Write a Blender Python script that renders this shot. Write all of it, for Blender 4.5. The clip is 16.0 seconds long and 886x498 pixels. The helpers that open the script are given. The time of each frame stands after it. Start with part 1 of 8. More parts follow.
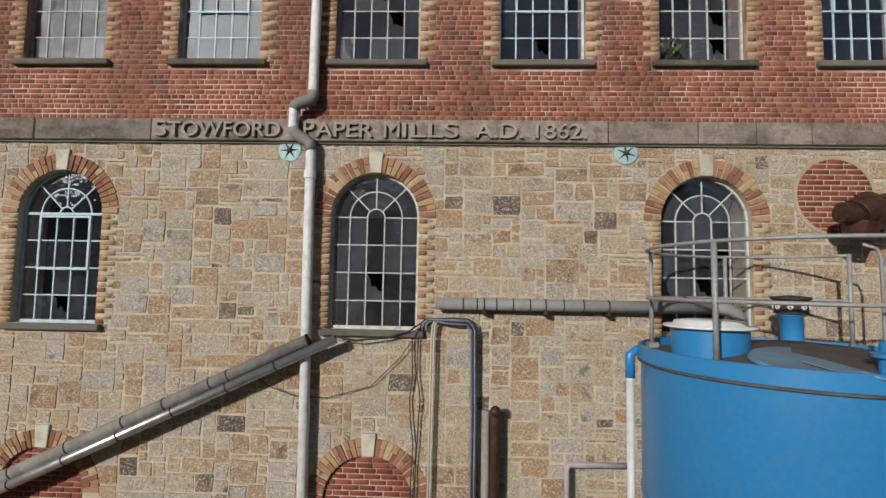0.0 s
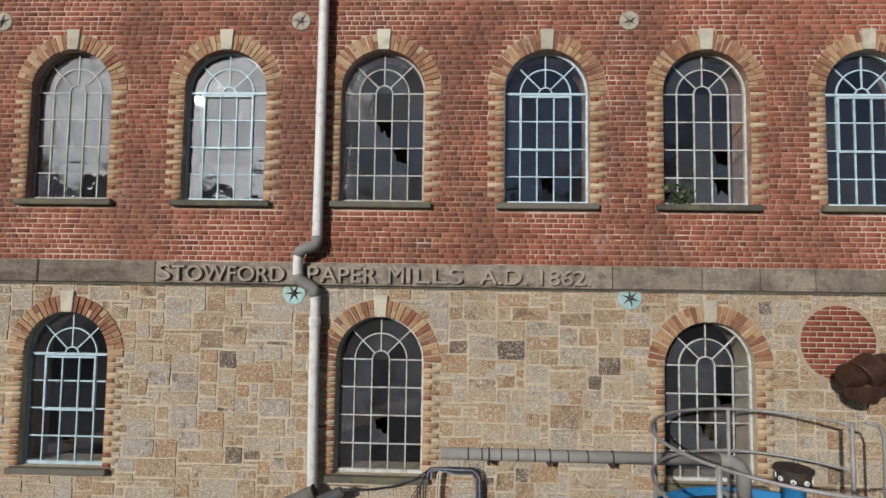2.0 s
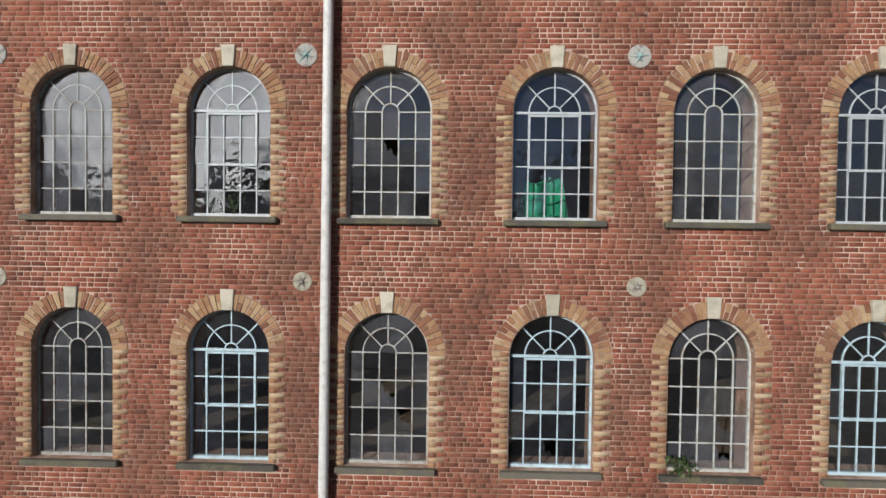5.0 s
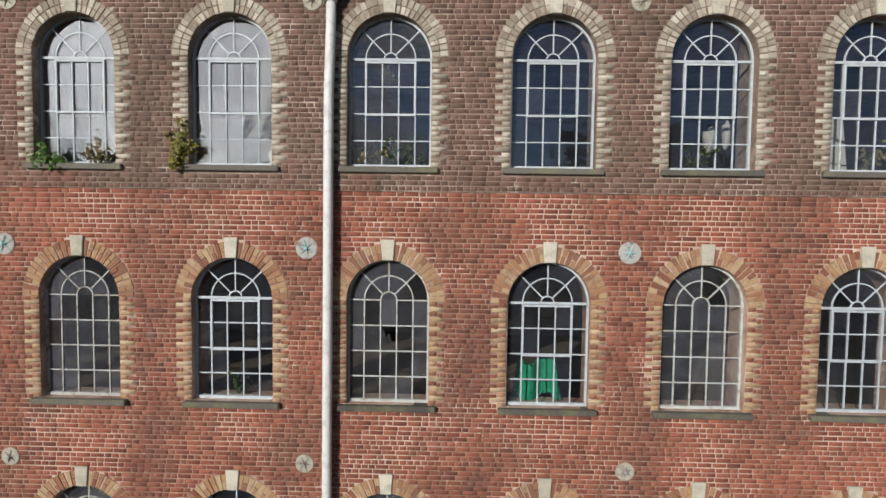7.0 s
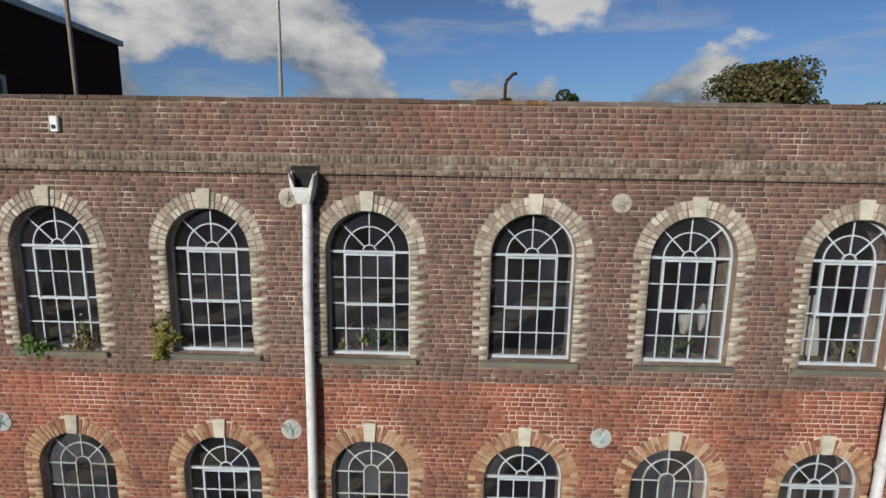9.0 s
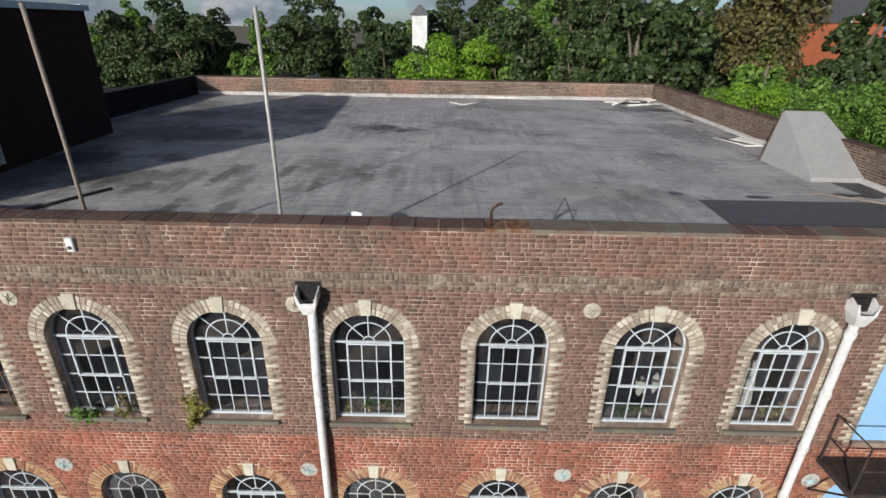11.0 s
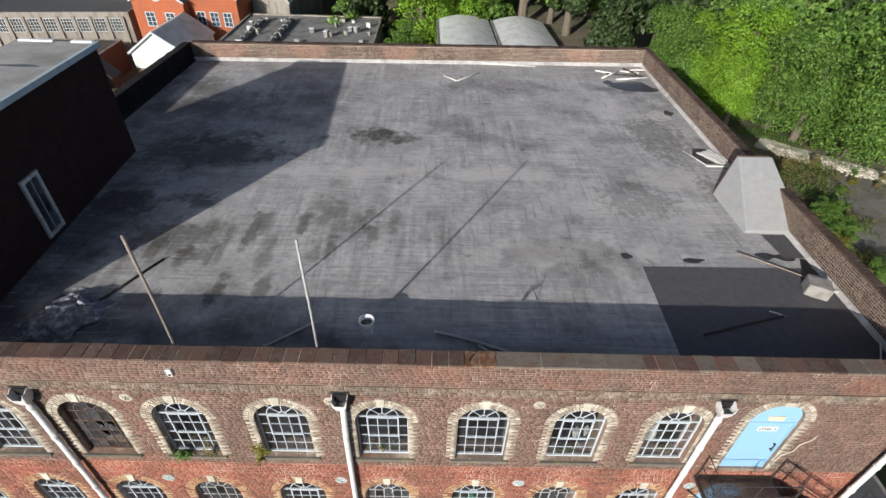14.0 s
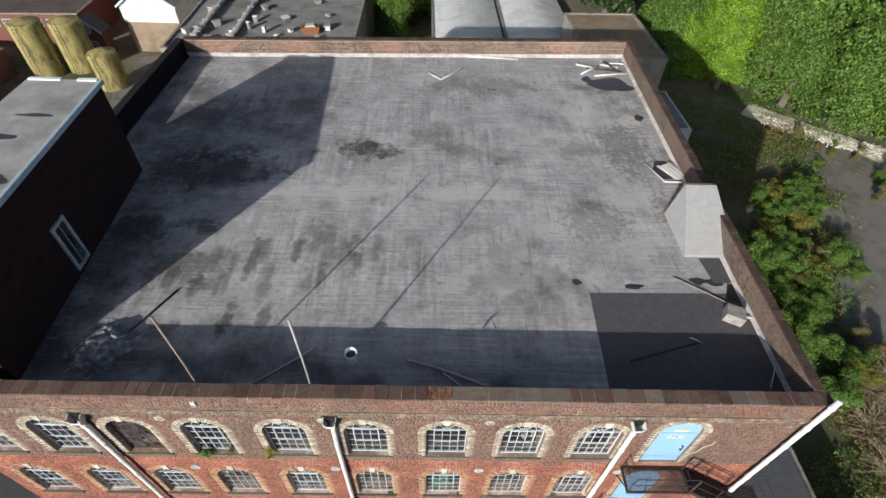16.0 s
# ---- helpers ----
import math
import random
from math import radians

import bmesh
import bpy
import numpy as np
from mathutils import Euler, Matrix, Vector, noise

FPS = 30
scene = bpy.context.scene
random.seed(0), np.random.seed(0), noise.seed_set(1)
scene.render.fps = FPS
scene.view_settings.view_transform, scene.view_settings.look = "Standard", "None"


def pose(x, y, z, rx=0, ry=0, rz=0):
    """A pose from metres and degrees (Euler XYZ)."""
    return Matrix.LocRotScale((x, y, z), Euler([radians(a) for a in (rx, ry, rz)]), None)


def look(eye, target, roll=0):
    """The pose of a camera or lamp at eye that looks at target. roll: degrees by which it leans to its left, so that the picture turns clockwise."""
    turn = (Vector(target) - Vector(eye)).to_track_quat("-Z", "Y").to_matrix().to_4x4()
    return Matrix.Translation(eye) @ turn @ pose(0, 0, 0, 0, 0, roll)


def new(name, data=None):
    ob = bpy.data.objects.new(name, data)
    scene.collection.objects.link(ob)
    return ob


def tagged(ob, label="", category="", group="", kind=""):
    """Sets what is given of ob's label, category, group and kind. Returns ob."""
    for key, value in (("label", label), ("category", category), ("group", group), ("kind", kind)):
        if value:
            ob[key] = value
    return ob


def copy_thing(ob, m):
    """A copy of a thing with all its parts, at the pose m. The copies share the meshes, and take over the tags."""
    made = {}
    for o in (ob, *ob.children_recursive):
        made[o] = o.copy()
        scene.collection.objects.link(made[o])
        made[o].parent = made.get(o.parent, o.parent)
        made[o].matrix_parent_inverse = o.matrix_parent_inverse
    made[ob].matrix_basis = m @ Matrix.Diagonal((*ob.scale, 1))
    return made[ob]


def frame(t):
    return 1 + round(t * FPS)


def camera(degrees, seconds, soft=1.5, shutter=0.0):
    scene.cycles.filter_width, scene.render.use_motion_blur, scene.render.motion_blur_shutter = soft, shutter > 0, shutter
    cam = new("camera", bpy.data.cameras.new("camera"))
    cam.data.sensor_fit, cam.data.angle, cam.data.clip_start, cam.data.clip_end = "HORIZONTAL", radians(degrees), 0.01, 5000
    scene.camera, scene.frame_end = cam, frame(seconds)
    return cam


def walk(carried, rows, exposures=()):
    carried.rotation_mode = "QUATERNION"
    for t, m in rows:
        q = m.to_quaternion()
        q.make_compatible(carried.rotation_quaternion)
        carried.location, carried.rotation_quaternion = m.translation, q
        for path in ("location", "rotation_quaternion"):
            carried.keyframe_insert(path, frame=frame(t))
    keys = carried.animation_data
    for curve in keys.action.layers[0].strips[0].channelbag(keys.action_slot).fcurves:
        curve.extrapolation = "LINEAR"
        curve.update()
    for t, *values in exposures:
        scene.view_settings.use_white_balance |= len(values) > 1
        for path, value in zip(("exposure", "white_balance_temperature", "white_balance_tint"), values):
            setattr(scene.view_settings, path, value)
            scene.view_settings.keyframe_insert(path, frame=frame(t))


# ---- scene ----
cam = camera(83.0, 16.0)
PATH = [
    (0, (0.292, -7.053, 5.089), (0.227, -5.059, 5.239), 1.0),
    (0.5, (0.295, -7.082, 5.606), (0.228, -5.089, 5.752), 0.9),
    (1, (0.277, -7.167, 6.192), (0.211, -5.172, 6.323), 0.9),
    (1.5, (0.211, -7.199, 6.748), (0.148, -5.204, 6.875), 0.9),
    (2, (0.191, -7.215, 7.273), (0.129, -5.219, 7.387), 0.8),
    (2.5, (0.166, -7.224, 7.859), (0.101, -5.228, 7.959), 0.8),
    (3, (0.116, -7.24, 8.61), (0.06, -5.242, 8.676), 0.8),
    (3.5, (0.089, -7.264, 9.39), (0.034, -5.265, 9.439), 0.8),
    (4, (0.035, -7.252, 10.24), (-0.018, -5.253, 10.248), 0.8),
    (6.5, (0.083, -7.385, 13.857), (0.026, -5.387, 13.789), 0.8),
    (7, (0.047, -7.428, 14.731), (-0.001, -5.431, 14.636), 0.8),
    (7.5, (0.027, -7.411, 15.702), (-0.013, -5.417, 15.559), 0.9),
    (8, (0.148, -7.314, 16.532), (0.097, -5.321, 16.376), 1.0),
    (8.5, (0.229, -7.226, 17.555), (0.183, -5.241, 17.313), 1.0),
    (9, (0.309, -7.163, 18.498), (0.264, -5.193, 18.158), 0.9),
    (11.5, (0.257, -6.803, 23.008), (0.269, -5.021, 22.1), 1.4),
    (12, (0.303, -6.664, 23.993), (0.321, -4.922, 23.01), 1.5),
    (12.5, (0.308, -6.626, 24.957), (0.33, -4.929, 23.899), 1.7),
    (13, (0.201, -6.611, 25.905), (0.231, -4.955, 24.784), 1.9),
    (13.5, (0.126, -6.64, 26.77), (0.158, -5.025, 25.591), 2.0),
    (14, (0.199, -6.746, 27.695), (0.232, -5.175, 26.457), 2.1),
    (14.5, (0.446, -6.85, 28.585), (0.481, -5.324, 27.293), 2.2),
    (15, (0.693, -6.781, 29.556), (0.727, -5.298, 28.214), 2.2),
    (15.5, (0.959, -6.599, 30.552), (0.992, -5.159, 29.165), 2.1),
    (16, (0.996, -6.374, 31.526), (1.029, -4.98, 30.092), 2.1),
]
walk(cam, [(t, look(eye, target, roll)) for t, eye, target, roll in PATH],
     [(0.0, -0.6), (4.0, -0.53), (7.0, -0.42), (9.0, -0.42), (11.5, 0.05), (16.0, 0.3)])

# ---- world, sun, exposure ----
SUN_TRAVEL = Vector((1.57, 2.72, -1.0)).normalized()
SUN_ELEV = math.asin(-SUN_TRAVEL.z)
SUN_AZ = math.atan2(-SUN_TRAVEL.x, -SUN_TRAVEL.y)
world = bpy.data.worlds.new("sky")
scene.world = world
world.use_nodes = True
wn, wl = world.node_tree.nodes, world.node_tree.links
wn.clear()


def wnode(kind, **kw):
    n = wn.new(kind)
    for k, v in kw.items():
        n.inputs[k].default_value = v
    return n


sky = wn.new("ShaderNodeTexSky")
sky.sky_type, sky.sun_disc = "NISHITA", False
sky.sun_elevation, sky.sun_rotation = SUN_ELEV, SUN_AZ
sky.air_density, sky.dust_density, sky.ozone_density = 1.0, 0.6, 2.0
coord = wn.new("ShaderNodeTexCoord")
stretch = wnode("ShaderNodeMapping", Scale=(1.0, 1.0, 1.7), Location=(0.35, 0.1, 0.05))
wl.new(coord.outputs["Generated"], stretch.inputs["Vector"])
puff = wnode("ShaderNodeTexNoise", Scale=3.0, Detail=9.0, Roughness=0.52, Distortion=0.0)
wl.new(stretch.outputs[0], puff.inputs["Vector"])
cover = wn.new("ShaderNodeValToRGB")
cover.color_ramp.elements[0].position, cover.color_ramp.elements[1].position = 0.552, 0.60
# a cumulus bank low in the north-west
facing = wn.new("ShaderNodeVectorMath")
facing.operation = "DOT_PRODUCT"
facing.inputs[1].default_value = Vector((-0.36, 0.915, 0.15)).normalized()
wl.new(coord.outputs["Generated"], facing.inputs[0])
bank = wnode("ShaderNodeMapRange", **{"From Min": 0.948, "From Max": 0.985, "To Min": 0.0, "To Max": 0.085})
bank.interpolation_type = "SMOOTHSTEP"
wl.new(facing.outputs["Value"], bank.inputs["Value"])
heap = wn.new("ShaderNodeMath")
wl.new(puff.outputs["Fac"], heap.inputs[0])
wl.new(bank.outputs[0], heap.inputs[1])
wl.new(heap.outputs[0], cover.inputs["Fac"])
shade = wnode("ShaderNodeTexNoise", Scale=6.0, Detail=6.0, Roughness=0.6)
wl.new(stretch.outputs[0], shade.inputs["Vector"])
cloud = wn.new("ShaderNodeValToRGB")
cloud.color_ramp.elements[0].position, cloud.color_ramp.elements[1].position = 0.35, 0.62
cloud.color_ramp.elements[0].color = (3.6, 4.3, 5.3, 1)
cloud.color_ramp.elements[1].color = (13.5, 13.4, 13.3, 1)
lift = wnode("ShaderNodeMapRange", **{"From Min": 0.08, "From Max": 0.3, "To Min": -0.2, "To Max": 0.1})
crown = wn.new("ShaderNodeMath")
sep0 = wn.new("ShaderNodeSeparateXYZ")
wl.new(coord.outputs["Generated"], sep0.inputs[0])
wl.new(sep0.outputs["Z"], lift.inputs["Value"])
wl.new(shade.outputs["Fac"], crown.inputs[0])
wl.new(lift.outputs[0], crown.inputs[1])
wl.new(crown.outputs[0], cloud.inputs["Fac"])
mix = wn.new("ShaderNodeMixRGB")
apart_ = wn.new("ShaderNodeSeparateXYZ")
wl.new(coord.outputs["Generated"], apart_.inputs[0])
thin = wnode("ShaderNodeMapRange", **{"From Min": 0.30, "From Max": 0.62, "To Min": 1.0, "To Max": 0.1})
wl.new(apart_.outputs["Z"], thin.inputs["Value"])
share_ = wn.new("ShaderNodeMath")
share_.operation = "MULTIPLY"
wl.new(cover.outputs["Color"], share_.inputs[0])
wl.new(thin.outputs[0], share_.inputs[1])
wl.new(share_.outputs[0], mix.inputs["Fac"])
tint = wn.new("ShaderNodeMixRGB")
tint.blend_type, tint.inputs["Fac"].default_value = "MULTIPLY", 1.0
haze = wn.new("ShaderNodeMixRGB")
haze.inputs["Color1"].default_value, haze.inputs["Color2"].default_value = (1.02, 1.32, 1.9, 1), (0.43, 0.45, 0.52, 1)
higher = wnode("ShaderNodeMapRange", **{"From Min": 0.22, "From Max": 0.6})
wl.new(apart_.outputs["Z"], higher.inputs["Value"])
wl.new(higher.outputs[0], haze.inputs["Fac"])
wl.new(haze.outputs[0], tint.inputs["Color2"])
wl.new(sky.outputs[0], tint.inputs["Color1"])
wl.new(tint.outputs[0], mix.inputs["Color1"])
wl.new(cloud.outputs["Color"], mix.inputs["Color2"])
# bright haze round the sun
dot = wn.new("ShaderNodeVectorMath")
dot.operation = "DOT_PRODUCT"
dot.inputs[1].default_value = -SUN_TRAVEL
wl.new(coord.outputs["Generated"], dot.inputs[0])
clip = wnode("ShaderNodeClamp")
wl.new(dot.outputs["Value"], clip.inputs["Value"])
glow = wnode("ShaderNodeMapRange", **{"From Min": 0.95, "From Max": 0.98})
glow.interpolation_type = "SMOOTHSTEP"
wl.new(clip.outputs[0], glow.inputs["Value"])
veil = wnode("ShaderNodeMapRange", **{"From Min": 0.35, "From Max": 0.62, "To Min": 0.45, "To Max": 1.0})
wl.new(shade.outputs["Fac"], veil.inputs["Value"])
power = wn.new("ShaderNodeMath")
power.operation = "MULTIPLY"
wl.new(glow.outputs[0], power.inputs[0])
wl.new(veil.outputs[0], power.inputs[1])
streak_map = wnode("ShaderNodeMapping", Scale=(1.2, 1.2, 6.0), Rotation=(0.0, radians(22), 0.0))
wl.new(coord.outputs["Generated"], streak_map.inputs["Vector"])
streak = wnode("ShaderNodeTexNoise", Scale=3.2, Detail=7.0, Roughness=0.6, Distortion=0.4)
wl.new(streak_map.outputs[0], streak.inputs["Vector"])
wisp = wnode("ShaderNodeMapRange", **{"From Min": 0.5, "From Max": 0.72, "To Min": 0.0, "To Max": 0.5})
wl.new(streak.outputs["Fac"], wisp.inputs["Value"])
cirrus = wn.new("ShaderNodeMixRGB")
cirrus.inputs["Color2"].default_value = (9.5, 10.0, 10.6, 1)
wl.new(wisp.outputs[0], cirrus.inputs["Fac"])
wl.new(mix.outputs[0], cirrus.inputs["Color1"])
halo = wn.new("ShaderNodeMixRGB")
halo.blend_type, halo.inputs["Color2"].default_value = "ADD", (105, 103, 100, 1)
wl.new(power.outputs[0], halo.inputs["Fac"])
wl.new(cirrus.outputs[0], halo.inputs["Color1"])
back = wnode("ShaderNodeBackground", Strength=0.058)
wl.new(halo.outputs[0], back.inputs["Color"])
wout = wn.new("ShaderNodeOutputWorld")
wl.new(back.outputs[0], wout.inputs["Surface"])

sun_data = bpy.data.lights.new("sun", "SUN")
sun_data.energy, sun_data.angle, sun_data.color = 4.7, radians(0.53), (1.0, 0.955, 0.895)
sun = new("sun", sun_data)
sun.matrix_world = look((0, 0, 0), SUN_TRAVEL)
scene.view_settings.exposure = 0.0


# ---- materials ----
def ramp_node(nt, stops):
    r = nt.nodes.new("ShaderNodeValToRGB")
    e = r.color_ramp.elements
    while len(e) < len(stops):
        e.new(0.5)
    for el, (p, c) in zip(e, stops):
        el.position, el.color = p, (*c, 1)
    return r


def mat(name, stops, rough=0.8, metal=0.0, vary="", grain=30.0, stain=1.2, stain_col=None, stain_amt=0.5,
        bump=0.25, bump_scale=90.0, spread=0.35, spec=0.3, squash=(1, 1, 1), stain_edge=(0.48, 0.62)):
    """Procedural surface: colours over a mottled value, stains at a large scale, fine relief.
    vary: '' noise only, 'island' or 'object' adds a value of its own for each piece."""
    m = bpy.data.materials.new(name)
    m.use_nodes = True
    nt = m.node_tree
    N, L = nt.nodes, nt.links
    bs = N["Principled BSDF"]
    tc = N.new("ShaderNodeTexCoord")
    geo = N.new("ShaderNodeNewGeometry")
    g = N.new("ShaderNodeTexNoise")
    g.inputs["Scale"].default_value, g.inputs["Detail"].default_value, g.inputs["Roughness"].default_value = grain, 5, 0.65
    mp = N.new("ShaderNodeMapping")
    mp.inputs["Scale"].default_value = squash
    L.new(geo.outputs["Position"], mp.inputs["Vector"])
    L.new(mp.outputs[0], g.inputs["Vector"])
    fac = g.outputs["Fac"]
    if vary:
        if vary == "island":
            src = geo.outputs["Random Per Island"]
        else:
            src = N.new("ShaderNodeObjectInfo").outputs["Random"]
        mx = N.new("ShaderNodeMix")
        mx.inputs["Factor"].default_value = spread
        L.new(src, mx.inputs["A"])
        L.new(fac, mx.inputs["B"])
        fac = mx.outputs["Result"]
    r = ramp_node(nt, stops)
    L.new(fac, r.inputs["Fac"])
    col = r.outputs["Color"]
    if stain_col:
        s = N.new("ShaderNodeTexNoise")
        s.inputs["Scale"].default_value, s.inputs["Detail"].default_value, s.inputs["Roughness"].default_value = stain, 7, 0.62
        L.new(mp.outputs[0], s.inputs["Vector"])
        sr = ramp_node(nt, [(stain_edge[0], (0, 0, 0)), (stain_edge[1], (stain_amt,) * 3)])
        L.new(s.outputs["Fac"], sr.inputs["Fac"])
        mc = N.new("ShaderNodeMixRGB")
        L.new(sr.outputs["Color"], mc.inputs["Fac"])
        L.new(col, mc.inputs["Color1"])
        mc.inputs["Color2"].default_value = (*stain_col, 1)
        col = mc.outputs[0]
    L.new(col, bs.inputs["Base Color"])
    bs.inputs["Roughness"].default_value, bs.inputs["Metallic"].default_value = rough, metal
    bs.inputs["Specular IOR Level"].default_value = spec
    if bump:
        b = N.new("ShaderNodeTexNoise")
        b.inputs["Scale"].default_value, b.inputs["Detail"].default_value = bump_scale, 4
        L.new(geo.outputs["Position"], b.inputs["Vector"])
        bp = N.new("ShaderNodeBump")
        bp.inputs["Strength"].default_value, bp.inputs["Distance"].default_value = bump, 0.01
        L.new(b.outputs["Fac"], bp.inputs["Height"])
        L.new(bp.outputs[0], bs.inputs["Normal"])
    return m


def overlay(m, scale, edge, col, amt, squash=(1, 1, 1), detail=7, bays=0.0):
    """Lays patches of another colour over a surface: lime bloom, soot, smears.
    bays: gathers them under the windows (above 0) or on the piers between (below 0)."""
    nt = m.node_tree
    N, L = nt.nodes, nt.links
    bs = N["Principled BSDF"]
    src = bs.inputs["Base Color"].links[0].from_socket
    geo = N.new("ShaderNodeNewGeometry")
    mp = N.new("ShaderNodeMapping")
    mp.inputs["Scale"].default_value, mp.inputs["Location"].default_value = squash, (3.7 * scale, 1.3, 5.1)
    L.new(geo.outputs["Position"], mp.inputs["Vector"])
    t = N.new("ShaderNodeTexNoise")
    t.inputs["Scale"].default_value, t.inputs["Detail"].default_value, t.inputs["Roughness"].default_value = scale, detail, 0.65
    L.new(mp.outputs[0], t.inputs["Vector"])
    fac = t.outputs["Fac"]
    if bays:
        at = N.new("ShaderNodeSeparateXYZ")
        L.new(geo.outputs["Position"], at.inputs[0])
        for op, a in (("ADD", 0.95), ("MULTIPLY", 2 * math.pi / 2.36), ("COSINE", 0.0), ("MULTIPLY", bays)):
            k = N.new("ShaderNodeMath")
            k.operation = op
            L.new(at.outputs["X"] if op == "ADD" else last, k.inputs[0])
            k.inputs[1].default_value = a
            last = k.outputs[0]
        k = N.new("ShaderNodeMath")
        L.new(fac, k.inputs[0])
        L.new(last, k.inputs[1])
        fac = k.outputs[0]
    r = ramp_node(nt, [(edge[0], (0, 0, 0)), (edge[1], (amt,) * 3)])
    L.new(fac, r.inputs["Fac"])
    mx = N.new("ShaderNodeMixRGB")
    L.new(r.outputs["Color"], mx.inputs["Fac"])
    L.new(src, mx.inputs["Color1"])
    mx.inputs["Color2"].default_value = (*col, 1)
    L.new(mx.outputs[0], bs.inputs["Base Color"])
    return m


RED = [(0.0, (0.075, 0.033, 0.028)), (0.16, (0.12, 0.046, 0.034)), (0.27, (0.195, 0.065, 0.043)), (0.5, (0.25, 0.083, 0.053)), (0.78, (0.305, 0.108, 0.068)), (1.0, (0.40, 0.195, 0.135))]
BROWN = [(0.0, (0.052, 0.036, 0.032)), (0.14, (0.085, 0.054, 0.045)), (0.3, (0.132, 0.077, 0.060)), (0.7, (0.178, 0.101, 0.077)), (1.0, (0.26, 0.172, 0.135))]
M = {}
M["brick_red"] = mat("brick_red", RED, 0.9, vary="island", spread=0.36, stain=0.7, stain_col=(0.19, 0.085, 0.056), stain_amt=0.5, bump_scale=60)
M["brick_brown"] = mat("brick_brown", BROWN, 0.9, vary="island", spread=0.4, stain=0.9, stain_col=(0.15, 0.10, 0.075), stain_amt=0.6, bump_scale=60)
M["brick_piece"] = mat("brick_piece", RED, 0.9, vary="object", spread=0.36, stain=0.7, stain_col=(0.19, 0.085, 0.056), stain_amt=0.5, bump_scale=60)
M["mortar_red"] = mat("mortar_red", [(0.3, (0.30, 0.17, 0.12)), (0.7, (0.44, 0.29, 0.215))], 0.95, stain=0.8, stain_col=(0.20, 0.11, 0.08), stain_amt=0.6, grain=9)
M["mortar_brown"] = mat("mortar_brown", [(0.3, (0.22, 0.155, 0.118)), (0.7, (0.345, 0.265, 0.205))], 0.95, stain=0.8, stain_col=(0.13, 0.095, 0.075), stain_amt=0.6, grain=9)
M["mortar_parapet"] = mat("mortar_parapet", [(0.3, (0.28, 0.225, 0.175)), (0.7, (0.42, 0.35, 0.285))], 0.95, stain=0.8, stain_col=(0.16, 0.12, 0.095), stain_amt=0.7, grain=9)
M["mortar_stone"] = mat("mortar_stone", [(0.3, (0.42, 0.35, 0.255)), (0.7, (0.58, 0.495, 0.38))], 0.95, stain=1.2, stain_col=(0.36, 0.28, 0.19), stain_amt=0.5, grain=14)
overlay(M["mortar_stone"], 2.2, (0.48, 0.60), (0.30, 0.235, 0.165), 0.5)
# repointed panels under the windows, weathered piers between them
overlay(M["mortar_red"], 0.9, (0.50, 0.60), (0.62, 0.47, 0.38), 0.7, bays=0.07)
overlay(M["mortar_red"], 3.4, (0.58, 0.66), (0.66, 0.54, 0.46), 0.8)
overlay(M["mortar_red"], 1.3, (0.55, 0.65), (0.15, 0.08, 0.06), 0.55, bays=-0.06)
overlay(M["mortar_brown"], 1.6, (0.55, 0.64), (0.54, 0.45, 0.37), 0.8)
overlay(M["mortar_brown"], 4.2, (0.60, 0.67), (0.60, 0.52, 0.44), 0.8)
for k_ in ("brick_red", "brick_piece"):
    overlay(M[k_], 0.33, (0.52, 0.64), (0.36, 0.12, 0.07), 0.5)
    overlay(M[k_], 0.75, (0.50, 0.62), (0.36, 0.11, 0.066), 0.45, bays=0.09)
for k_ in ("brick_red", "brick_piece", "mortar_red"):
    overlay(M[k_], 1.7, (0.63, 0.71), (0.42, 0.28, 0.22), 0.55)
    overlay(M[k_], 7.0, (0.64, 0.72), (0.46, 0.36, 0.30), 0.6)
    overlay(M[k_], 0.85, (0.50, 0.64), (0.12, 0.068, 0.05), 0.5 if k_ != "mortar_red" else 0.3, bays=-0.06)
    overlay(M[k_], 2.3, (0.58, 0.68), (0.12, 0.07, 0.05), 0.4)
for k_ in ("brick_brown", "mortar_brown"):
    overlay(M[k_], 6.0, (0.64, 0.73), (0.42, 0.37, 0.31), 0.6)
    overlay(M[k_], 0.6, (0.48, 0.66), (0.10, 0.075, 0.058), 0.5)
    overlay(M[k_], 0.45, (0.54, 0.66), (0.25, 0.095, 0.06), 0.4)
    overlay(M[k_], 1.9, (0.57, 0.68), (0.085, 0.07, 0.055), 0.5)
YEL = [(0.0, (0.17, 0.07, 0.045)), (0.26, (0.23, 0.095, 0.058)), (0.42, (0.32, 0.16, 0.088)), (0.60, (0.38, 0.225, 0.12)), (0.80, (0.44, 0.305, 0.175)), (1.0, (0.54, 0.43, 0.29))]
M["brick_yellow"] = mat("brick_yellow", YEL, 0.9, vary="object", spread=0.3, stain=2.0, stain_col=(0.3, 0.2, 0.12), stain_amt=0.3, bump_scale=60)
M["quoin_pale"] = mat("quoin_pale", [(0.0, (0.28, 0.16, 0.09)), (0.35, (0.39, 0.265, 0.155)), (0.7, (0.49, 0.37, 0.235)), (1.0, (0.60, 0.50, 0.36))], 0.9, vary="object", spread=0.35, stain=2.0, stain_col=(0.3, 0.2, 0.12), stain_amt=0.3, bump_scale=60)
M["brick_buff"] = mat("brick_buff", [(0.0, (0.20, 0.165, 0.125)), (0.35, (0.34, 0.295, 0.23)), (0.7, (0.48, 0.435, 0.35)), (1.0, (0.65, 0.605, 0.51))], 0.9, vary="object", spread=0.3, stain=2.0, stain_col=(0.24, 0.19, 0.14), stain_amt=0.5, bump_scale=60)
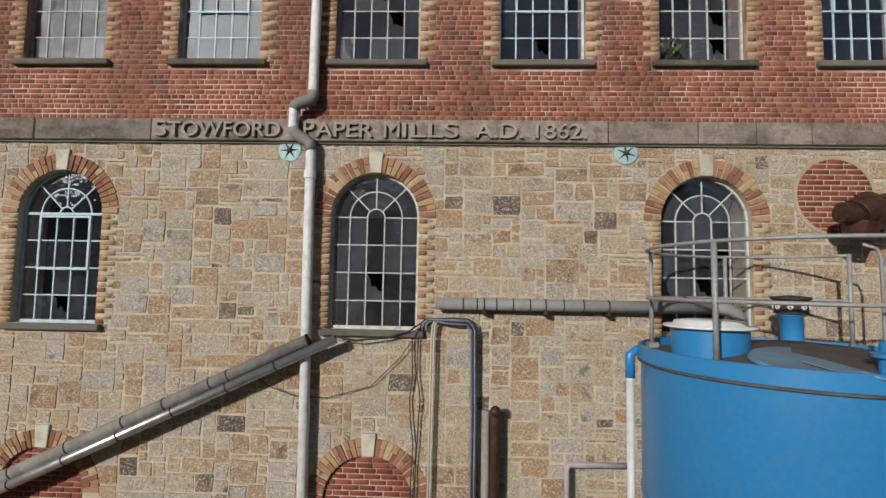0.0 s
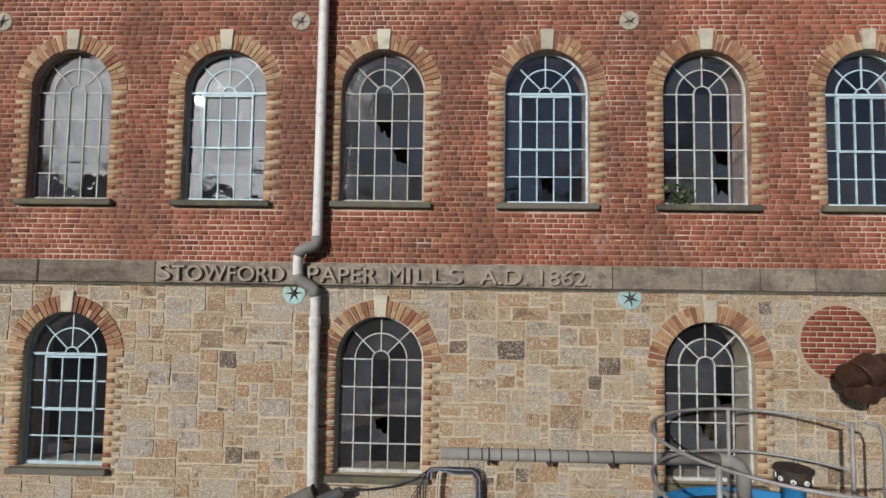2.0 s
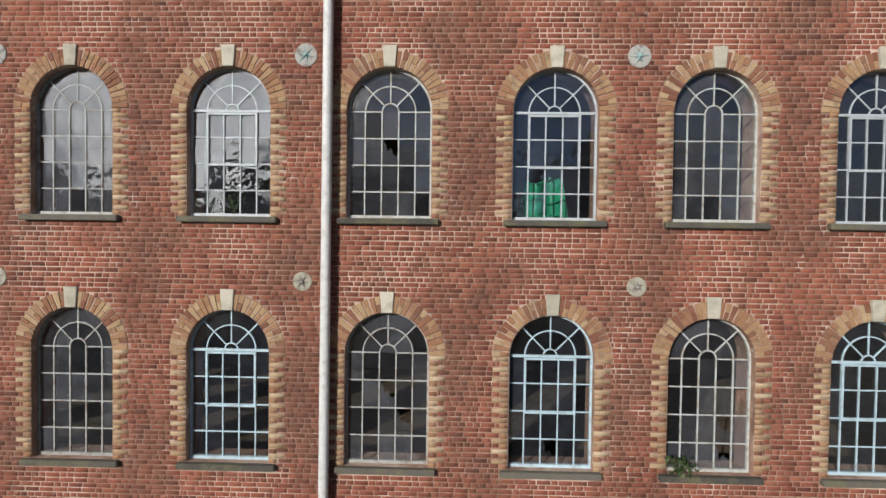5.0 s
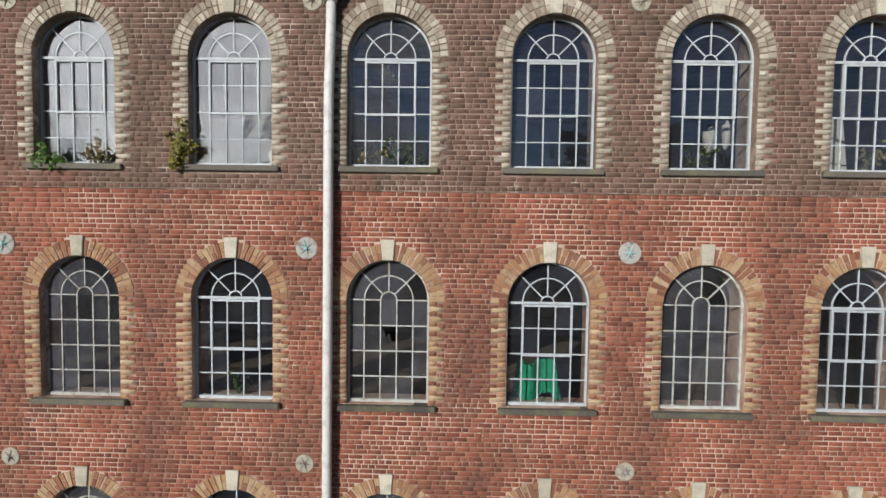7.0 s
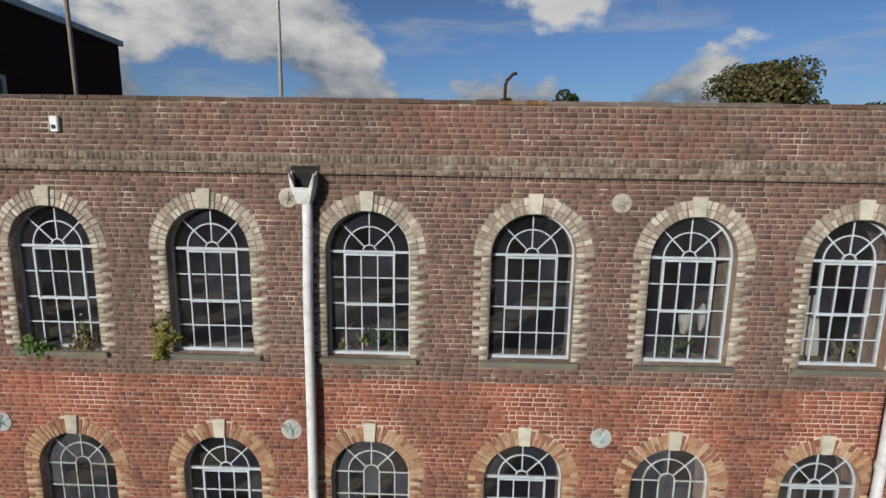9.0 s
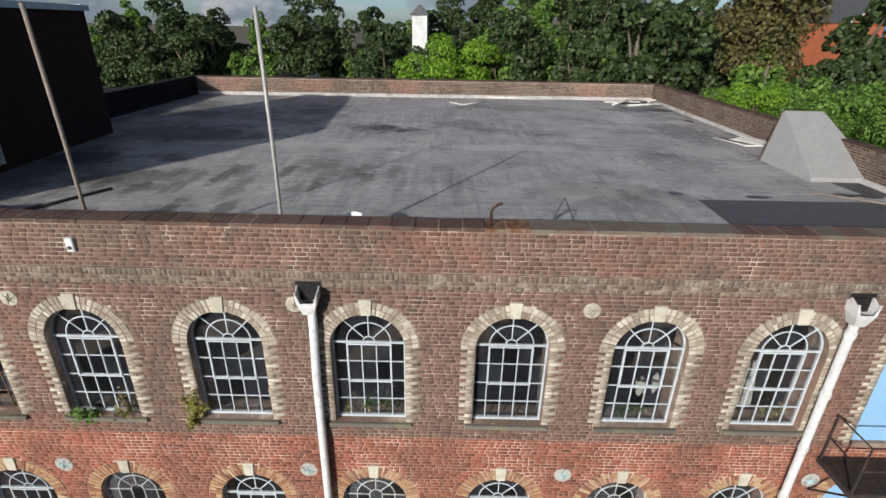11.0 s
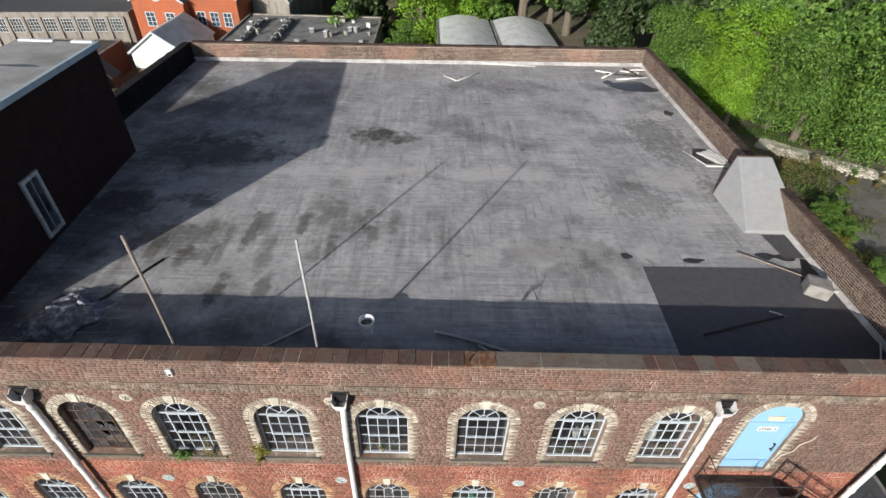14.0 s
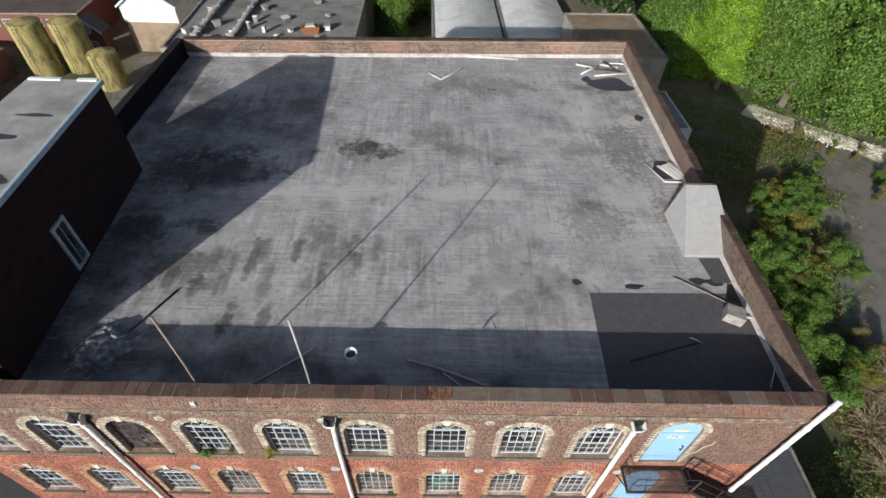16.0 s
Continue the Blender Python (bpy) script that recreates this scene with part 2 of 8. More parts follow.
for k_ in ("brick_buff", "brick_yellow", "quoin_pale"):
    overlay(M[k_], 8.0, (0.53, 0.66), (0.14, 0.10, 0.075), 0.55)
    overlay(M[k_], 15.0, (0.62, 0.72), (0.56, 0.50, 0.41), 0.5)
M["brick_stub"] = mat("brick_stub", [(0.0, (0.10, 0.055, 0.042)), (0.5, (0.195, 0.098, 0.07)), (1.0, (0.30, 0.185, 0.135))], 0.9, vary="island", spread=0.35, stain=1.5, stain_col=(0.3, 0.2, 0.15), stain_amt=0.5, bump_scale=60)
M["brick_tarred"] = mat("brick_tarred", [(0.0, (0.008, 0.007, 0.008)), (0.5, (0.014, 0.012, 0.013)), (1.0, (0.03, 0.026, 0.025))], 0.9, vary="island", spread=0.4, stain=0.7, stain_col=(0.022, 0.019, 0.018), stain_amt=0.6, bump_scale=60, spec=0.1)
STONE = [(0.13, (0.065, 0.05, 0.042)), (0.165, (0.13, 0.085, 0.058)), (0.20, (0.27, 0.165, 0.095)), (0.30, (0.37, 0.26, 0.155)), (0.40, (0.39, 0.305, 0.2)), (0.54, (0.40, 0.335, 0.245)), (0.68, (0.385, 0.34, 0.275)), (0.77, (0.36, 0.33, 0.295)), (0.82, (0.37, 0.25, 0.15)), (0.87, (0.25, 0.13, 0.08))]


def stone_mat(name, vary, stops=STONE):
    """Granite-like rubble: a tone for each block, pale flecks, dirt."""
    m = mat(name, stops, 0.92, vary=vary, spread=0.43, grain=8, stain=1.3, stain_col=(0.22, 0.17, 0.115), stain_amt=0.4, bump=1.0, bump_scale=34)
    nt = m.node_tree
    N, L = nt.nodes, nt.links
    bs = N["Principled BSDF"]
    src = bs.inputs["Base Color"].links[0].from_socket
    geo = N.new("ShaderNodeNewGeometry")
    fl = N.new("ShaderNodeTexNoise")
    fl.inputs["Scale"].default_value, fl.inputs["Detail"].default_value, fl.inputs["Roughness"].default_value = 44, 5, 0.8
    L.new(geo.outputs["Position"], fl.inputs["Vector"])
    r = ramp_node(nt, [(0.34, (0.34, 0.34, 0.35)), (0.46, (0.88, 0.88, 0.88)), (0.54, (0.95, 0.95, 0.95)), (0.64, (1.7, 1.66, 1.6))])
    L.new(fl.outputs["Fac"], r.inputs["Fac"])
    mu = N.new("ShaderNodeMixRGB")
    mu.blend_type = "MULTIPLY"
    mu.inputs["Fac"].default_value = 0.95
    L.new(src, mu.inputs["Color1"])
    L.new(r.outputs["Color"], mu.inputs["Color2"])
    L.new(mu.outputs[0], bs.inputs["Base Color"])
    return m


M["stone"] = stone_mat("stone", "object")
M["stone_rest"] = stone_mat("stone_rest", "island")
M["stone_dark"] = stone_mat("stone_dark", "island", [(0.1, (0.05, 0.037, 0.03)), (0.5, (0.11, 0.08, 0.06)), (0.9, (0.24, 0.185, 0.135))])
M["stone_rust"] = stone_mat("stone_rust", "island", [(0.1, (0.24, 0.14, 0.078)), (0.5, (0.35, 0.22, 0.12)), (0.9, (0.42, 0.295, 0.18))])
for k_ in ("stone", "stone_rest", "stone_dark", "stone_rust"):
    overlay(M[k_], 9.0, (0.60, 0.68), (0.47, 0.42, 0.34), 0.6)
    overlay(M[k_], 5.0, (0.60, 0.68), (0.11, 0.08, 0.06), 0.6)
    overlay(M[k_], 0.8, (0.52, 0.66), (0.40, 0.27, 0.15), 0.5)
    overlay(M[k_], 1.7, (0.62, 0.70), (0.17, 0.095, 0.055), 0.6)
    overlay(M[k_], 0.55, (0.58, 0.70), (0.20, 0.155, 0.11), 0.4)
    overlay(M[k_], 26.0, (0.56, 0.64), (0.58, 0.55, 0.50), 0.65)
    overlay(M[k_], 58.0, (0.56, 0.63), (0.66, 0.63, 0.58), 0.6, detail=3)
    overlay(M[k_], 47.0, (0.58, 0.64), (0.10, 0.08, 0.06), 0.6, detail=3)
    overlay(M[k_], 3.0, (0.60, 0.66), (0.07, 0.055, 0.045), 0.55)
    overlay(M[k_], 19.0, (0.63, 0.69), (0.08, 0.065, 0.05), 0.7)
M["ashlar"] = mat("ashlar", [(0.2, (0.15, 0.122, 0.098)), (0.5, (0.235, 0.196, 0.158)), (0.8, (0.34, 0.292, 0.238))], 0.92, vary="object", spread=0.6, grain=25, stain=1.5, stain_col=(0.10, 0.08, 0.065), stain_amt=0.7, bump=0.5, bump_scale=60)
overlay(M["ashlar"], 5.0, (0.5, 0.66), (0.07, 0.055, 0.045), 0.6)
overlay(M["ashlar"], 12.0, (0.58, 0.7), (0.44, 0.39, 0.33), 0.55)
overlay(M["ashlar"], 1.6, (0.52, 0.62), (0.06, 0.045, 0.036), 0.55, (0.6, 1, 2.2))
overlay(M["ashlar"], 30.0, (0.58, 0.68), (0.06, 0.05, 0.04), 0.5)
M["sill_stone"] = mat("sill_stone", [(0.2, (0.07, 0.066, 0.058)), (0.6, (0.13, 0.12, 0.10)), (1.0, (0.21, 0.195, 0.165))], 0.9, vary="object", spread=0.5, grain=25, stain=3, stain_col=(0.2, 0.19, 0.1), stain_amt=0.5, bump=0.5)
M["keystone"] = mat("keystone", [(0.2, (0.40, 0.37, 0.29)), (0.8, (0.62, 0.58, 0.48))], 0.9, vary="object", spread=0.5, grain=25, stain=4, stain_col=(0.27, 0.25, 0.2), stain_amt=0.5)
M["reveal"] = mat("reveal", [(0.2, (0.22, 0.18, 0.14)), (0.8, (0.45, 0.41, 0.34))], 0.95, grain=8, stain=2, stain_col=(0.2, 0.14, 0.1), stain_amt=0.6)
M["plaster"] = mat("plaster", [(0.2, (0.20, 0.19, 0.17)), (0.8, (0.32, 0.30, 0.27))], 0.95, grain=3, stain=0.6, stain_col=(0.13, 0.11, 0.1), stain_amt=0.6)
M["floor_boards"] = mat("floor_boards", [(0.2, (0.10, 0.075, 0.05)), (0.8, (0.2, 0.16, 0.12))], 0.85, grain=6)


def felt_mat():
    """Old roofing felt: strips laid side by side, streaks, damp dark blotches and a pale worn sheen."""
    m = mat("felt", [(0.2, (0.305, 0.298, 0.292)), (0.5, (0.37, 0.362, 0.356)), (0.8, (0.45, 0.44, 0.432))], 0.6, grain=1.1, stain=0.36, stain_col=(0.07, 0.064, 0.056), stain_amt=0.7, bump=0.5, bump_scale=14, spec=0.2, stain_edge=(0.55, 0.70))
    nt = m.node_tree
    N, L = nt.nodes, nt.links
    bs = N["Principled BSDF"]
    src = bs.inputs["Base Color"].links[0].from_socket
    geo = N.new("ShaderNodeNewGeometry")
    for scale, tex_scale, lo, hi, amt in (((1.6, 0.10, 1), 3.0, 0.76, 1.18, 0.8), ((0.14, 3.2, 1), 3.0, 0.78, 1.16, 0.8), ((1, 1, 1), 0.9, 0.82, 1.14, 0.8), ((1, 1, 1), 5.0, 0.80, 1.18, 0.6), ((1, 1, 1), 40.0, 0.86, 1.14, 0.6)):
        mp = N.new("ShaderNodeMapping")
        mp.inputs["Scale"].default_value = scale
        L.new(geo.outputs["Position"], mp.inputs["Vector"])
        t = N.new("ShaderNodeTexNoise")
        t.inputs["Scale"].default_value, t.inputs["Detail"].default_value, t.inputs["Roughness"].default_value = tex_scale, 5, 0.6
        L.new(mp.outputs[0], t.inputs["Vector"])
        r = ramp_node(nt, [(0.35, (lo,) * 3), (0.65, (hi,) * 3)])
        L.new(t.outputs["Fac"], r.inputs["Fac"])
        mu = N.new("ShaderNodeMixRGB")
        mu.blend_type, mu.inputs["Fac"].default_value = "MULTIPLY", amt
        if scale[0] != scale[1]:
            # streaks come and go in patches
            zone = N.new("ShaderNodeTexNoise")
            zone.inputs["Scale"].default_value, zone.inputs["Detail"].default_value = 0.28 if scale[0] > 1 else 0.35, 3
            L.new(geo.outputs["Position"], zone.inputs["Vector"])
            zr = ramp_node(nt, [(0.42, (0.0,) * 3), (0.6, (1.0,) * 3)] if scale[0] > 1 else [(0.40, (1.0,) * 3), (0.56, (0.0,) * 3)])
            L.new(zone.outputs["Fac"], zr.inputs["Fac"])
            L.new(zr.outputs["Color"], mu.inputs["Fac"])
        L.new(src, mu.inputs["Color1"])
        L.new(r.outputs["Color"], mu.inputs["Color2"])
        src = mu.outputs[0]
    br = N.new("ShaderNodeTexBrick")
    br.inputs["Scale"].default_value, br.inputs["Mortar Size"].default_value = 1.0, 0.012
    br.inputs["Brick Width"].default_value, br.inputs["Row Height"].default_value = 7.5, 0.98
    br.inputs["Color1"].default_value, br.inputs["Color2"].default_value, br.inputs["Mortar"].default_value = (0.93, 0.93, 0.93, 1), (1.06, 1.06, 1.06, 1), (0.84, 0.84, 0.84, 1)
    mp = N.new("ShaderNodeMapping")
    mp.inputs["Rotation"].default_value = (0, 0, radians(90))
    L.new(geo.outputs["Position"], mp.inputs["Vector"])
    L.new(mp.outputs[0], br.inputs["Vector"])
    mu = N.new("ShaderNodeMixRGB")
    mu.blend_type, mu.inputs["Fac"].default_value = "MULTIPLY", 0.2
    L.new(src, mu.inputs["Color1"])
    L.new(br.outputs["Color"], mu.inputs["Color2"])
    L.new(mu.outputs[0], bs.inputs["Base Color"])
    return m




def stain_or_shade_at(m, cx, cy, rx, ry, col, amt, scale=1.6, edge=(0.42, 0.6)):
    """A ragged patch of its own place and size on the roof: a stain, or shade put into the colour."""
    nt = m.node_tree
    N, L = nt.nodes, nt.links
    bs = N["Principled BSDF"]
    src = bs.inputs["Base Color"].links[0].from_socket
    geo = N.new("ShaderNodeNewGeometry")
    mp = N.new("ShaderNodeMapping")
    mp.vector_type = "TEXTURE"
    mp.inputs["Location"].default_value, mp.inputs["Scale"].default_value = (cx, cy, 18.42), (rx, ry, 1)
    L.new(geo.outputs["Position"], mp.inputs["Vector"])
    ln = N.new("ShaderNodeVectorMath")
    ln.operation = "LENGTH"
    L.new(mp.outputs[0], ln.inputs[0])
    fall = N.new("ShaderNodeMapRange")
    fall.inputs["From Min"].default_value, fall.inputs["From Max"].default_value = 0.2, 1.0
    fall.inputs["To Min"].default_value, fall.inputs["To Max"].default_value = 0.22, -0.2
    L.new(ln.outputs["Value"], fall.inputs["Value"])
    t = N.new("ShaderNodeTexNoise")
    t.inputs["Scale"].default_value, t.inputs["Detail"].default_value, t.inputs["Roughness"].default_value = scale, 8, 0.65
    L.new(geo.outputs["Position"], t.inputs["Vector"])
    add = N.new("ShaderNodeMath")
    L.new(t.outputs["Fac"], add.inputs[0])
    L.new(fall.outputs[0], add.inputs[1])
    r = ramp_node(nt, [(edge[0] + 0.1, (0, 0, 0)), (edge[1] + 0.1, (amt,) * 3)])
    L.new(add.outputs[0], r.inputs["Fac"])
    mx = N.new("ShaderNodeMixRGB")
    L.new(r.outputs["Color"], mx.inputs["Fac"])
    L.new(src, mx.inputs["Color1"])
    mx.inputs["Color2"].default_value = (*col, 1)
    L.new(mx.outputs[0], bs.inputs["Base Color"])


M["felt"] = overlay(felt_mat(), 2.4, (0.63, 0.73), (0.09, 0.086, 0.08), 0.45)
# dark blotches; those at the left and front also deepen the shaded felt
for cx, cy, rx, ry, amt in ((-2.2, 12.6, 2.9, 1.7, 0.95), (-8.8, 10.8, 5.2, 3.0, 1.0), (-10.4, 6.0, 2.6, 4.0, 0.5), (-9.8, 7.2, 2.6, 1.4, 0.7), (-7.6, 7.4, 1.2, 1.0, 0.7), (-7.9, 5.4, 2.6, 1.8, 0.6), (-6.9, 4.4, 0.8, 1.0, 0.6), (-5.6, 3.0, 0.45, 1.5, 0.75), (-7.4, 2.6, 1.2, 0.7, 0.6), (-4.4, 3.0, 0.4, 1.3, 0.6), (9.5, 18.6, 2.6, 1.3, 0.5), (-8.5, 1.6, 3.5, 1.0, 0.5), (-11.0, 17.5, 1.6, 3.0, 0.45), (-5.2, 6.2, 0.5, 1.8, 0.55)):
    stain_or_shade_at(M["felt"], cx, cy, rx, ry, (0.045, 0.041, 0.033), amt)
for cx, cy, rx, ry, amt in ((-3.4, 6.6, 1.3, 2.4, 0.6), (-2.2, 12.2, 2.2, 1.6, 0.5), (-6.4, 5.6, 1.6, 1.6, 0.45), (0.6, 5.5, 0.7, 2.6, 0.3), (-3.2, 9.0, 0.8, 1.8, 0.4)):
    stain_or_shade_at(M["felt"], cx, cy, rx, ry, (0.10, 0.10, 0.075), amt * 0.8, 2.6)
for cx, cy, rx, ry, amt in ((1.0, 9.6, 9.0, 1.0, 0.6), (4.8, 10.8, 1.6, 1.0, 0.45), (-0.5, 10.8, 1.4, 1.0, 0.45), (9.0, 9.5, 3.0, 2.5, 0.5), (4.0, 5.0, 5.0, 1.6, 0.4), (8.5, 15.5, 3.0, 3.5, 0.5), (6.0, 7.6, 4.0, 2.0, 0.45), (5.5, 13.5, 4.0, 2.5, 0.25), (8.6, 7.0, 2.6, 2.0, 0.3)):
    stain_or_shade_at(M["felt"], cx, cy, rx, ry, (0.50, 0.475, 0.45), amt, 1.1)
for cx, cy, rx, ry, amt in ((9.6, 13.0, 2.6, 5.0, 0.55), (7.2, 8.0, 3.0, 2.5, 0.4), (4.0, 18.5, 5.0, 2.5, 0.35), (10.3, 8.8, 1.2, 2.0, 0.5)):
    stain_or_shade_at(M["felt"], cx, cy, rx, ry, (0.12, 0.11, 0.10), amt, 5.5, (0.50, 0.56))
# broad soft patches: penthouse and parapet shade painted into the felt, with some damp
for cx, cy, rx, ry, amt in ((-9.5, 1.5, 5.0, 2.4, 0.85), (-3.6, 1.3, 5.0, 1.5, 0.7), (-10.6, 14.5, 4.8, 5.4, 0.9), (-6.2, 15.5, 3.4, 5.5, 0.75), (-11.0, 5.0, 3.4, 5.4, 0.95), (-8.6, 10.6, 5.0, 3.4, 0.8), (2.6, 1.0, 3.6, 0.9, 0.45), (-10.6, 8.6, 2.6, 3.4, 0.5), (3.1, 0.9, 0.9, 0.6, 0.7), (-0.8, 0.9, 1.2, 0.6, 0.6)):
    stain_or_shade_at(M["felt"], cx, cy, rx, ry, (0.08, 0.075, 0.078), amt, 0.7, (0.36, 0.66))
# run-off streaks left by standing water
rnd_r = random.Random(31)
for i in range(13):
    stain_or_shade_at(M["felt"], -8.4 + 0.62 * i + rnd_r.uniform(-0.25, 0.25), rnd_r.uniform(4.2, 6.6), rnd_r.uniform(0.25, 0.5), rnd_r.uniform(0.9, 1.9), (0.075, 0.07, 0.055), rnd_r.uniform(0.45, 0.75), 2.2)
stain_or_shade_at(M["felt"], -3.5, 9.4, 8.5, 0.9, (0.47, 0.455, 0.44), 0.75, 0.6)
# brush lines, scuffs and specks
for sc, edge, col, amt, sq in ((2.2, (0.60, 0.645), (0.15, 0.145, 0.14), 0.55, (0.30, 4.5, 1)), (2.6, (0.62, 0.66), (0.52, 0.505, 0.49), 0.5, (0.35, 5.0, 1)),
                               (1.8, (0.61, 0.65), (0.17, 0.165, 0.16), 0.5, (4.2, 0.28, 1)), (2.3, (0.63, 0.67), (0.50, 0.49, 0.475), 0.5, (4.6, 0.32, 1)), (9.0, (0.715, 0.73), (0.05, 0.048, 0.045), 0.8, (1, 1, 1))):
    overlay(M["felt"], sc, edge, col, amt, sq)
M["felt_new"] = mat("felt_new", [(0.3, (0.075, 0.073, 0.078)), (0.7, (0.108, 0.105, 0.11))], 0.6, grain=5, bump=0.3, bump_scale=30)
M["felt_wet"] = mat("felt_wet", [(0.3, (0.03, 0.03, 0.033)), (0.7, (0.06, 0.06, 0.062))], 0.3, grain=3, bump=0.1)
M["fillet"] = mat("fillet", [(0.3, (0.36, 0.34, 0.33)), (0.7, (0.52, 0.5, 0.47))], 0.8, grain=5, stain=1.5, stain_col=(0.22, 0.2, 0.18), stain_amt=0.6)
M["dark_clad"] = mat("dark_clad", [(0.3, (0.024, 0.013, 0.012)), (0.7, (0.036, 0.02, 0.018))], 0.9, grain=3, stain=0.5, stain_col=(0.03, 0.017, 0.015), stain_amt=0.4, spec=0.08)
M["dark_roof"] = mat("dark_roof", [(0.3, (0.29, 0.285, 0.27)), (0.7, (0.4, 0.39, 0.37))], 0.75, grain=1.5, stain=0.5, stain_col=(0.2, 0.19, 0.17), stain_amt=0.7)
M["blue_fascia"] = mat("blue_fascia", [(0.3, (0.28, 0.36, 0.40)), (0.7, (0.42, 0.5, 0.53))], 0.6, grain=4)
M["soil"] = mat("soil", [(0.2, (0.09, 0.078, 0.055)), (0.5, (0.15, 0.13, 0.09)), (0.8, (0.21, 0.18, 0.13))], 0.95, grain=0.8, stain=0.12, stain_col=(0.05, 0.075, 0.025), stain_amt=0.8, bump=0.5, bump_scale=8)


def paint(name, c, dirt, rough=0.5, vary="object", amt=0.5):
    lo, hi = tuple(v * 0.8 for v in c), tuple(min(1, v * 1.1) for v in c)
    return mat(name, [(0.2, lo), (0.8, hi)], rough, vary=vary, spread=0.6, grain=18, stain=9, stain_col=dirt, stain_amt=amt, bump=0.15)


M["paint_white"] = paint("paint_white", (0.50, 0.55, 0.585), (0.34, 0.33, 0.31))
M["paint_blue"] = paint("paint_blue", (0.50, 0.66, 0.74), (0.3, 0.33, 0.33))
M["paint_grey"] = paint("paint_grey", (0.42, 0.43, 0.41), (0.2, 0.13, 0.08), amt=0.7)
M["paint_pale"] = paint("paint_pale", (0.52, 0.55, 0.53), (0.3, 0.22, 0.14), amt=0.7)
M["paint_rust"] = paint("paint_rust", (0.12, 0.08, 0.06), (0.2, 0.1, 0.05), amt=0.7)
M["pipe_white"] = paint("pipe_white", (0.66, 0.66, 0.65), (0.42, 0.4, 0.38), 0.45)
M["pipe_grey"] = paint("pipe_grey", (0.25, 0.245, 0.235), (0.2, 0.18, 0.15), 0.6)
M["dusty_iron"] = paint("dusty_iron", (0.07, 0.06, 0.055), (0.13, 0.07, 0.04), 0.7, amt=0.6)


def glass_mat(name, dirt, dirt_sky_lo, dirt_sky_hi, ior=1.45, scale=6.0):
    m = bpy.data.materials.new(name)
    m.use_nodes = True
    nt = m.node_tree
    N, L = nt.nodes, nt.links
    N.clear()
    clear = N.new("ShaderNodeBsdfTransparent")
    clear.inputs["Color"].default_value = (0.82, 0.86, 0.86, 1)
    gloss = N.new("ShaderNodeBsdfGlossy")
    gloss.inputs["Roughness"].default_value = 0.02
    fr = N.new("ShaderNodeFresnel")
    fr.inputs["IOR"].default_value = ior
    geo = N.new("ShaderNodeNewGeometry")
    wob = N.new("ShaderNodeTexNoise")
    wob.inputs["Scale"].default_value = 5.0
    L.new(geo.outputs["Position"], wob.inputs["Vector"])
    bp = N.new("ShaderNodeBump")
    bp.inputs["Strength"].default_value, bp.inputs["Distance"].default_value = 0.3, 0.02
    L.new(wob.outputs["Fac"], bp.inputs["Height"])
    L.new(bp.outputs[0], gloss.inputs["Normal"])
    m1 = N.new("ShaderNodeMixShader")
    L.new(fr.outputs[0], m1.inputs[0])
    L.new(clear.outputs[0], m1.inputs[1])
    L.new(gloss.outputs[0], m1.inputs[2])
    # dust layer, whose colour also stands in for reflected sky
    dust_sky = N.new("ShaderNodeBsdfDiffuse")
    dust_sky.inputs["Color"].default_value = (*dirt, 1)
    oi = N.new("ShaderNodeObjectInfo")
    nz = N.new("ShaderNodeTexNoise")
    nz.inputs["Scale"].default_value, nz.inputs["Detail"].default_value = scale, 6
    L.new(geo.outputs["Position"], nz.inputs["Vector"])
    mx = N.new("ShaderNodeMath")
    mx.operation = "MULTIPLY"
    L.new(oi.outputs["Random"], mx.inputs[0])
    L.new(nz.outputs["Fac"], mx.inputs[1])
    mr = N.new("ShaderNodeMapRange")
    mr.inputs["From Min"].default_value, mr.inputs["From Max"].default_value = 0.05, 0.55
    mr.inputs["To Min"].default_value, mr.inputs["To Max"].default_value = dirt_sky_lo, dirt_sky_hi
    L.new(mx.outputs[0], mr.inputs["Value"])
    m2 = N.new("ShaderNodeMixShader")
    L.new(mr.outputs[0], m2.inputs[0])
    L.new(m1.outputs[0], m2.inputs[1])
    L.new(dust_sky.outputs[0], m2.inputs[2])
    out = N.new("ShaderNodeOutputMaterial")
    L.new(m2.outputs[0], out.inputs["Surface"])
    return m


# bluish tint and amount paint a dull sky reflection in with the dust
M["glass"] = glass_mat("glass", (0.24, 0.26, 0.34), 0.018, 0.105, 2.1)
M["glass_dusty"] = glass_mat("glass_dusty", (0.2, 0.21, 0.245), 0.05, 0.36, 1.9)


# ---- mesh helpers ----
def to_object(name, bm, material, smooth=False):
    me = bpy.data.meshes.new(name)
    bmesh.ops.recalc_face_normals(bm, faces=bm.faces)
    bm.to_mesh(me)
    bm.free()
    if smooth:
        me.polygons.foreach_set("use_smooth", [True] * len(me.polygons))
    for mm in (material if isinstance(material, (list, tuple)) else [material]):
        me.materials.append(mm)
    return new(name, me)


def part(name, bm, material, parent, label="", smooth=False):
    ob = to_object(name, bm, material, smooth)
    ob.parent = parent
    if label:
        ob["label"] = label
    return ob


def share(name, me, parent, m=None, label=""):
    ob = new(name, me)
    ob.parent = parent
    if m is not None:
        ob.matrix_basis = m
    if label:
        ob["label"] = label
    return ob


def thing(name, at=(0, 0, 0), rz=0.0):
    e = new(name)
    e.empty_display_size = 0.1
    e.matrix_world = pose(*at, 0, 0, rz)
    return e


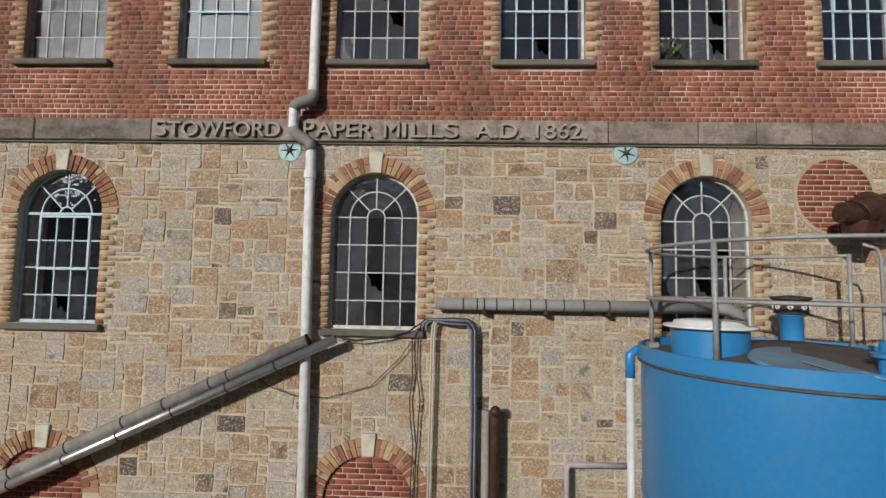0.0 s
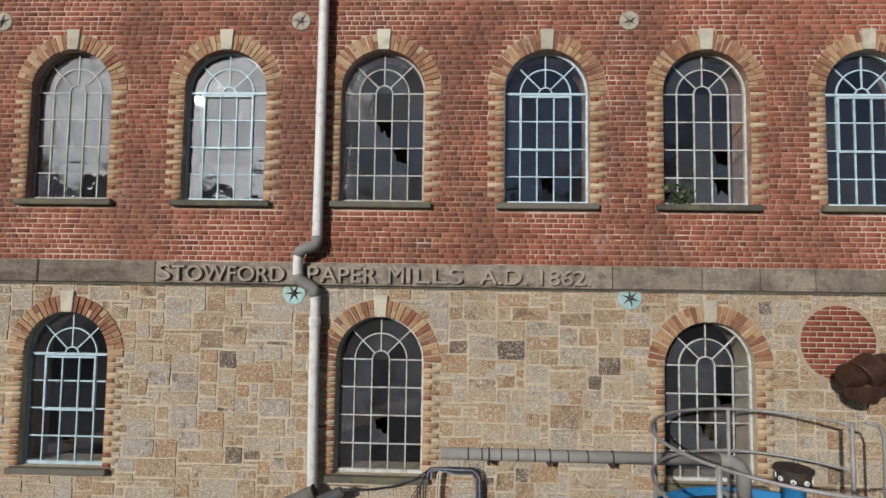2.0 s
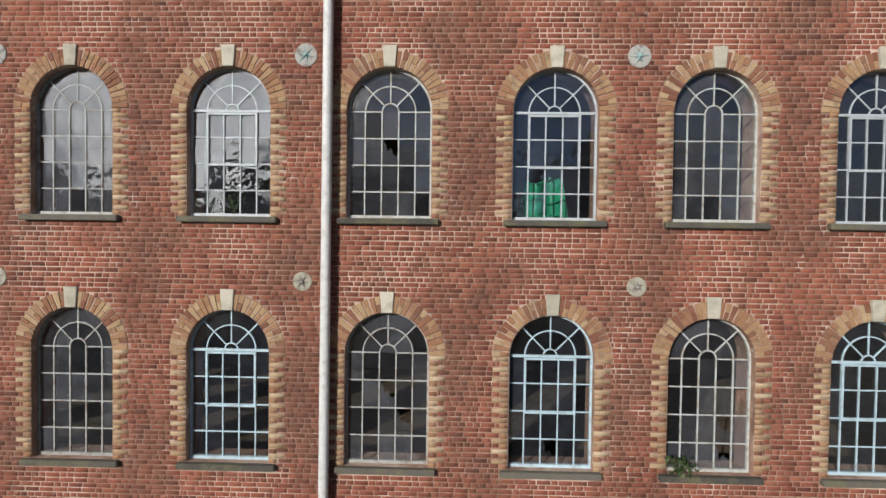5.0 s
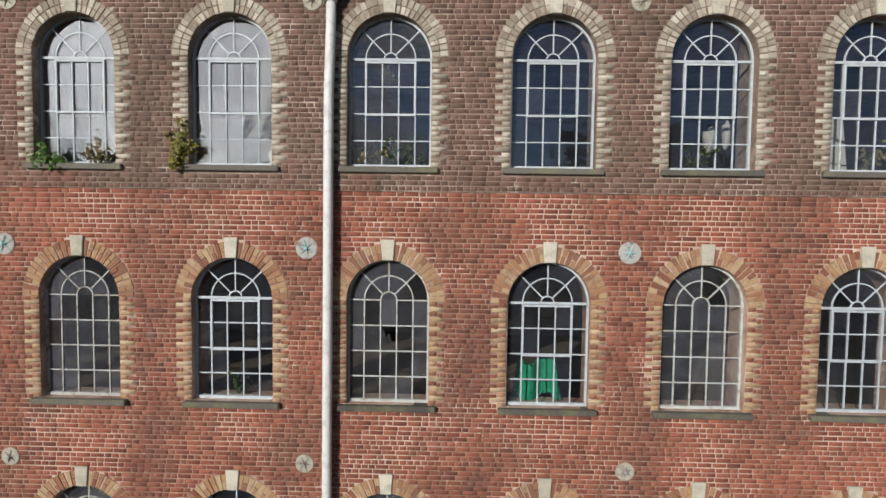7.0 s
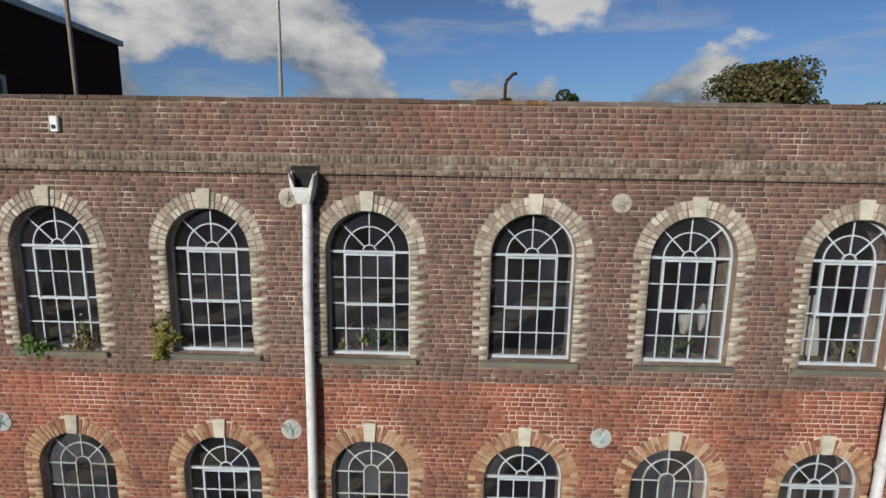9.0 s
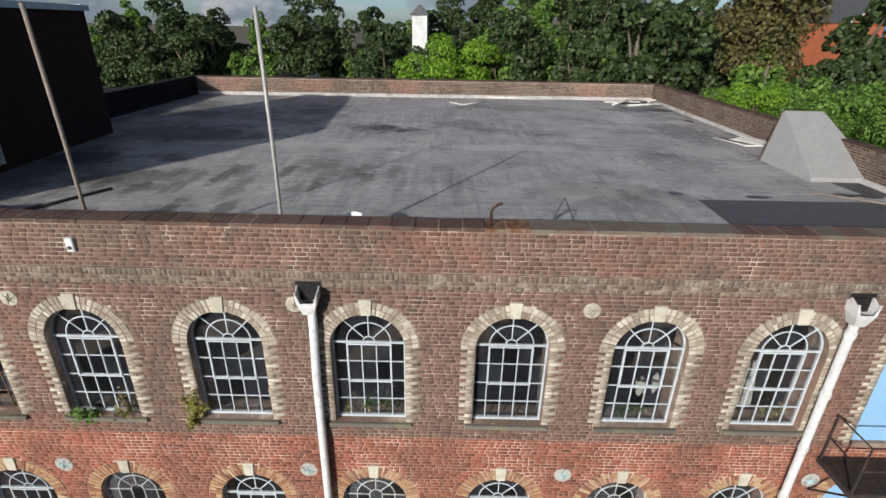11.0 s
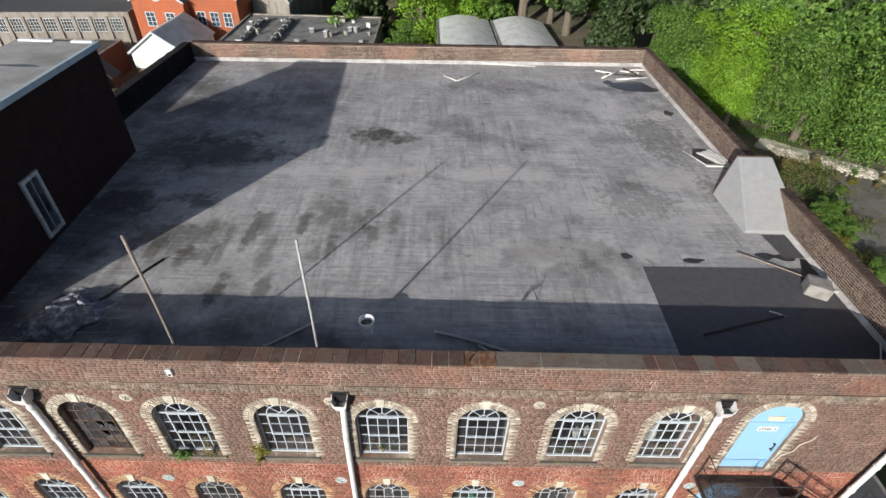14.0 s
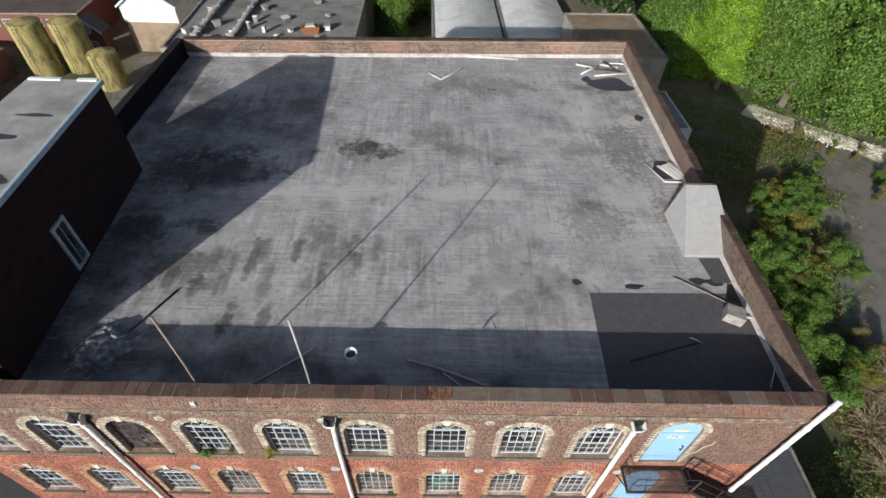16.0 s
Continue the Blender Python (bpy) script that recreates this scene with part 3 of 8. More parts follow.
def box(bm, x0, x1, y0, y1, z0, z1):
    v = [bm.verts.new(p) for p in ((x0, y0, z0), (x1, y0, z0), (x1, y1, z0), (x0, y1, z0), (x0, y0, z1), (x1, y0, z1), (x1, y1, z1), (x0, y1, z1))]
    for f in ((0, 1, 5, 4), (1, 2, 6, 5), (2, 3, 7, 6), (3, 0, 4, 7), (4, 5, 6, 7), (3, 2, 1, 0)):
        bm.faces.new([v[i] for i in f])
    return v


def bevelled(bm, w=0.01, n=1):
    bmesh.ops.bevel(bm, geom=list(bm.edges), offset=w, segments=n, affect="EDGES", profile=0.6)
    return bm


def prism(bm, pts, y0, y1):
    """Extrudes an outline of (x, z) between two depths."""
    a = [bm.verts.new((x, y0, z)) for x, z in pts]
    b = [bm.verts.new((x, y1, z)) for x, z in pts]
    n = len(pts)
    bm.faces.new(a)
    bm.faces.new(b[::-1])
    for i in range(n):
        bm.faces.new((a[i], b[i], b[(i + 1) % n], a[(i + 1) % n]))


def arc(cx, cz, r, a0, a1, n):
    return [(cx + r * math.cos(radians(a0 + (a1 - a0) * i / n)), cz + r * math.sin(radians(a0 + (a1 - a0) * i / n))) for i in range(n + 1)]


def ring(bm, cx, cz, r0, r1, a0, a1, n, y0, y1):
    """A bent bar: a sector of a ring, extruded in depth."""
    inner, outer = arc(cx, cz, r0, a0, a1, n), arc(cx, cz, r1, a0, a1, n)
    for i in range(n):
        prism(bm, [inner[i], outer[i], outer[i + 1], inner[i + 1]], y0, y1)
    bmesh.ops.remove_doubles(bm, verts=bm.verts, dist=1e-5)


def tube(bm, pts, r, n=10, cap=True):
    pts = [Vector(p) for p in pts]
    rings = []
    side = None
    for i, p in enumerate(pts):
        d = (pts[min(i + 1, len(pts) - 1)] - pts[max(i - 1, 0)]).normalized()
        if side is None:
            side = d.cross(Vector((0, 0, 1)))
            if side.length < 0.05:
                side = d.cross(Vector((1, 0, 0)))
        side = (side - d * side.dot(d)).normalized()
        up = d.cross(side)
        rr = r[i] if isinstance(r, (list, tuple)) else r
        rings.append([bm.verts.new(p + rr * (math.cos(6.28318 * k / n) * side + math.sin(6.28318 * k / n) * up)) for k in range(n)])
    for a, b in zip(rings, rings[1:]):
        for k in range(n):
            bm.faces.new((a[k], a[(k + 1) % n], b[(k + 1) % n], b[k]))
    if cap:
        bm.faces.new(rings[0][::-1])
        bm.faces.new(rings[-1])


def lathe(bm, prof, n=32, cx=0.0, cy=0.0):
    """Turns an outline of (radius, height) round the upright axis."""
    rings = [[bm.verts.new((cx + r * math.cos(6.28318 * k / n), cy + r * math.sin(6.28318 * k / n), z)) for k in range(n)] for r, z in prof]
    for a, b in zip(rings, rings[1:]):
        for k in range(n):
            bm.faces.new((a[k], a[(k + 1) % n], b[(k + 1) % n], b[k]))


def mesh_from(name, verts, faces, material):
    me = bpy.data.meshes.new(name)
    me.from_pydata(verts, [], faces)
    me.update()
    me.materials.append(material)
    return me


def pieces_mesh(name, cells, material, y_back=0.012, bevel=0.004, jitter=0.003, seed=1, place=None):
    """Many block faces in one mesh; cells: (u0, u1, z0, z1), proud of y = 0 by a little, each with chamfered edges.
    place: turns (u, y, z) into the wall's own place."""
    rnd = np.random.RandomState(seed)
    c = np.array(cells, float)
    n = len(c)
    yo = rnd.uniform(-jitter, jitter, (n, 1))
    tilt = rnd.uniform(-jitter, jitter, (n, 4)) * 0.6
    u = np.stack([c[:, 0], c[:, 1], c[:, 1], c[:, 0]], 1)
    z = np.stack([c[:, 2], c[:, 2], c[:, 3], c[:, 3]], 1)
    su, sz = np.array([1, -1, -1, 1]) * bevel, np.array([1, 1, -1, -1]) * bevel
    backv = np.stack([u, np.full_like(u, y_back), z], 2)
    frontv = np.stack([u + su, yo + tilt, z + sz], 2)
    v = np.concatenate([backv, frontv], 1).reshape(-1, 3)
    if place is not None:
        v = place(v)
    quad = np.array([[4, 5, 6, 7], [0, 1, 5, 4], [1, 2, 6, 5], [2, 3, 7, 6], [3, 0, 4, 7]])
    f = (np.arange(n)[:, None, None] * 8 + quad[None]).reshape(-1)
    me = bpy.data.meshes.new(name)
    me.vertices.add(len(v))
    me.vertices.foreach_set("co", v.ravel())
    me.loops.add(len(f))
    me.loops.foreach_set("vertex_index", f)
    me.polygons.add(len(f) // 4)
    me.polygons.foreach_set("loop_start", np.arange(0, len(f), 4))
    me.update(calc_edges=True)
    me.validate()
    me.materials.append(material)
    return me


# ---- plan of the front ----
X_L, X_R = -13.6, 11.68
BAYS = [-12.3, -10.05, -7.8, -5.66, -3.31, -0.95, 1.455, 3.75, 6.05]
SILL = {1: 0.75, 2: 4.47, 3: 8.36, 4: 12.01, 5: 15.58}
RISES = {2: 1.60, 3: 1.655, 4: 1.57, 5: 1.60}
RISE, HALF = 1.56, 0.62          # sill to springing, half the opening's width
LOW = {2: [-9.9, -5.53, -0.92, 3.74, 8.3], 1: [-9.9, -5.53, -0.92, 3.74, 8.3]}
DOORS = [(8.3, 15.33, 2.15), (8.3, 11.75, 2.15)]  # centre, foot, foot to springing
ROOF_Z, TOP_Z = 18.42, 19.285
Z_BAND0, Z_BAND1 = 7.12, 7.46
OPEN = []                        # centre, foot, springing, half width
for lv in (3, 4, 5):
    OPEN += [(x, SILL[lv], SILL[lv] + RISES[lv], HALF) for x in BAYS]
for x in LOW[2]:
    OPEN.append((x, SILL[2], SILL[2] + RISES[2], 0.63))
for x in LOW[1]:
    OPEN.append((x, SILL[1], 2.13, 0.62))
for x, foot, rise in DOORS:
    OPEN.append((x, foot, foot + rise, 0.62))


def wall_with_openings(name, x0, x1, z0, z1, y0, y1, material):
    """A thick wall with arched holes right through it, built column by column."""
    bm = bmesh.new()
    cols = {}
    for cx, foot, spring, h in OPEN:
        if foot < z0 - 0.05 or foot > z1:
            continue
        cols.setdefault(round(cx, 2), []).append((foot, spring, h))
    edges = [x0]
    for cx in sorted(cols):
        w = max(h for *_, h in cols[cx])
        a, b = cx - w, cx + w
        box(bm, edges[-1], a, y0, y1, z0, z1)
        low, arch = z0, None
        for foot, spring, h in sorted(cols[cx]) + [(z1, None, None)]:
            if arch is None:
                if foot > low + 0.01:
                    prism(bm, [(a, low), (b, low), (b, foot), (a, foot)], y0, y1)
            else:
                sp, hh = arch
                pts = arc(cx, sp, hh, 180, 0, 24)
                if hh < w - 0.001:
                    pts = [(a, sp)] + pts + [(b, sp)]
                for p, q in zip(pts, pts[1:]):
                    if q[0] - p[0] > 1e-6:
                        prism(bm, [p, q, (q[0], foot), (p[0], foot)], y0, y1)
            if spring is not None:
                if h < w - 0.001:
                    prism(bm, [(a, foot), (cx - h, foot), (cx - h, spring), (a, spring)], y0, y1)
                    prism(bm, [(cx + h, foot), (b, foot), (b, spring), (cx + h, spring)], y0, y1)
                low, arch = spring, (spring, h)
        edges.append(b)
    box(bm, edges[-1], x1, y0, y1, z0, z1)
    return tagged(to_object(name, bm, material), kind="structure")


# ---- the mill's walls, floors and roof ----
wall_low = wall_with_openings("wall_south_stone", X_L, X_R, 0.0, Z_BAND0, 0.010, 0.55, M["mortar_stone"])
tagged(wall_low, "rubble stone wall of the lower storeys with pale mortar", "wall")
wall_mid = wall_with_openings("wall_south_red", X_L, X_R, Z_BAND0, 15.22, 0.005, 0.5, M["mortar_red"])
tagged(wall_mid, "red brick wall of the middle storeys", "wall")
wall_top = wall_with_openings("wall_south_brown", X_L, X_R, 15.22, ROOF_Z, -0.021, 0.5, M["mortar_brown"])
tagged(wall_top, "weathered brown brick wall of the top storey", "wall")
bm = bmesh.new()
box(bm, X_L, X_R, -0.053, 0.32, 18.32, TOP_Z)
parapet_front = tagged(to_object("wall_parapet_front", bm, M["mortar_brown"]), "brown brick parapet along the front of the roof", "parapet", kind="structure")

BACK_L, BACK_R = (-13.25, 21.35), (11.9, 22.55)
RIGHT_F = (11.40, 0.3)


def slab(name, pts, z0, z1, material, label, category, kind="structure"):
    bm = bmesh.new()
    a = [bm.verts.new((x, y, z0)) for x, y in pts]
    b = [bm.verts.new((x, y, z1)) for x, y in pts]
    n = len(pts)
    bm.faces.new(a[::-1])
    bm.faces.new(b)
    for i in range(n):
        bm.faces.new((a[i], a[(i + 1) % n], b[(i + 1) % n], b[i]))
    return tagged(to_object(name, bm, material), label, category, kind=kind)


slab("wall_east", [(11.40, 0.5), (11.68, 0.5), (12.24, 22.94), (11.9, 22.55)], 0, TOP_Z, M["mortar_parapet"], "brown brick side wall rising into a parapet", "wall")
slab("wall_north", [BACK_L, BACK_R, (12.24, 22.94), (-13.65, 21.7)], 0, TOP_Z, M["mortar_parapet"], "brown brick back wall rising into a parapet", "wall")
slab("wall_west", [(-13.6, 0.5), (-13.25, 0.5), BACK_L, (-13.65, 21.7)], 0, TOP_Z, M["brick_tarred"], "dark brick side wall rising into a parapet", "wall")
ROOF = [(-13.25, 0.32), (11.42, 0.32), BACK_R, BACK_L]
slab("roof", ROOF, ROOF_Z - 0.3, ROOF_Z, M["felt"], "flat roof of grey weathered felt with dark stains and painted shade", "roof")
for lv, z in ((1, -0.1), (2, 3.6), (3, 7.45), (4, 11.15), (5, 14.72)):
    slab("floor_level_%d" % lv, [(-13.25, 0.56), (11.42, 0.56), (11.6, 9.0), (-13.25, 9.0)], z - 0.2, z, M["floor_boards"], "dusty timber floor inside the mill", "floor")
slab("wall_inner", [(-13.25, 9.0), (11.6, 9.0), (11.6, 9.2), (-13.25, 9.2)], 0, ROOF_Z - 0.3, M["plaster"], "dim plastered wall inside the mill", "wall")

# pent-house on the roof
pent = thing("rooftop_penthouse", (0, 0, 0))
tagged(pent, "tall dark brown clad penthouse on the flat roof", "rooftop building")
PENT = [(-13.6, 0.8), (-10.72, 0.8), (-11.35, 10.66), (-13.8, 10.66)]


def upright(bm, pts, z0, z1):
    a = [bm.verts.new((x, y, z0)) for x, y in pts]
    b = [bm.verts.new((x, y, z1)) for x, y in pts]
    n = len(pts)
    bm.faces.new(a[::-1])
    bm.faces.new(b)
    for i in range(n):
        bm.faces.new((a[i], a[(i + 1) % n], b[(i + 1) % n], b[i]))


bm = bmesh.new()
upright(bm, PENT, ROOF_Z - 0.1, 22.3)
part("wall", bm, M["dark_clad"], pent)
bm = bmesh.new()
upright(bm, [(-13.75, 0.65), (-10.66, 0.65), (-11.3, 10.74), (-13.95, 10.74)], 22.3, 22.4)
part("roof", bm, M["dark_roof"], pent, "flat grey felted roof")
bm = bmesh.new()
upright(bm, [(-10.72, 0.64), (-10.6, 0.64), (-11.23, 10.76), (-11.35, 10.76)], 22.27, 22.44)
part("fascia", bm, M["blue_fascia"], pent, "pale blue metal edge")


def hill(x, y):
    s = lambda a, b, v: (lambda t: t * t * (3 - 2 * t))(min(1, max(0, (v - a) / (b - a))))
    return 7.0 * s(-8, 16, x) * max(s(4, 16, y), s(13, 19, x)) + 15 * s(78, 150, y) + 9 * s(40, 110, x) * s(10, 60, y)


def axis(lo, hi, fine0, fine1, step, coarse):
    a = list(np.arange(fine0, fine1, step))
    out, v = [], fine0
    while v > lo:
        v -= coarse
        out.append(v)
    out = out[::-1] + a
    v = a[-1]
    while v < hi:
        v += coarse
        out.append(v)
    return out


gx, gy = axis(-900, 900, -80, 90, 3.0, 80.0), axis(-900, 900, -40, 160, 3.0, 80.0)
vs = [(x, y, hill(x, y) - 0.02) for y in gy for x in gx]
w = len(gx)
fs = [(j * w + i, j * w + i + 1, (j + 1) * w + i + 1, (j + 1) * w + i) for j in range(len(gy) - 1) for i in range(w - 1)]
ground = new("ground", mesh_from("ground", vs, fs, M["soil"]))
tagged(ground, "rough ground with weeds and bare soil rising behind the mill", "ground", kind="structure")


# ---- windows ----
FR_Y = 0.11


def bar(bm, x0, z0, x1, z1, w, y0, y1):
    d = Vector((x1 - x0, z1 - z0)).normalized()
    n = Vector((-d.y, d.x)) * (w / 2)
    prism(bm, [(x0 - n.x, z0 - n.y), (x1 - n.x, z1 - n.y), (x1 + n.x, z1 + n.y), (x0 + n.x, z0 + n.y)], y0, y1)


def sector(r0, r1, a0, a1, n=6):
    return arc(0, 0, r0, a0, a1, n) + arc(0, 0, r1, a1, a0, n)


def build_window(name, style, frame_mat, glass, h=HALF, rise=RISE, missing=()):
    """An arched window: five lights wide, four high, with a fan of panes above. Its foot is at the origin."""
    e = thing(name)
    cw = 2 * h / 5
    ch = rise / 4
    # outer frame
    bm = bmesh.new()
    t = 0.03
    for s in (-1, 1):
        prism(bm, [(s * h, 0), (s * (h - t), 0), (s * (h - t), rise), (s * h, rise)], 0.004, 0.056)
    prism(bm, [(-h, 0), (h, 0), (h, 0.045), (-h, 0.045)], 0.0, 0.058)
    ring(bm, 0, rise, h - t, h, 0, 180, 28, 0.004, 0.056)
    part("window_frame", bm, frame_mat, e)
    bm = bmesh.new()
    y0, y1, b = 0.016, 0.040, 0.019
    xs = [-h + cw * i for i in range(6)]
    r_big, r_small = 1.5 * cw, 0.5 * cw
    top = rise - 0.02
    for i in range(1, 5):
        hi = rise
        if style == "casement":
            hi = rise - 2 * ch if i in (2, 3) else rise
        elif i in (2, 3):
            hi = rise + 0.0
        prism(bm, [(xs[i] - b / 2, 0.03), (xs[i] + b / 2, 0.03), (xs[i] + b / 2, hi), (xs[i] - b / 2, hi)], y0, y1)
    for j in range(1, 4):
        prism(bm, [(-h + 0.03, j * ch - b / 2), (h - 0.03, j * ch - b / 2), (h - 0.03, j * ch + b / 2), (-h + 0.03, j * ch + b / 2)], y0 + 0.003, y1 - 0.003)
    ring(bm, 0, rise, r_big - b / 2, r_big + b / 2, 0, 180, 24, y0, y1)
    if style == "casement":
        ring(bm, 0, rise, 0.09, 0.09 + b, 0, 180, 14, y0, y1)
        r_in = 0.11
        prism(bm, [(-h + 0.02, rise - 0.022), (h - 0.02, rise - 0.022), (h - 0.02, rise + 0.014), (-h + 0.02, rise + 0.014)], y0 - 0.012, y1)
    else:
        ring(bm, 0, rise, r_small - b / 2, r_small + b / 2, 0, 180, 14, y0, y1)
        r_in = r_small
        for s in (-1, 1):
            prism(bm, [(s * r_small, rise - b / 2), (s * (h - 0.03), rise - b / 2), (s * (h - 0.03), rise + b / 2), (s * r_small, rise + b / 2)], y0 + 0.003, y1 - 0.003)
    for a in (45, 90, 135):
        ca, sa = math.cos(radians(a)), math.sin(radians(a))
        bar(bm, r_in * ca, rise + r_in * sa, (h - 0.03) * ca, rise + (h - 0.03) * sa, b, y0 + 0.003, y1 - 0.003)
    part("glazing_bars", bm, frame_mat, e)
    if style == "casement":
        bm = bmesh.new()
        x0, x1, z0, z1, t = xs[1] - 0.01, xs[4] + 0.01, rise - 2 * ch - 0.03, rise - 0.03, 0.031
        y0c, y1c = -0.002, 0.042
        prism(bm, [(x0, z0), (x1, z0), (x1, z0 + t), (x0, z0 + t)], y0c, y1c)
        prism(bm, [(x0, z1 - t), (x1, z1 - t), (x1, z1), (x0, z1)], y0c, y1c)
        for xa in (x0, x1 - t):
            prism(bm, [(xa, z0 + t), (xa + t, z0 + t), (xa + t, z1 - t), (xa, z1 - t)], y0c, y1c)
        for i in (2, 3):
            prism(bm, [(xs[i] - b / 2, z0 + t), (xs[i] + b / 2, z0 + t), (xs[i] + b / 2, z1 - t), (xs[i] - b / 2, z1 - t)], y0c + 0.01, y1c - 0.01)
        part("casement", bm, frame_mat, e)
    # panes
    k = 0
    yg = 0.03
    pane_mesh = None
    for j in range(4):
        for i in range(5):
            k += 1
            if k in missing:
                rg_ = random.Random(k)
                w2, h2 = cw / 2, ch / 2
                rim = [(w2, -h2), (w2, h2 * rg_.uniform(-0.5, 0.4)), (w2 * 0.4, -h2 * rg_.uniform(0.0, 0.3)), (w2 * 0.1, h2 * rg_.uniform(0.0, 0.5)),
                       (-w2 * 0.35, h2 * rg_.uniform(-0.3, 0.1)), (-w2 * 0.5, h2 * rg_.uniform(0.5, 0.9)), (-w2, h2), (-w2, -h2)]
                ob = share("pane", mesh_from("pane", [(x, 0, z) for x, z in rim], [tuple(range(len(rim)))], glass), e, pose(xs[i] + cw / 2, yg, ch * (j + 0.5)), "broken pane")
                ob.visible_shadow = False
                continue
            if pane_mesh is None:
                pane_mesh = mesh_from("pane", [(-cw / 2, 0, -ch / 2), (cw / 2, 0, -ch / 2), (cw / 2, 0, ch / 2), (-cw / 2, 0, ch / 2),
                                               (-cw / 2, 0.004, -ch / 2), (cw / 2, 0.004, -ch / 2), (cw / 2, 0.004, ch / 2), (-cw / 2, 0.004, ch / 2)],
                                      [(0, 1, 2, 3)], glass)
            ob = share("pane", pane_mesh, e, pose(xs[i] + cw / 2, yg, ch * (j + 0.5), random.uniform(-1.3, 1.3), 0, random.uniform(-1.8, 1.8)))
            ob.visible_shadow = False
    for a0 in range(0, 180, 45):
        for r0, r1 in ((r_in, r_big), (r_big, h - 0.02)):
            k += 1
            if k in missing:
                continue
            o = sector(r0, r1, a0, a0 + 45)
            me = mesh_from("pane", [(x, 0, z) for x, z in o], [tuple(range(len(o)))[::-1]], glass)
            ob = share("pane", me, e, pose(0, yg, rise, random.uniform(-0.9, 0.9), 0, random.uniform(-1.0, 1.0)))
            ob.visible_shadow = False
    o = arc(0, 0, r_in, 0, 180, 10)
    ob = share("pane", mesh_from("pane", [(x, 0, z) for x, z in o], [tuple(range(len(o)))], glass), e, pose(0, yg, rise))
    ob.visible_shadow = False
    return e


STYLES = {
    "A_white": ("casement", M["paint_white"], M["glass"], "white painted arched casement window set in the brick wall"),
    "A_blue": ("casement", M["paint_blue"], M["glass"], "pale blue arched casement window set in the wall"),
    "B_grey": ("plain", M["paint_grey"], M["glass_dusty"], "weathered grey arched window with dusty panes"),
    "B_pale": ("plain", M["paint_pale"], M["glass_dusty"], "flaking off-white arched window with dusty panes"),
    "B_rust": ("plain", M["paint_rust"], M["glass_dusty"], "rusty brown arched iron window with missing panes"),
}
GRID = {
    5: ["A_white", "A_white", "B_rust", "A_white", "A_white", "A_white", "A_white", "A_white", "A_white"],
    4: ["A_white", "A_white", "A_white", "B_grey", "A_white", "B_pale", "A_white", "B_pale", "A_white"],
    3: ["A_blue", "A_blue", "A_blue", "B_grey", "A_blue", "B_grey", "A_blue", "B_pale", "A_blue"],
}
templates = {}
count = 0


def put_window(style, x, z, h=HALF, rise=RISE, missing=()):
    global count
    count += 1
    key = (style, h, rise, missing)
    if key not in templates:
        st, fm, gm, lab = STYLES[style]
        templates[key] = build_window("window_%d" % count, st, fm, gm, h, rise, missing)
        templates[key].matrix_world = pose(x, FR_Y, z)
        tagged(templates[key], lab, "window", kind="structure", group="arched windows of the mill")
        return templates[key]
    ob = copy_thing(templates[key], pose(x, FR_Y, z))
    ob.name = "window_%d" % count
    return ob


MISSING = {(3, 5): (13, 9), (3, 7): (4, 9, 15), (4, 5): (13,), (5, 2): (4, 8, 13, 14, 22), (3, 6): (3,)}
for lv, row in GRID.items():
    for i, style in enumerate(row):
        put_window(style, BAYS[i], SILL[lv], HALF, RISES[lv], missing=MISSING.get((lv, i), ()))
for x, style, miss in ((-9.9, "A_blue", ()), (-5.53, "A_blue", (3,)), (-0.92, "B_pale", (8,)), (3.74, "B_pale", (3, 8, 14))):
    put_window(style, x, SILL[2], 0.63, RISES[2], miss)

# stone sills
bm = bmesh.new()
box(bm, -0.735, 0.735, -0.085, 0.24, -0.09, -0.002)
bevelled(bm, 0.012)
sill0 = None
for lv in (2, 3, 4, 5):
    for x in (BAYS if lv > 2 else LOW[2][:4]):
        if sill0 is None:
            sill0 = to_object("window_sill", bm, M["sill_stone"])
            tagged(sill0, "grey weathered stone window sill", "sill", "stone sills under the windows", "structure")
            sill0.matrix_world = pose(x, 0, SILL[lv])
        else:
            copy_thing(sill0, pose(x, 0, SILL[lv], 0, random.uniform(-0.3, 0.3), 0))


# ---- brick and stone pieces of the front ----
COURSE, JOINT = 0.0752, 0.010


def surround_half(z, cx, foot, spring, h, deep=0.25):
    """Half the width kept free of common bricks at height z, for the quoins and the arch."""
    if z < foot - 0.13 or z > spring + h + deep + 0.10:
        return None
    if z < foot:
        return 0.735 + JOINT / 2
    if z <= spring:
        return h + (0.235 if int((z - foot) / COURSE) % 2 else 0.125)
    d = (h + deep) ** 2 - (z - spring) ** 2
    w = math.sqrt(d) if d > 0 else 0.0
    return max(w, 0.11) if z < spring + h + deep + 0.05 else None


def free_spans(z, x0, x1, openings, half=surround_half, extra=()):
    cuts = [(cx - w, cx + w) for cx, f, s, h in openings for w in [half(z, cx, f, s, h)] if w]
    cuts += [(a, b) for a, b, za, zb in extra if za < z < zb]
    spans, x = [], x0
    for a, b in sorted(cuts):
        if a > x:
            spans.append((x, a))
        x = max(x, b)
    if x < x1:
        spans.append((x, x1))
    return spans


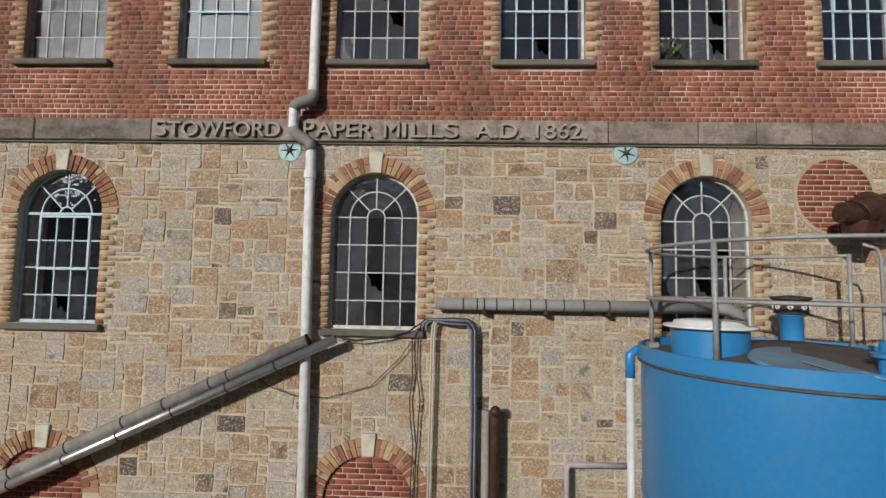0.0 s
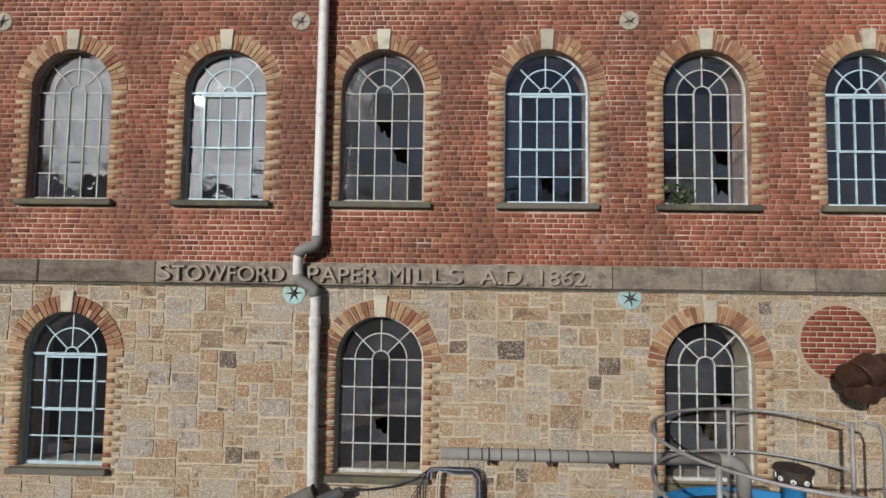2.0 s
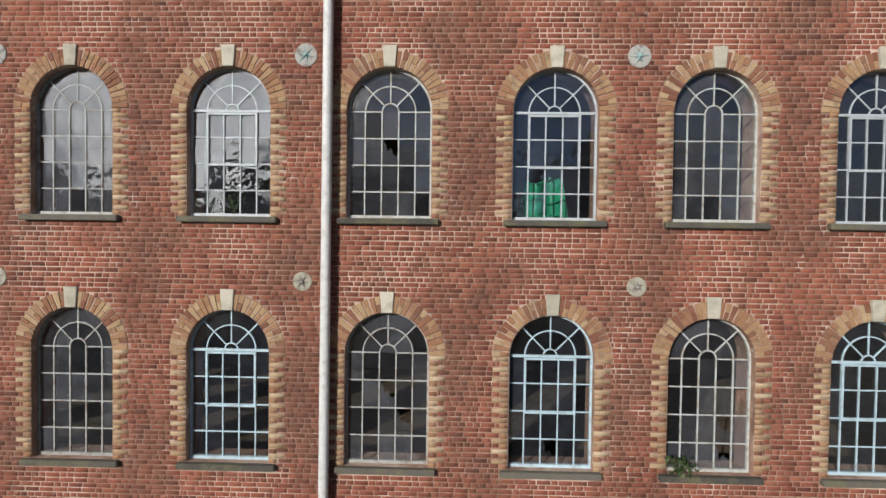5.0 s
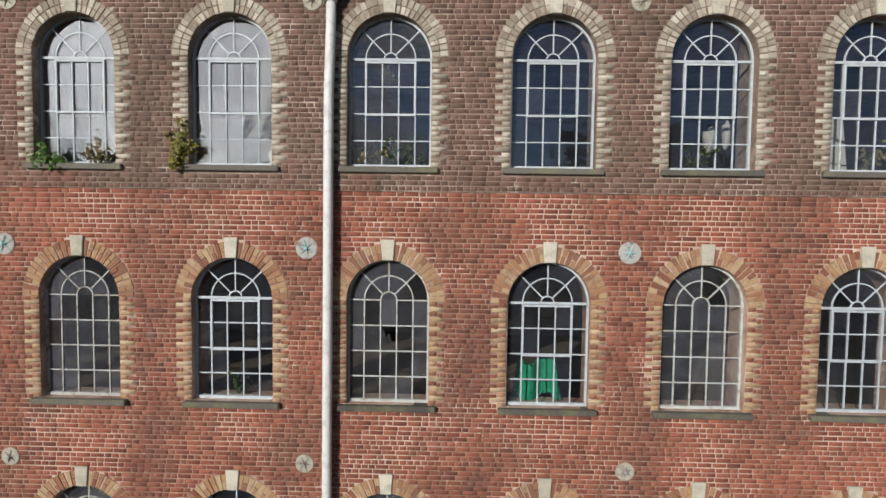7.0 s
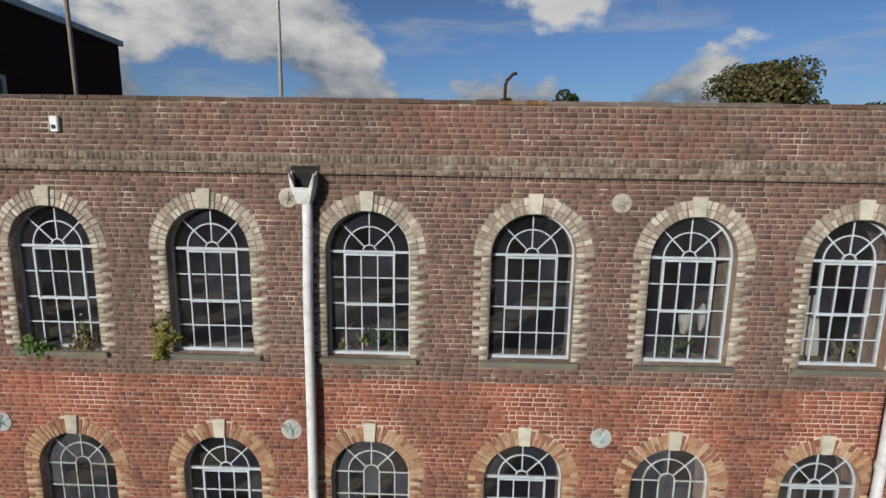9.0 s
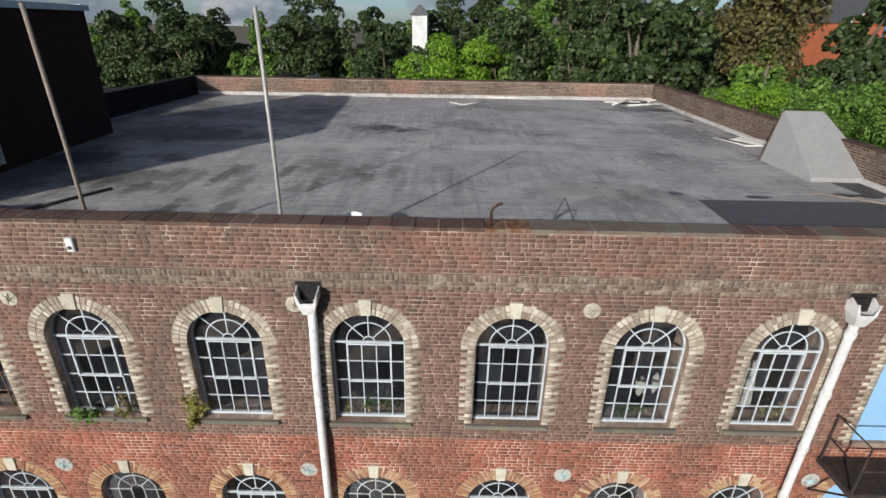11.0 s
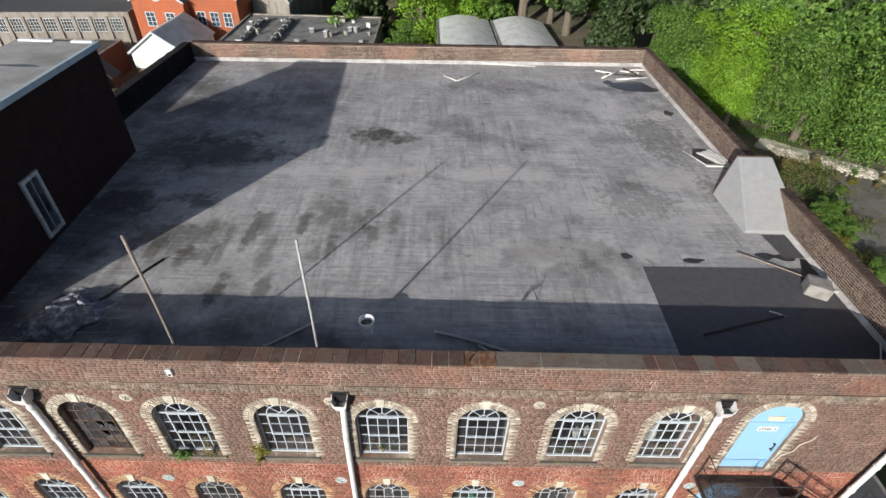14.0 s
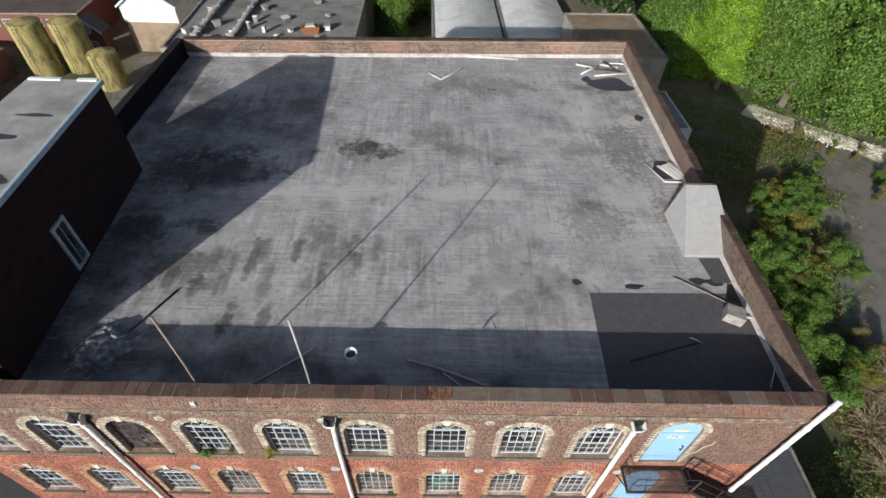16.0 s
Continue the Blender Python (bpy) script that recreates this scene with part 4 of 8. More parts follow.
def brick_cells(x0, x1, z0, z1, openings=(), extra=(), seed=3, half=surround_half, joint=JOINT):
    """Old irregular bond: courses of stretchers with strays, every third or fourth course mostly headers."""
    rnd = random.Random(seed)
    cells, k, z = [], 0, z0
    while z + COURSE <= z1 + 0.02:
        head = k % 4 == 0 or (k % 4 == 2 and rnd.random() < 0.3)
        lap = rnd.uniform(0.0, 0.23)
        for a, b in free_spans(z + COURSE / 2, x0, x1, openings, half, extra):
            u = a - lap
            lap = rnd.uniform(0.0, 0.2)
            while u < b:
                short = rnd.random() < (0.86 if head else 0.3)
                u1 = u + (0.108 if short else 0.214) + rnd.uniform(-0.007, 0.007)
                if b - u1 < 0.045:
                    u1 = b
                c0 = max(u, a)
                if u1 - c0 > 0.03:
                    dz, q = 0.003 * math.sin(1.3 * c0 + 1.7 * k) + rnd.uniform(-0.001, 0.001), rnd.uniform(-0.001, 0.0015)
                    cells.append((c0 + joint / 2, u1 - joint / 2, z + joint / 2 + dz + q, z + COURSE - joint / 2 + dz - q))
                u = u1
        z += COURSE
        k += 1
    return cells


UPPER = [o for o in OPEN if o[1] > 7.6]
cells = brick_cells(X_L, X_R, Z_BAND1 + 0.01, 15.2, UPPER)
near = [c for c in cells if -3.2 < c[0] and c[1] < 2.3 and c[3] < 8.16][:300]
chosen = set(near)
rest = [c for c in cells if c not in chosen]
ob = new("bricks", pieces_mesh("bricks", rest, M["brick_red"]))
ob.parent = wall_mid
tagged(ob, "red bricks laid in alternate courses", kind="stuff")
kit = {}
for a, b, z0, z1 in near:
    wdt = round(b - a, 2)
    if wdt not in kit:
        kit[wdt] = pieces_mesh("brick", [(-wdt / 2, wdt / 2, -0.0326, 0.0326)], M["brick_piece"])
    share("brick", kit[wdt], wall_mid, pose((a + b) / 2, random.uniform(-0.003, 0.002), (z0 + z1) / 2))
cells = brick_cells(X_L, X_R, 15.23, 18.30, UPPER, seed=5)
ob = new("bricks", pieces_mesh("bricks", cells, M["brick_brown"], place=lambda v: v + np.array([0, -0.026, 0])))
ob.parent = wall_top
tagged(ob, "weathered brown bricks", kind="stuff")
cells = brick_cells(X_L, X_R, 18.595, TOP_Z - 0.01, seed=6)
ob = new("bricks", pieces_mesh("bricks", cells, M["brick_brown"], place=lambda v: v + np.array([0, -0.058, 0])))
ob.parent = parapet_front
tagged(ob, "weathered brown bricks", kind="stuff")
# projecting string course: a row of stretchers under a row of bricks on end
cells = brick_cells(X_L, X_R, 18.312, 18.465, seed=7)
rnd_s = random.Random(17)
x = X_L
while x < X_R:
    w_ = 0.0765 + rnd_s.uniform(-0.006, 0.006)
    cells.append((x + 0.003, x + w_ - 0.003, 18.468 + rnd_s.uniform(-0.004, 0.003), 18.586 + rnd_s.uniform(-0.012, 0.003)))
    x += w_
M["brick_string"] = mat("brick_string", [(0.0, (0.085, 0.058, 0.045)), (0.5, (0.155, 0.105, 0.078)), (1.0, (0.28, 0.22, 0.165))], 0.9, vary="island", spread=0.35, stain=0.8, stain_col=(0.12, 0.10, 0.08), stain_amt=0.7, bump_scale=60)
for k_ in (3.0, 11.0):
    overlay(M["brick_string"], k_, (0.54, 0.66), (0.36, 0.32, 0.25), 0.6)
bm = bmesh.new()
box(bm, X_L, X_R, -0.089, -0.05, 18.314, 18.588)
part("string_bed", bm, M["mortar_brown"], parapet_front)
ob = new("string_course", pieces_mesh("string_course", cells, M["brick_string"], y_back=0.01, place=lambda v: v + np.array([0, -0.098, 0])))
ob.parent = parapet_front
tagged(ob, "projecting string course of brick", kind="stuff")

# inner faces of the far, right and left parapets, and the outer right face
def along(p, q, flip=1.0):
    d = Vector((q[0] - p[0], q[1] - p[1]))
    ln = d.length
    d = d / ln
    nrm = Vector((d.y, -d.x)) * flip
    return ln, lambda v: np.stack([p[0] + v[:, 0] * d.x - v[:, 1] * nrm.x, p[1] + v[:, 0] * d.y - v[:, 1] * nrm.y, v[:, 2]], 1)


M["brick_parapet"] = mat("brick_parapet", [(0.0, (0.045, 0.034, 0.028)), (0.3, (0.08, 0.052, 0.040)), (0.7, (0.135, 0.086, 0.063)), (1.0, (0.27, 0.21, 0.16))], 0.9, vary="island", spread=0.3, stain=0.9, stain_col=(0.12, 0.09, 0.07), stain_amt=0.7, bump_scale=60)
overlay(M["brick_parapet"], 0.42, (0.60, 0.63), (0.24, 0.125, 0.09), 0.4)
overlay(M["brick_parapet"], 6.0, (0.6, 0.7), (0.42, 0.38, 0.32), 0.55)
for nm, p, q, z0, par in (("far", BACK_L, BACK_R, ROOF_Z + 0.16, "wall_north"), ("right", BACK_R, RIGHT_F, ROOF_Z + 0.12, "wall_east"),
                          ("left", (-13.25, 0.5), BACK_L, ROOF_Z + 0.12, "wall_west"), ("outer", (11.68, 0.0), (12.24, 22.94), 13.0, "wall_east")):
    ln, place = along(p, q)
    cells = brick_cells(0, ln, z0, TOP_Z - 0.01, seed=9, joint=0.017)
    if nm == "far":
        # flared stubs of old cross walls, patched in redder brick
        stub = [c for c in cells if any(abs((c[0] + c[1]) / 2 + BACK_L[0] - x_) < 0.55 + 0.75 * (c[2] - ROOF_Z) for x_ in (-11.3, -6.9, -2.0, 8.35))]
        cells = [c for c in cells if c not in set(stub)]
        ob = new("bricks", pieces_mesh("bricks", stub, M["brick_stub"], y_back=0.0, place=lambda v, place=place: place(v + np.array([0, -0.024, 0]))))
        ob.parent = bpy.data.objects[par]
        tagged(ob, "redder patched bricks of the parapet", kind="stuff")
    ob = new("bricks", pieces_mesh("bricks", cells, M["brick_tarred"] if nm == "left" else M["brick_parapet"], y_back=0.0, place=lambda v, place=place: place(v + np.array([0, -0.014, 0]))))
    ob.parent = bpy.data.objects[par]
    tagged(ob, "weathered brown bricks of the parapet", kind="stuff")


# ---- arched brick surrounds ----
def wedge_mesh(name, r0, r1, deg, material, y0=-0.009, y1=0.03):
    bm = bmesh.new()
    a = deg / 2
    pts = [(r * math.cos(radians(90 + s * a * (1 - 0.0085 / (r * radians(a))))), r * math.sin(radians(90 + s * a * (1 - 0.0085 / (r * radians(a)))))) for r, s in ((r0, 1), (r1, 1), (r1, -1), (r0, -1))]
    prism(bm, pts[::-1], y0, y1)
    bevelled(bm, 0.004)
    bmesh.ops.recalc_face_normals(bm, faces=bm.faces)
    me = bpy.data.meshes.new(name)
    bm.to_mesh(me)
    bm.free()
    me.materials.append(material)
    return me


def quoin_mesh(w, material):
    return pieces_mesh("quoin", [(0, w, JOINT / 2, COURSE - JOINT / 2)], material, y_back=0.03, place=lambda v: v + np.array([0, -0.004, 0]))


def build_surround(h, rise, material, rings, key=True, jambs=True, deep=0.25):
    e = thing("arch_surround")
    n = 28
    step = 180.0 / n
    bounds = [h + deep * i / rings for i in range(rings + 1)]
    for r in range(rings):
        me = wedge_mesh("voussoir", bounds[r], bounds[r + 1] - 0.012, step, material)
        mid_ = (bounds[r] + bounds[r + 1]) / 2
        halves = [wedge_mesh("voussoir", bounds[r], mid_ - 0.006, step, material), wedge_mesh("voussoir", mid_, bounds[r + 1] - 0.006, step, material)]
        for i in range(n):
            a = (i + 0.5) * step - 90
            if key and abs(a) < step:
                continue
            for m_ in (halves if rings == 1 and i % 2 else [me]):
                share("voussoir", m_, e, pose(0, random.uniform(-0.005, 0.003), rise, 0, -a + random.uniform(-0.6, 0.6), 0))
    if key:
        kt = 0.055 if rings == 1 else 0.03
        bm = bmesh.new()
        prism(bm, [(-0.083, h - 0.005), (0.083, h - 0.005), (0.104, h + deep + kt), (-0.104, h + deep + kt)], -0.035, 0.03)
        bevelled(bm, 0.008)
        k = part("keystone", bm, M["keystone"], e, "pale cut keystone")
        k.location = (0, 0, rise)
    if jambs:
        kits = [quoin_mesh(0.12, material), quoin_mesh(0.23, M["quoin_pale"] if rings == 1 else material)]
        rows = int(rise / COURSE)
        for j in range(rows + 1):
            w = (0.12, 0.23)[j % 2]
            for s in (-1, 1):
                share("quoin", kits[j % 2], e, pose(h + 0.004 if s > 0 else -h - w - 0.004, random.uniform(-0.004, 0.003), j * COURSE))
    return e


sur = {}


def put_surround(key, x, z, dy, h, rise, material, rings, **kw):
    if key not in sur:
        sur[key] = build_surround(h, rise, material, rings, **kw)
        sur[key].matrix_world = pose(x, dy, z)
        lab = "buff brick arch in two rings with stone keystone" if rings == 2 else "yellow and orange brick arch with pale keystone"
        tagged(sur[key], lab, "brick arch", "brick arches round the openings", "structure")
    else:
        copy_thing(sur[key], pose(x, dy, z))


for lv in (3, 4):
    for x in BAYS:
        put_surround("mid_%d" % lv, x, SILL[lv], 0.002, HALF, RISES[lv], M["brick_yellow"], 1)
for x in BAYS:
    put_surround("top", x, SILL[5], -0.024, HALF, RISES[5], M["brick_buff"], 2)
put_surround("door", 8.3, 15.33, -0.024, 0.62, 2.15, M["brick_buff"], 2)
put_surround("door2", 8.3, 11.75, 0, 0.62, 2.15, M["brick_yellow"], 1)
for x in LOW[2][:4]:
    put_surround("low", x, SILL[2], 0.0, 0.63, RISES[2], M["brick_yellow"], 1)
for x in LOW[1]:
    put_surround("foot", x, 2.13, 0.0, 0.62, 0.0, M["brick_yellow"], 1, jambs=False)

# ---- rubble stone of the lower storeys ----
rnd = random.Random(11)
LOWER = [o for o in OPEN if o[1] < 7]
ROUND = (5.5, 6.44, 0.56)
stones = []
U = 0.068                        # unit of the irregular coursing
nx, nz = int((X_R - X_L) / U), int(round(Z_BAND0 / U))


def in_opening(x, z):
    if (x - ROUND[0]) ** 2 + (z - ROUND[1]) ** 2 < ROUND[2] ** 2:
        return True
    for cx, f, s_, h in LOWER:
        w = surround_half(z, cx, f, s_, h)
        if w and abs(x - cx) < w - 0.02:
            return True
    return False


taken = np.array([[in_opening(X_L + (i + 0.5) * U, (k + 0.5) * U) for i in range(nx)] for k in range(nz)])
for k in range(nz):
    for i in range(nx):
        if taken[k, i]:
            continue
        hh = rnd.choice((1, 2, 3, 3, 4, 4, 4, 4, 5))
        ww = rnd.choice((3, 4, 5, 6, 6, 7, 8, 10)) if hh > 2 else rnd.choice((2, 3, 4, 5))
        hh = min(hh, nz - k)
        w2 = 0
        while w2 < ww and i + w2 < nx and not taken[k, i + w2]:
            w2 += 1
        if 0 < nx - (i + w2) and w2 == ww and i + w2 + 1 < nx and taken[k, min(i + w2 + 1, nx - 1)]:
            w2 += 1
        while hh > 1 and taken[k:k + hh, i:i + w2].any():
            hh -= 1
        if hh > w2:
            hh = max(1, w2)
        taken[k:k + hh, i:i + w2] = True
        stones.append((X_L + i * U, X_L + (i + w2) * U, k * U, (k + hh) * U))


def rough_stone(rng, c, g=0.0125):
    """Eight-sided dressed face with uneven corners; returns points and faces."""
    a, b, z0, z1 = c[0] + g, c[1] - g, c[2] + g, c[3] - g
    k = min(0.013, (b - a) * 0.22, (z1 - z0) * 0.22)
    j = lambda s=0.014: rng.uniform(-s, s)
    rim = [(a + k + j(), z0 + j()), (b - k + j(), z0 + j()), (b + j(), z0 + k + j()), (b + j(), z1 - k + j()), (b - k + j(), z1 + j()), (a + k + j(), z1 + j()), (a + j(), z1 - k + j()), (a + j(), z0 + k + j())]
    cx, cz = (a + b) / 2, (z0 + z1) / 2
    y = rng.uniform(-0.003, 0.005)
    pts = [(x, 0.014, zz) for x, zz in rim] + [(cx + (x - cx) * (1 - 0.010 / (b - a)), y + j(0.004), cz + (zz - cz) * (1 - 0.010 / (z1 - z0))) for x, zz in rim]
    fc = [(8, 9, 10, 11, 12, 13, 14, 15)] + [(i, (i + 1) % 8, 8 + (i + 1) % 8, 8 + i) for i in range(8)]
    return pts, fc


near_st = [c for c in stones if -4.6 < c[0] and c[1] < 3.2 and c[2] > 3.7][:300]
chosen = set(near_st)
rest = {"stone_rest": ([], []), "stone_dark": ([], []), "stone_rust": ([], [])}
for c in stones:
    if c[1] - c[0] < 0.05 or c[3] - c[2] < 0.05:
        continue
    p, f = rough_stone(rnd, c)
    pick = rnd.random()
    tone = "stone_dark" if pick < 0.045 else ("stone_rust" if pick < 0.21 else "stone_rest")
    if c in chosen:
        share("stone", mesh_from("stone", p, f, M["stone" if tone == "stone_rest" else tone]), wall_low)
    else:
        vs, fs = rest[tone]
        o = len(vs)
        vs += p
        fs += [tuple(i + o for i in q) for q in f]
for tone, words in (("stone_rest", "squared rubble stones in pale mortar"), ("stone_dark", "dark weathered rubble stones in pale mortar"), ("stone_rust", "rust-coloured rubble stones in pale mortar")):
    ob = new("stones", mesh_from("stones", *rest[tone], M[tone]))
    ob.parent = wall_low
    tagged(ob, words, kind="stuff")

# blocked arches at the foot and the round blocked opening
M["brick_infill"] = mat("brick_infill", [(0.0, (0.14, 0.038, 0.028)), (0.5, (0.22, 0.06, 0.04)), (1.0, (0.28, 0.09, 0.06))], 0.9, vary="object", spread=0.35, grain=40, bump_scale=60)


def infill(name, cx, cz, r, foot, y, label, cat):
    e = thing(name, (0, 0, 0))
    bm = bmesh.new()
    pts = arc(cx, cz, r, 0, 180, 24) + ([(cx - r, foot), (cx + r, foot)] if foot is not None else arc(cx, cz, r, 180, 360, 24)[1:-1])
    prism(bm, pts, y + 0.012, y + 0.1)
    part("mortar", bm, M["mortar_red"], e)
    z = (foot if foot is not None else cz - r) + 0.004
    k = 0
    meshes = {}
    while z < cz + r - 0.03:
        zm = z + COURSE / 2
        d = r * r - (zm - cz) ** 2
        hw = r if (foot is not None and zm < cz) else (math.sqrt(d) if d > 0 else 0)
        u = cx - hw - (0.118 if k % 2 else 0.0)
        while u < cx + hw:
            a, b = max(u, cx - hw) + 0.006, min(u + 0.236, cx + hw) - 0.006
            if b - a > 0.03:
                wdt = round(b - a, 2)
                if wdt not in meshes:
                    meshes[wdt] = pieces_mesh("brick", [(-wdt / 2, wdt / 2, -0.031, 0.031)], M["brick_infill"])
                share("brick", meshes[wdt], e, pose((a + b) / 2, y + random.uniform(-0.002, 0.002), zm))
            u += 0.236
        z += COURSE
        k += 1
    return tagged(e, label, cat, kind="structure")


for x in (-5.53, -0.92):
    infill("blocked_arch", x, 2.13, 0.62, 0.75, 0.05, "round-headed opening blocked up with red brick", "blocked window")
infill("blocked_roundel", 5.5, 6.44, 0.53, None, 0.0, "round opening blocked up with red brick in a cement collar", "blocked window")
M["cement"] = mat("cement", [(0.2, (0.32, 0.25, 0.18)), (0.8, (0.48, 0.40, 0.30))], 0.95, grain=10, stain=2.5, stain_col=(0.3, 0.22, 0.15), stain_amt=0.5)
bm = bmesh.new()
ring(bm, 5.5, 6.44, 0.518, 0.572, 0, 360, 40, -0.006, 0.03)
tagged(to_object("cement_collar", bm, M["cement"]), "smeared cement collar round the blocked roundel", "collar", kind="structure")

# ---- inscribed stone band ----
band = thing("stone_band")
tagged(band, "grey carved stone band with raised lettering", "string course", kind="structure")
xs_band = [X_L, -12.4, -11.2, -10.0, -8.8, -7.7, -6.68, -5.95, -4.2, 2.37, 3.62, 4.42, 5.18, 6.28, 7.4, 8.5, 9.6, 10.7, X_R]
for a, b in zip(xs_band, xs_band[1:]):
    bm = bmesh.new()
    box(bm, a + 0.006, b - 0.006, -0.075 - (0.012 if b - a > 3 else 0), 0.1, Z_BAND0 + 0.02, Z_BAND1)
    bevelled(bm, 0.012)
    part("band_stone", bm, M["ashlar"], band)
bm = bmesh.new()
prism(bm, [(X_L, Z_BAND0 + 0.021), (X_R, Z_BAND0 + 0.021), (X_R, Z_BAND0 - 0.01), (X_L, Z_BAND0 - 0.01)], -0.035, 0.1)
part("drip", bm, M["sill_stone"], band)
M["letter"] = mat("letter", [(0.2, (0.28, 0.24, 0.195)), (0.8, (0.42, 0.37, 0.31))], 0.9, grain=30, stain=5, stain_col=(0.2, 0.17, 0.14), stain_amt=0.5, bump=0.4)


def raised_text(body, x0, x1, z0, z1, y, depth, material, parent, name, bold=0.006):
    cu = bpy.data.curves.new(name, "FONT")
    cu.body, cu.extrude, cu.offset, cu.bevel_depth = body, depth / 2, bold, 0.0
    tmp = new(name, cu)
    bpy.context.view_layer.update()
    me = bpy.data.meshes.new_from_object(tmp.evaluated_get(bpy.context.evaluated_depsgraph_get()))
    bpy.data.objects.remove(tmp)
    co = np.array([v.co[:] for v in me.vertices])
    lo, hi = co.min(0), co.max(0)
    sx, sz = (x1 - x0) / (hi[0] - lo[0]), (z1 - z0) / (hi[1] - lo[1])
    for v in me.vertices:
        v.co = ((v.co.x - lo[0]) * sx + x0, y - (v.co.z - lo[2]), (v.co.y - lo[1]) * sz + z0)
    me.materials.clear()
    me.materials.append(material)
    me.name = name
    bmx = bmesh.new()
    bmx.from_mesh(me)
    bmesh.ops.recalc_face_normals(bmx, faces=bmx.faces)
    bmx.to_mesh(me)
    bmx.free()
    return share(name, me, parent)


ZL0, ZL1 = 7.185, 7.40
WORDS = [("S", -4.13, -3.95), ("TOWFORD", -3.93, -2.29), ("P", -1.96, -1.80), ("APER", -1.78, -0.96), ("M", -0.80, -0.58), ("ILLS", -0.54, 0.25), ("A.D.", 0.49, 1.16), ("1862.", 1.34, 2.05)]
for body, a, b in WORDS:
    raised_text(body, a, b, ZL0, ZL1 + (0.012 if len(body) == 1 else 0), -0.086, 0.05, M["letter"], band, "lettering", 0.0 if body == "M" else 0.006)

# ---- coping of the front parapet ----
coping = thing("parapet_coping")
tagged(coping, "row of dark coping bricks and stone slabs on the parapet", "coping", kind="structure")
M["coping_brown"] = mat("coping_brown", [(0.1, (0.05, 0.028, 0.024)), (0.5, (0.105, 0.06, 0.047)), (0.8, (0.155, 0.09, 0.068)), (1.0, (0.23, 0.15, 0.115))], 0.9, vary="object", spread=0.5, grain=20, stain=4, stain_col=(0.12, 0.1, 0.08), stain_amt=0.6, bump=0.5)
M["coping_grey"] = mat("coping_grey", [(0.1, (0.10, 0.08, 0.065)), (0.6, (0.18, 0.155, 0.125)), (1.0, (0.31, 0.28, 0.235))], 0.9, vary="object", spread=0.5, grain=20, stain=3, stain_col=(0.12, 0.09, 0.07), stain_amt=0.6, bump=0.5)
M["coping_rust"] = mat("coping_rust", [(0.2, (0.10, 0.045, 0.025)), (0.8, (0.22, 0.10, 0.05))], 0.9, grain=12, stain=6, stain_col=(0.25, 0.21, 0.15), stain_amt=0.6, bump=0.5)
M["coping_old"] = mat("coping_old", [(0.1, (0.04, 0.027, 0.023)), (0.5, (0.08, 0.052, 0.042)), (0.8, (0.12, 0.078, 0.06)), (1.0, (0.19, 0.14, 0.11))], 0.95, vary="object", spread=0.5, grain=20, stain=3, stain_col=(0.07, 0.055, 0.045), stain_amt=0.6, bump=0.6, spec=0.1)
overlay(M["coping_old"], 12.0, (0.58, 0.68), (0.24, 0.19, 0.15), 0.5)
overlay(M["coping_brown"], 9.0, (0.56, 0.66), (0.045, 0.035, 0.032), 0.7)
overlay(M["coping_brown"], 16.0, (0.62, 0.70), (0.33, 0.28, 0.23), 0.6)
overlay(M["coping_grey"], 7.0, (0.54, 0.66), (0.10, 0.08, 0.065), 0.7)
overlay(M["coping_grey"], 2.0, (0.55, 0.68), (0.17, 0.085, 0.06), 0.6)
bm = bmesh.new()
box(bm, X_L - 0.04, X_R + 0.04, -0.062, 0.325, TOP_Z, TOP_Z + 0.058)
part("coping_mortar", bm, M["mortar_brown"], coping)
rnd = random.Random(4)
x = X_L - 0.05
while x < X_R + 0.05:
    wd = rnd.uniform(0.30, 0.36) if x < 1.4 else (rnd.uniform(0.28, 0.5) if x > 4.6 else rnd.uniform(0.6, 1.0))
    bm = bmesh.new()
    box(bm, x + 0.004, min(x + wd, X_R + 0.08) - 0.004, -0.07 + rnd.uniform(-0.006, 0.006), 0.335 + rnd.uniform(-0.01, 0.012), TOP_Z + 0.002, TOP_Z + 0.066 + rnd.uniform(-0.008, 0.008))
    bevelled(bm, 0.008)
    grey = x > 1.4 and rnd.random() < (0.9 if x < 4.6 else 0.22)
    part("coping_stone", bm, M["coping_rust"] if x < 0.98 < x + wd or x < 1.3 < x + wd else (M["coping_grey"] if grey else M["coping_brown"]), coping)
    x += wd
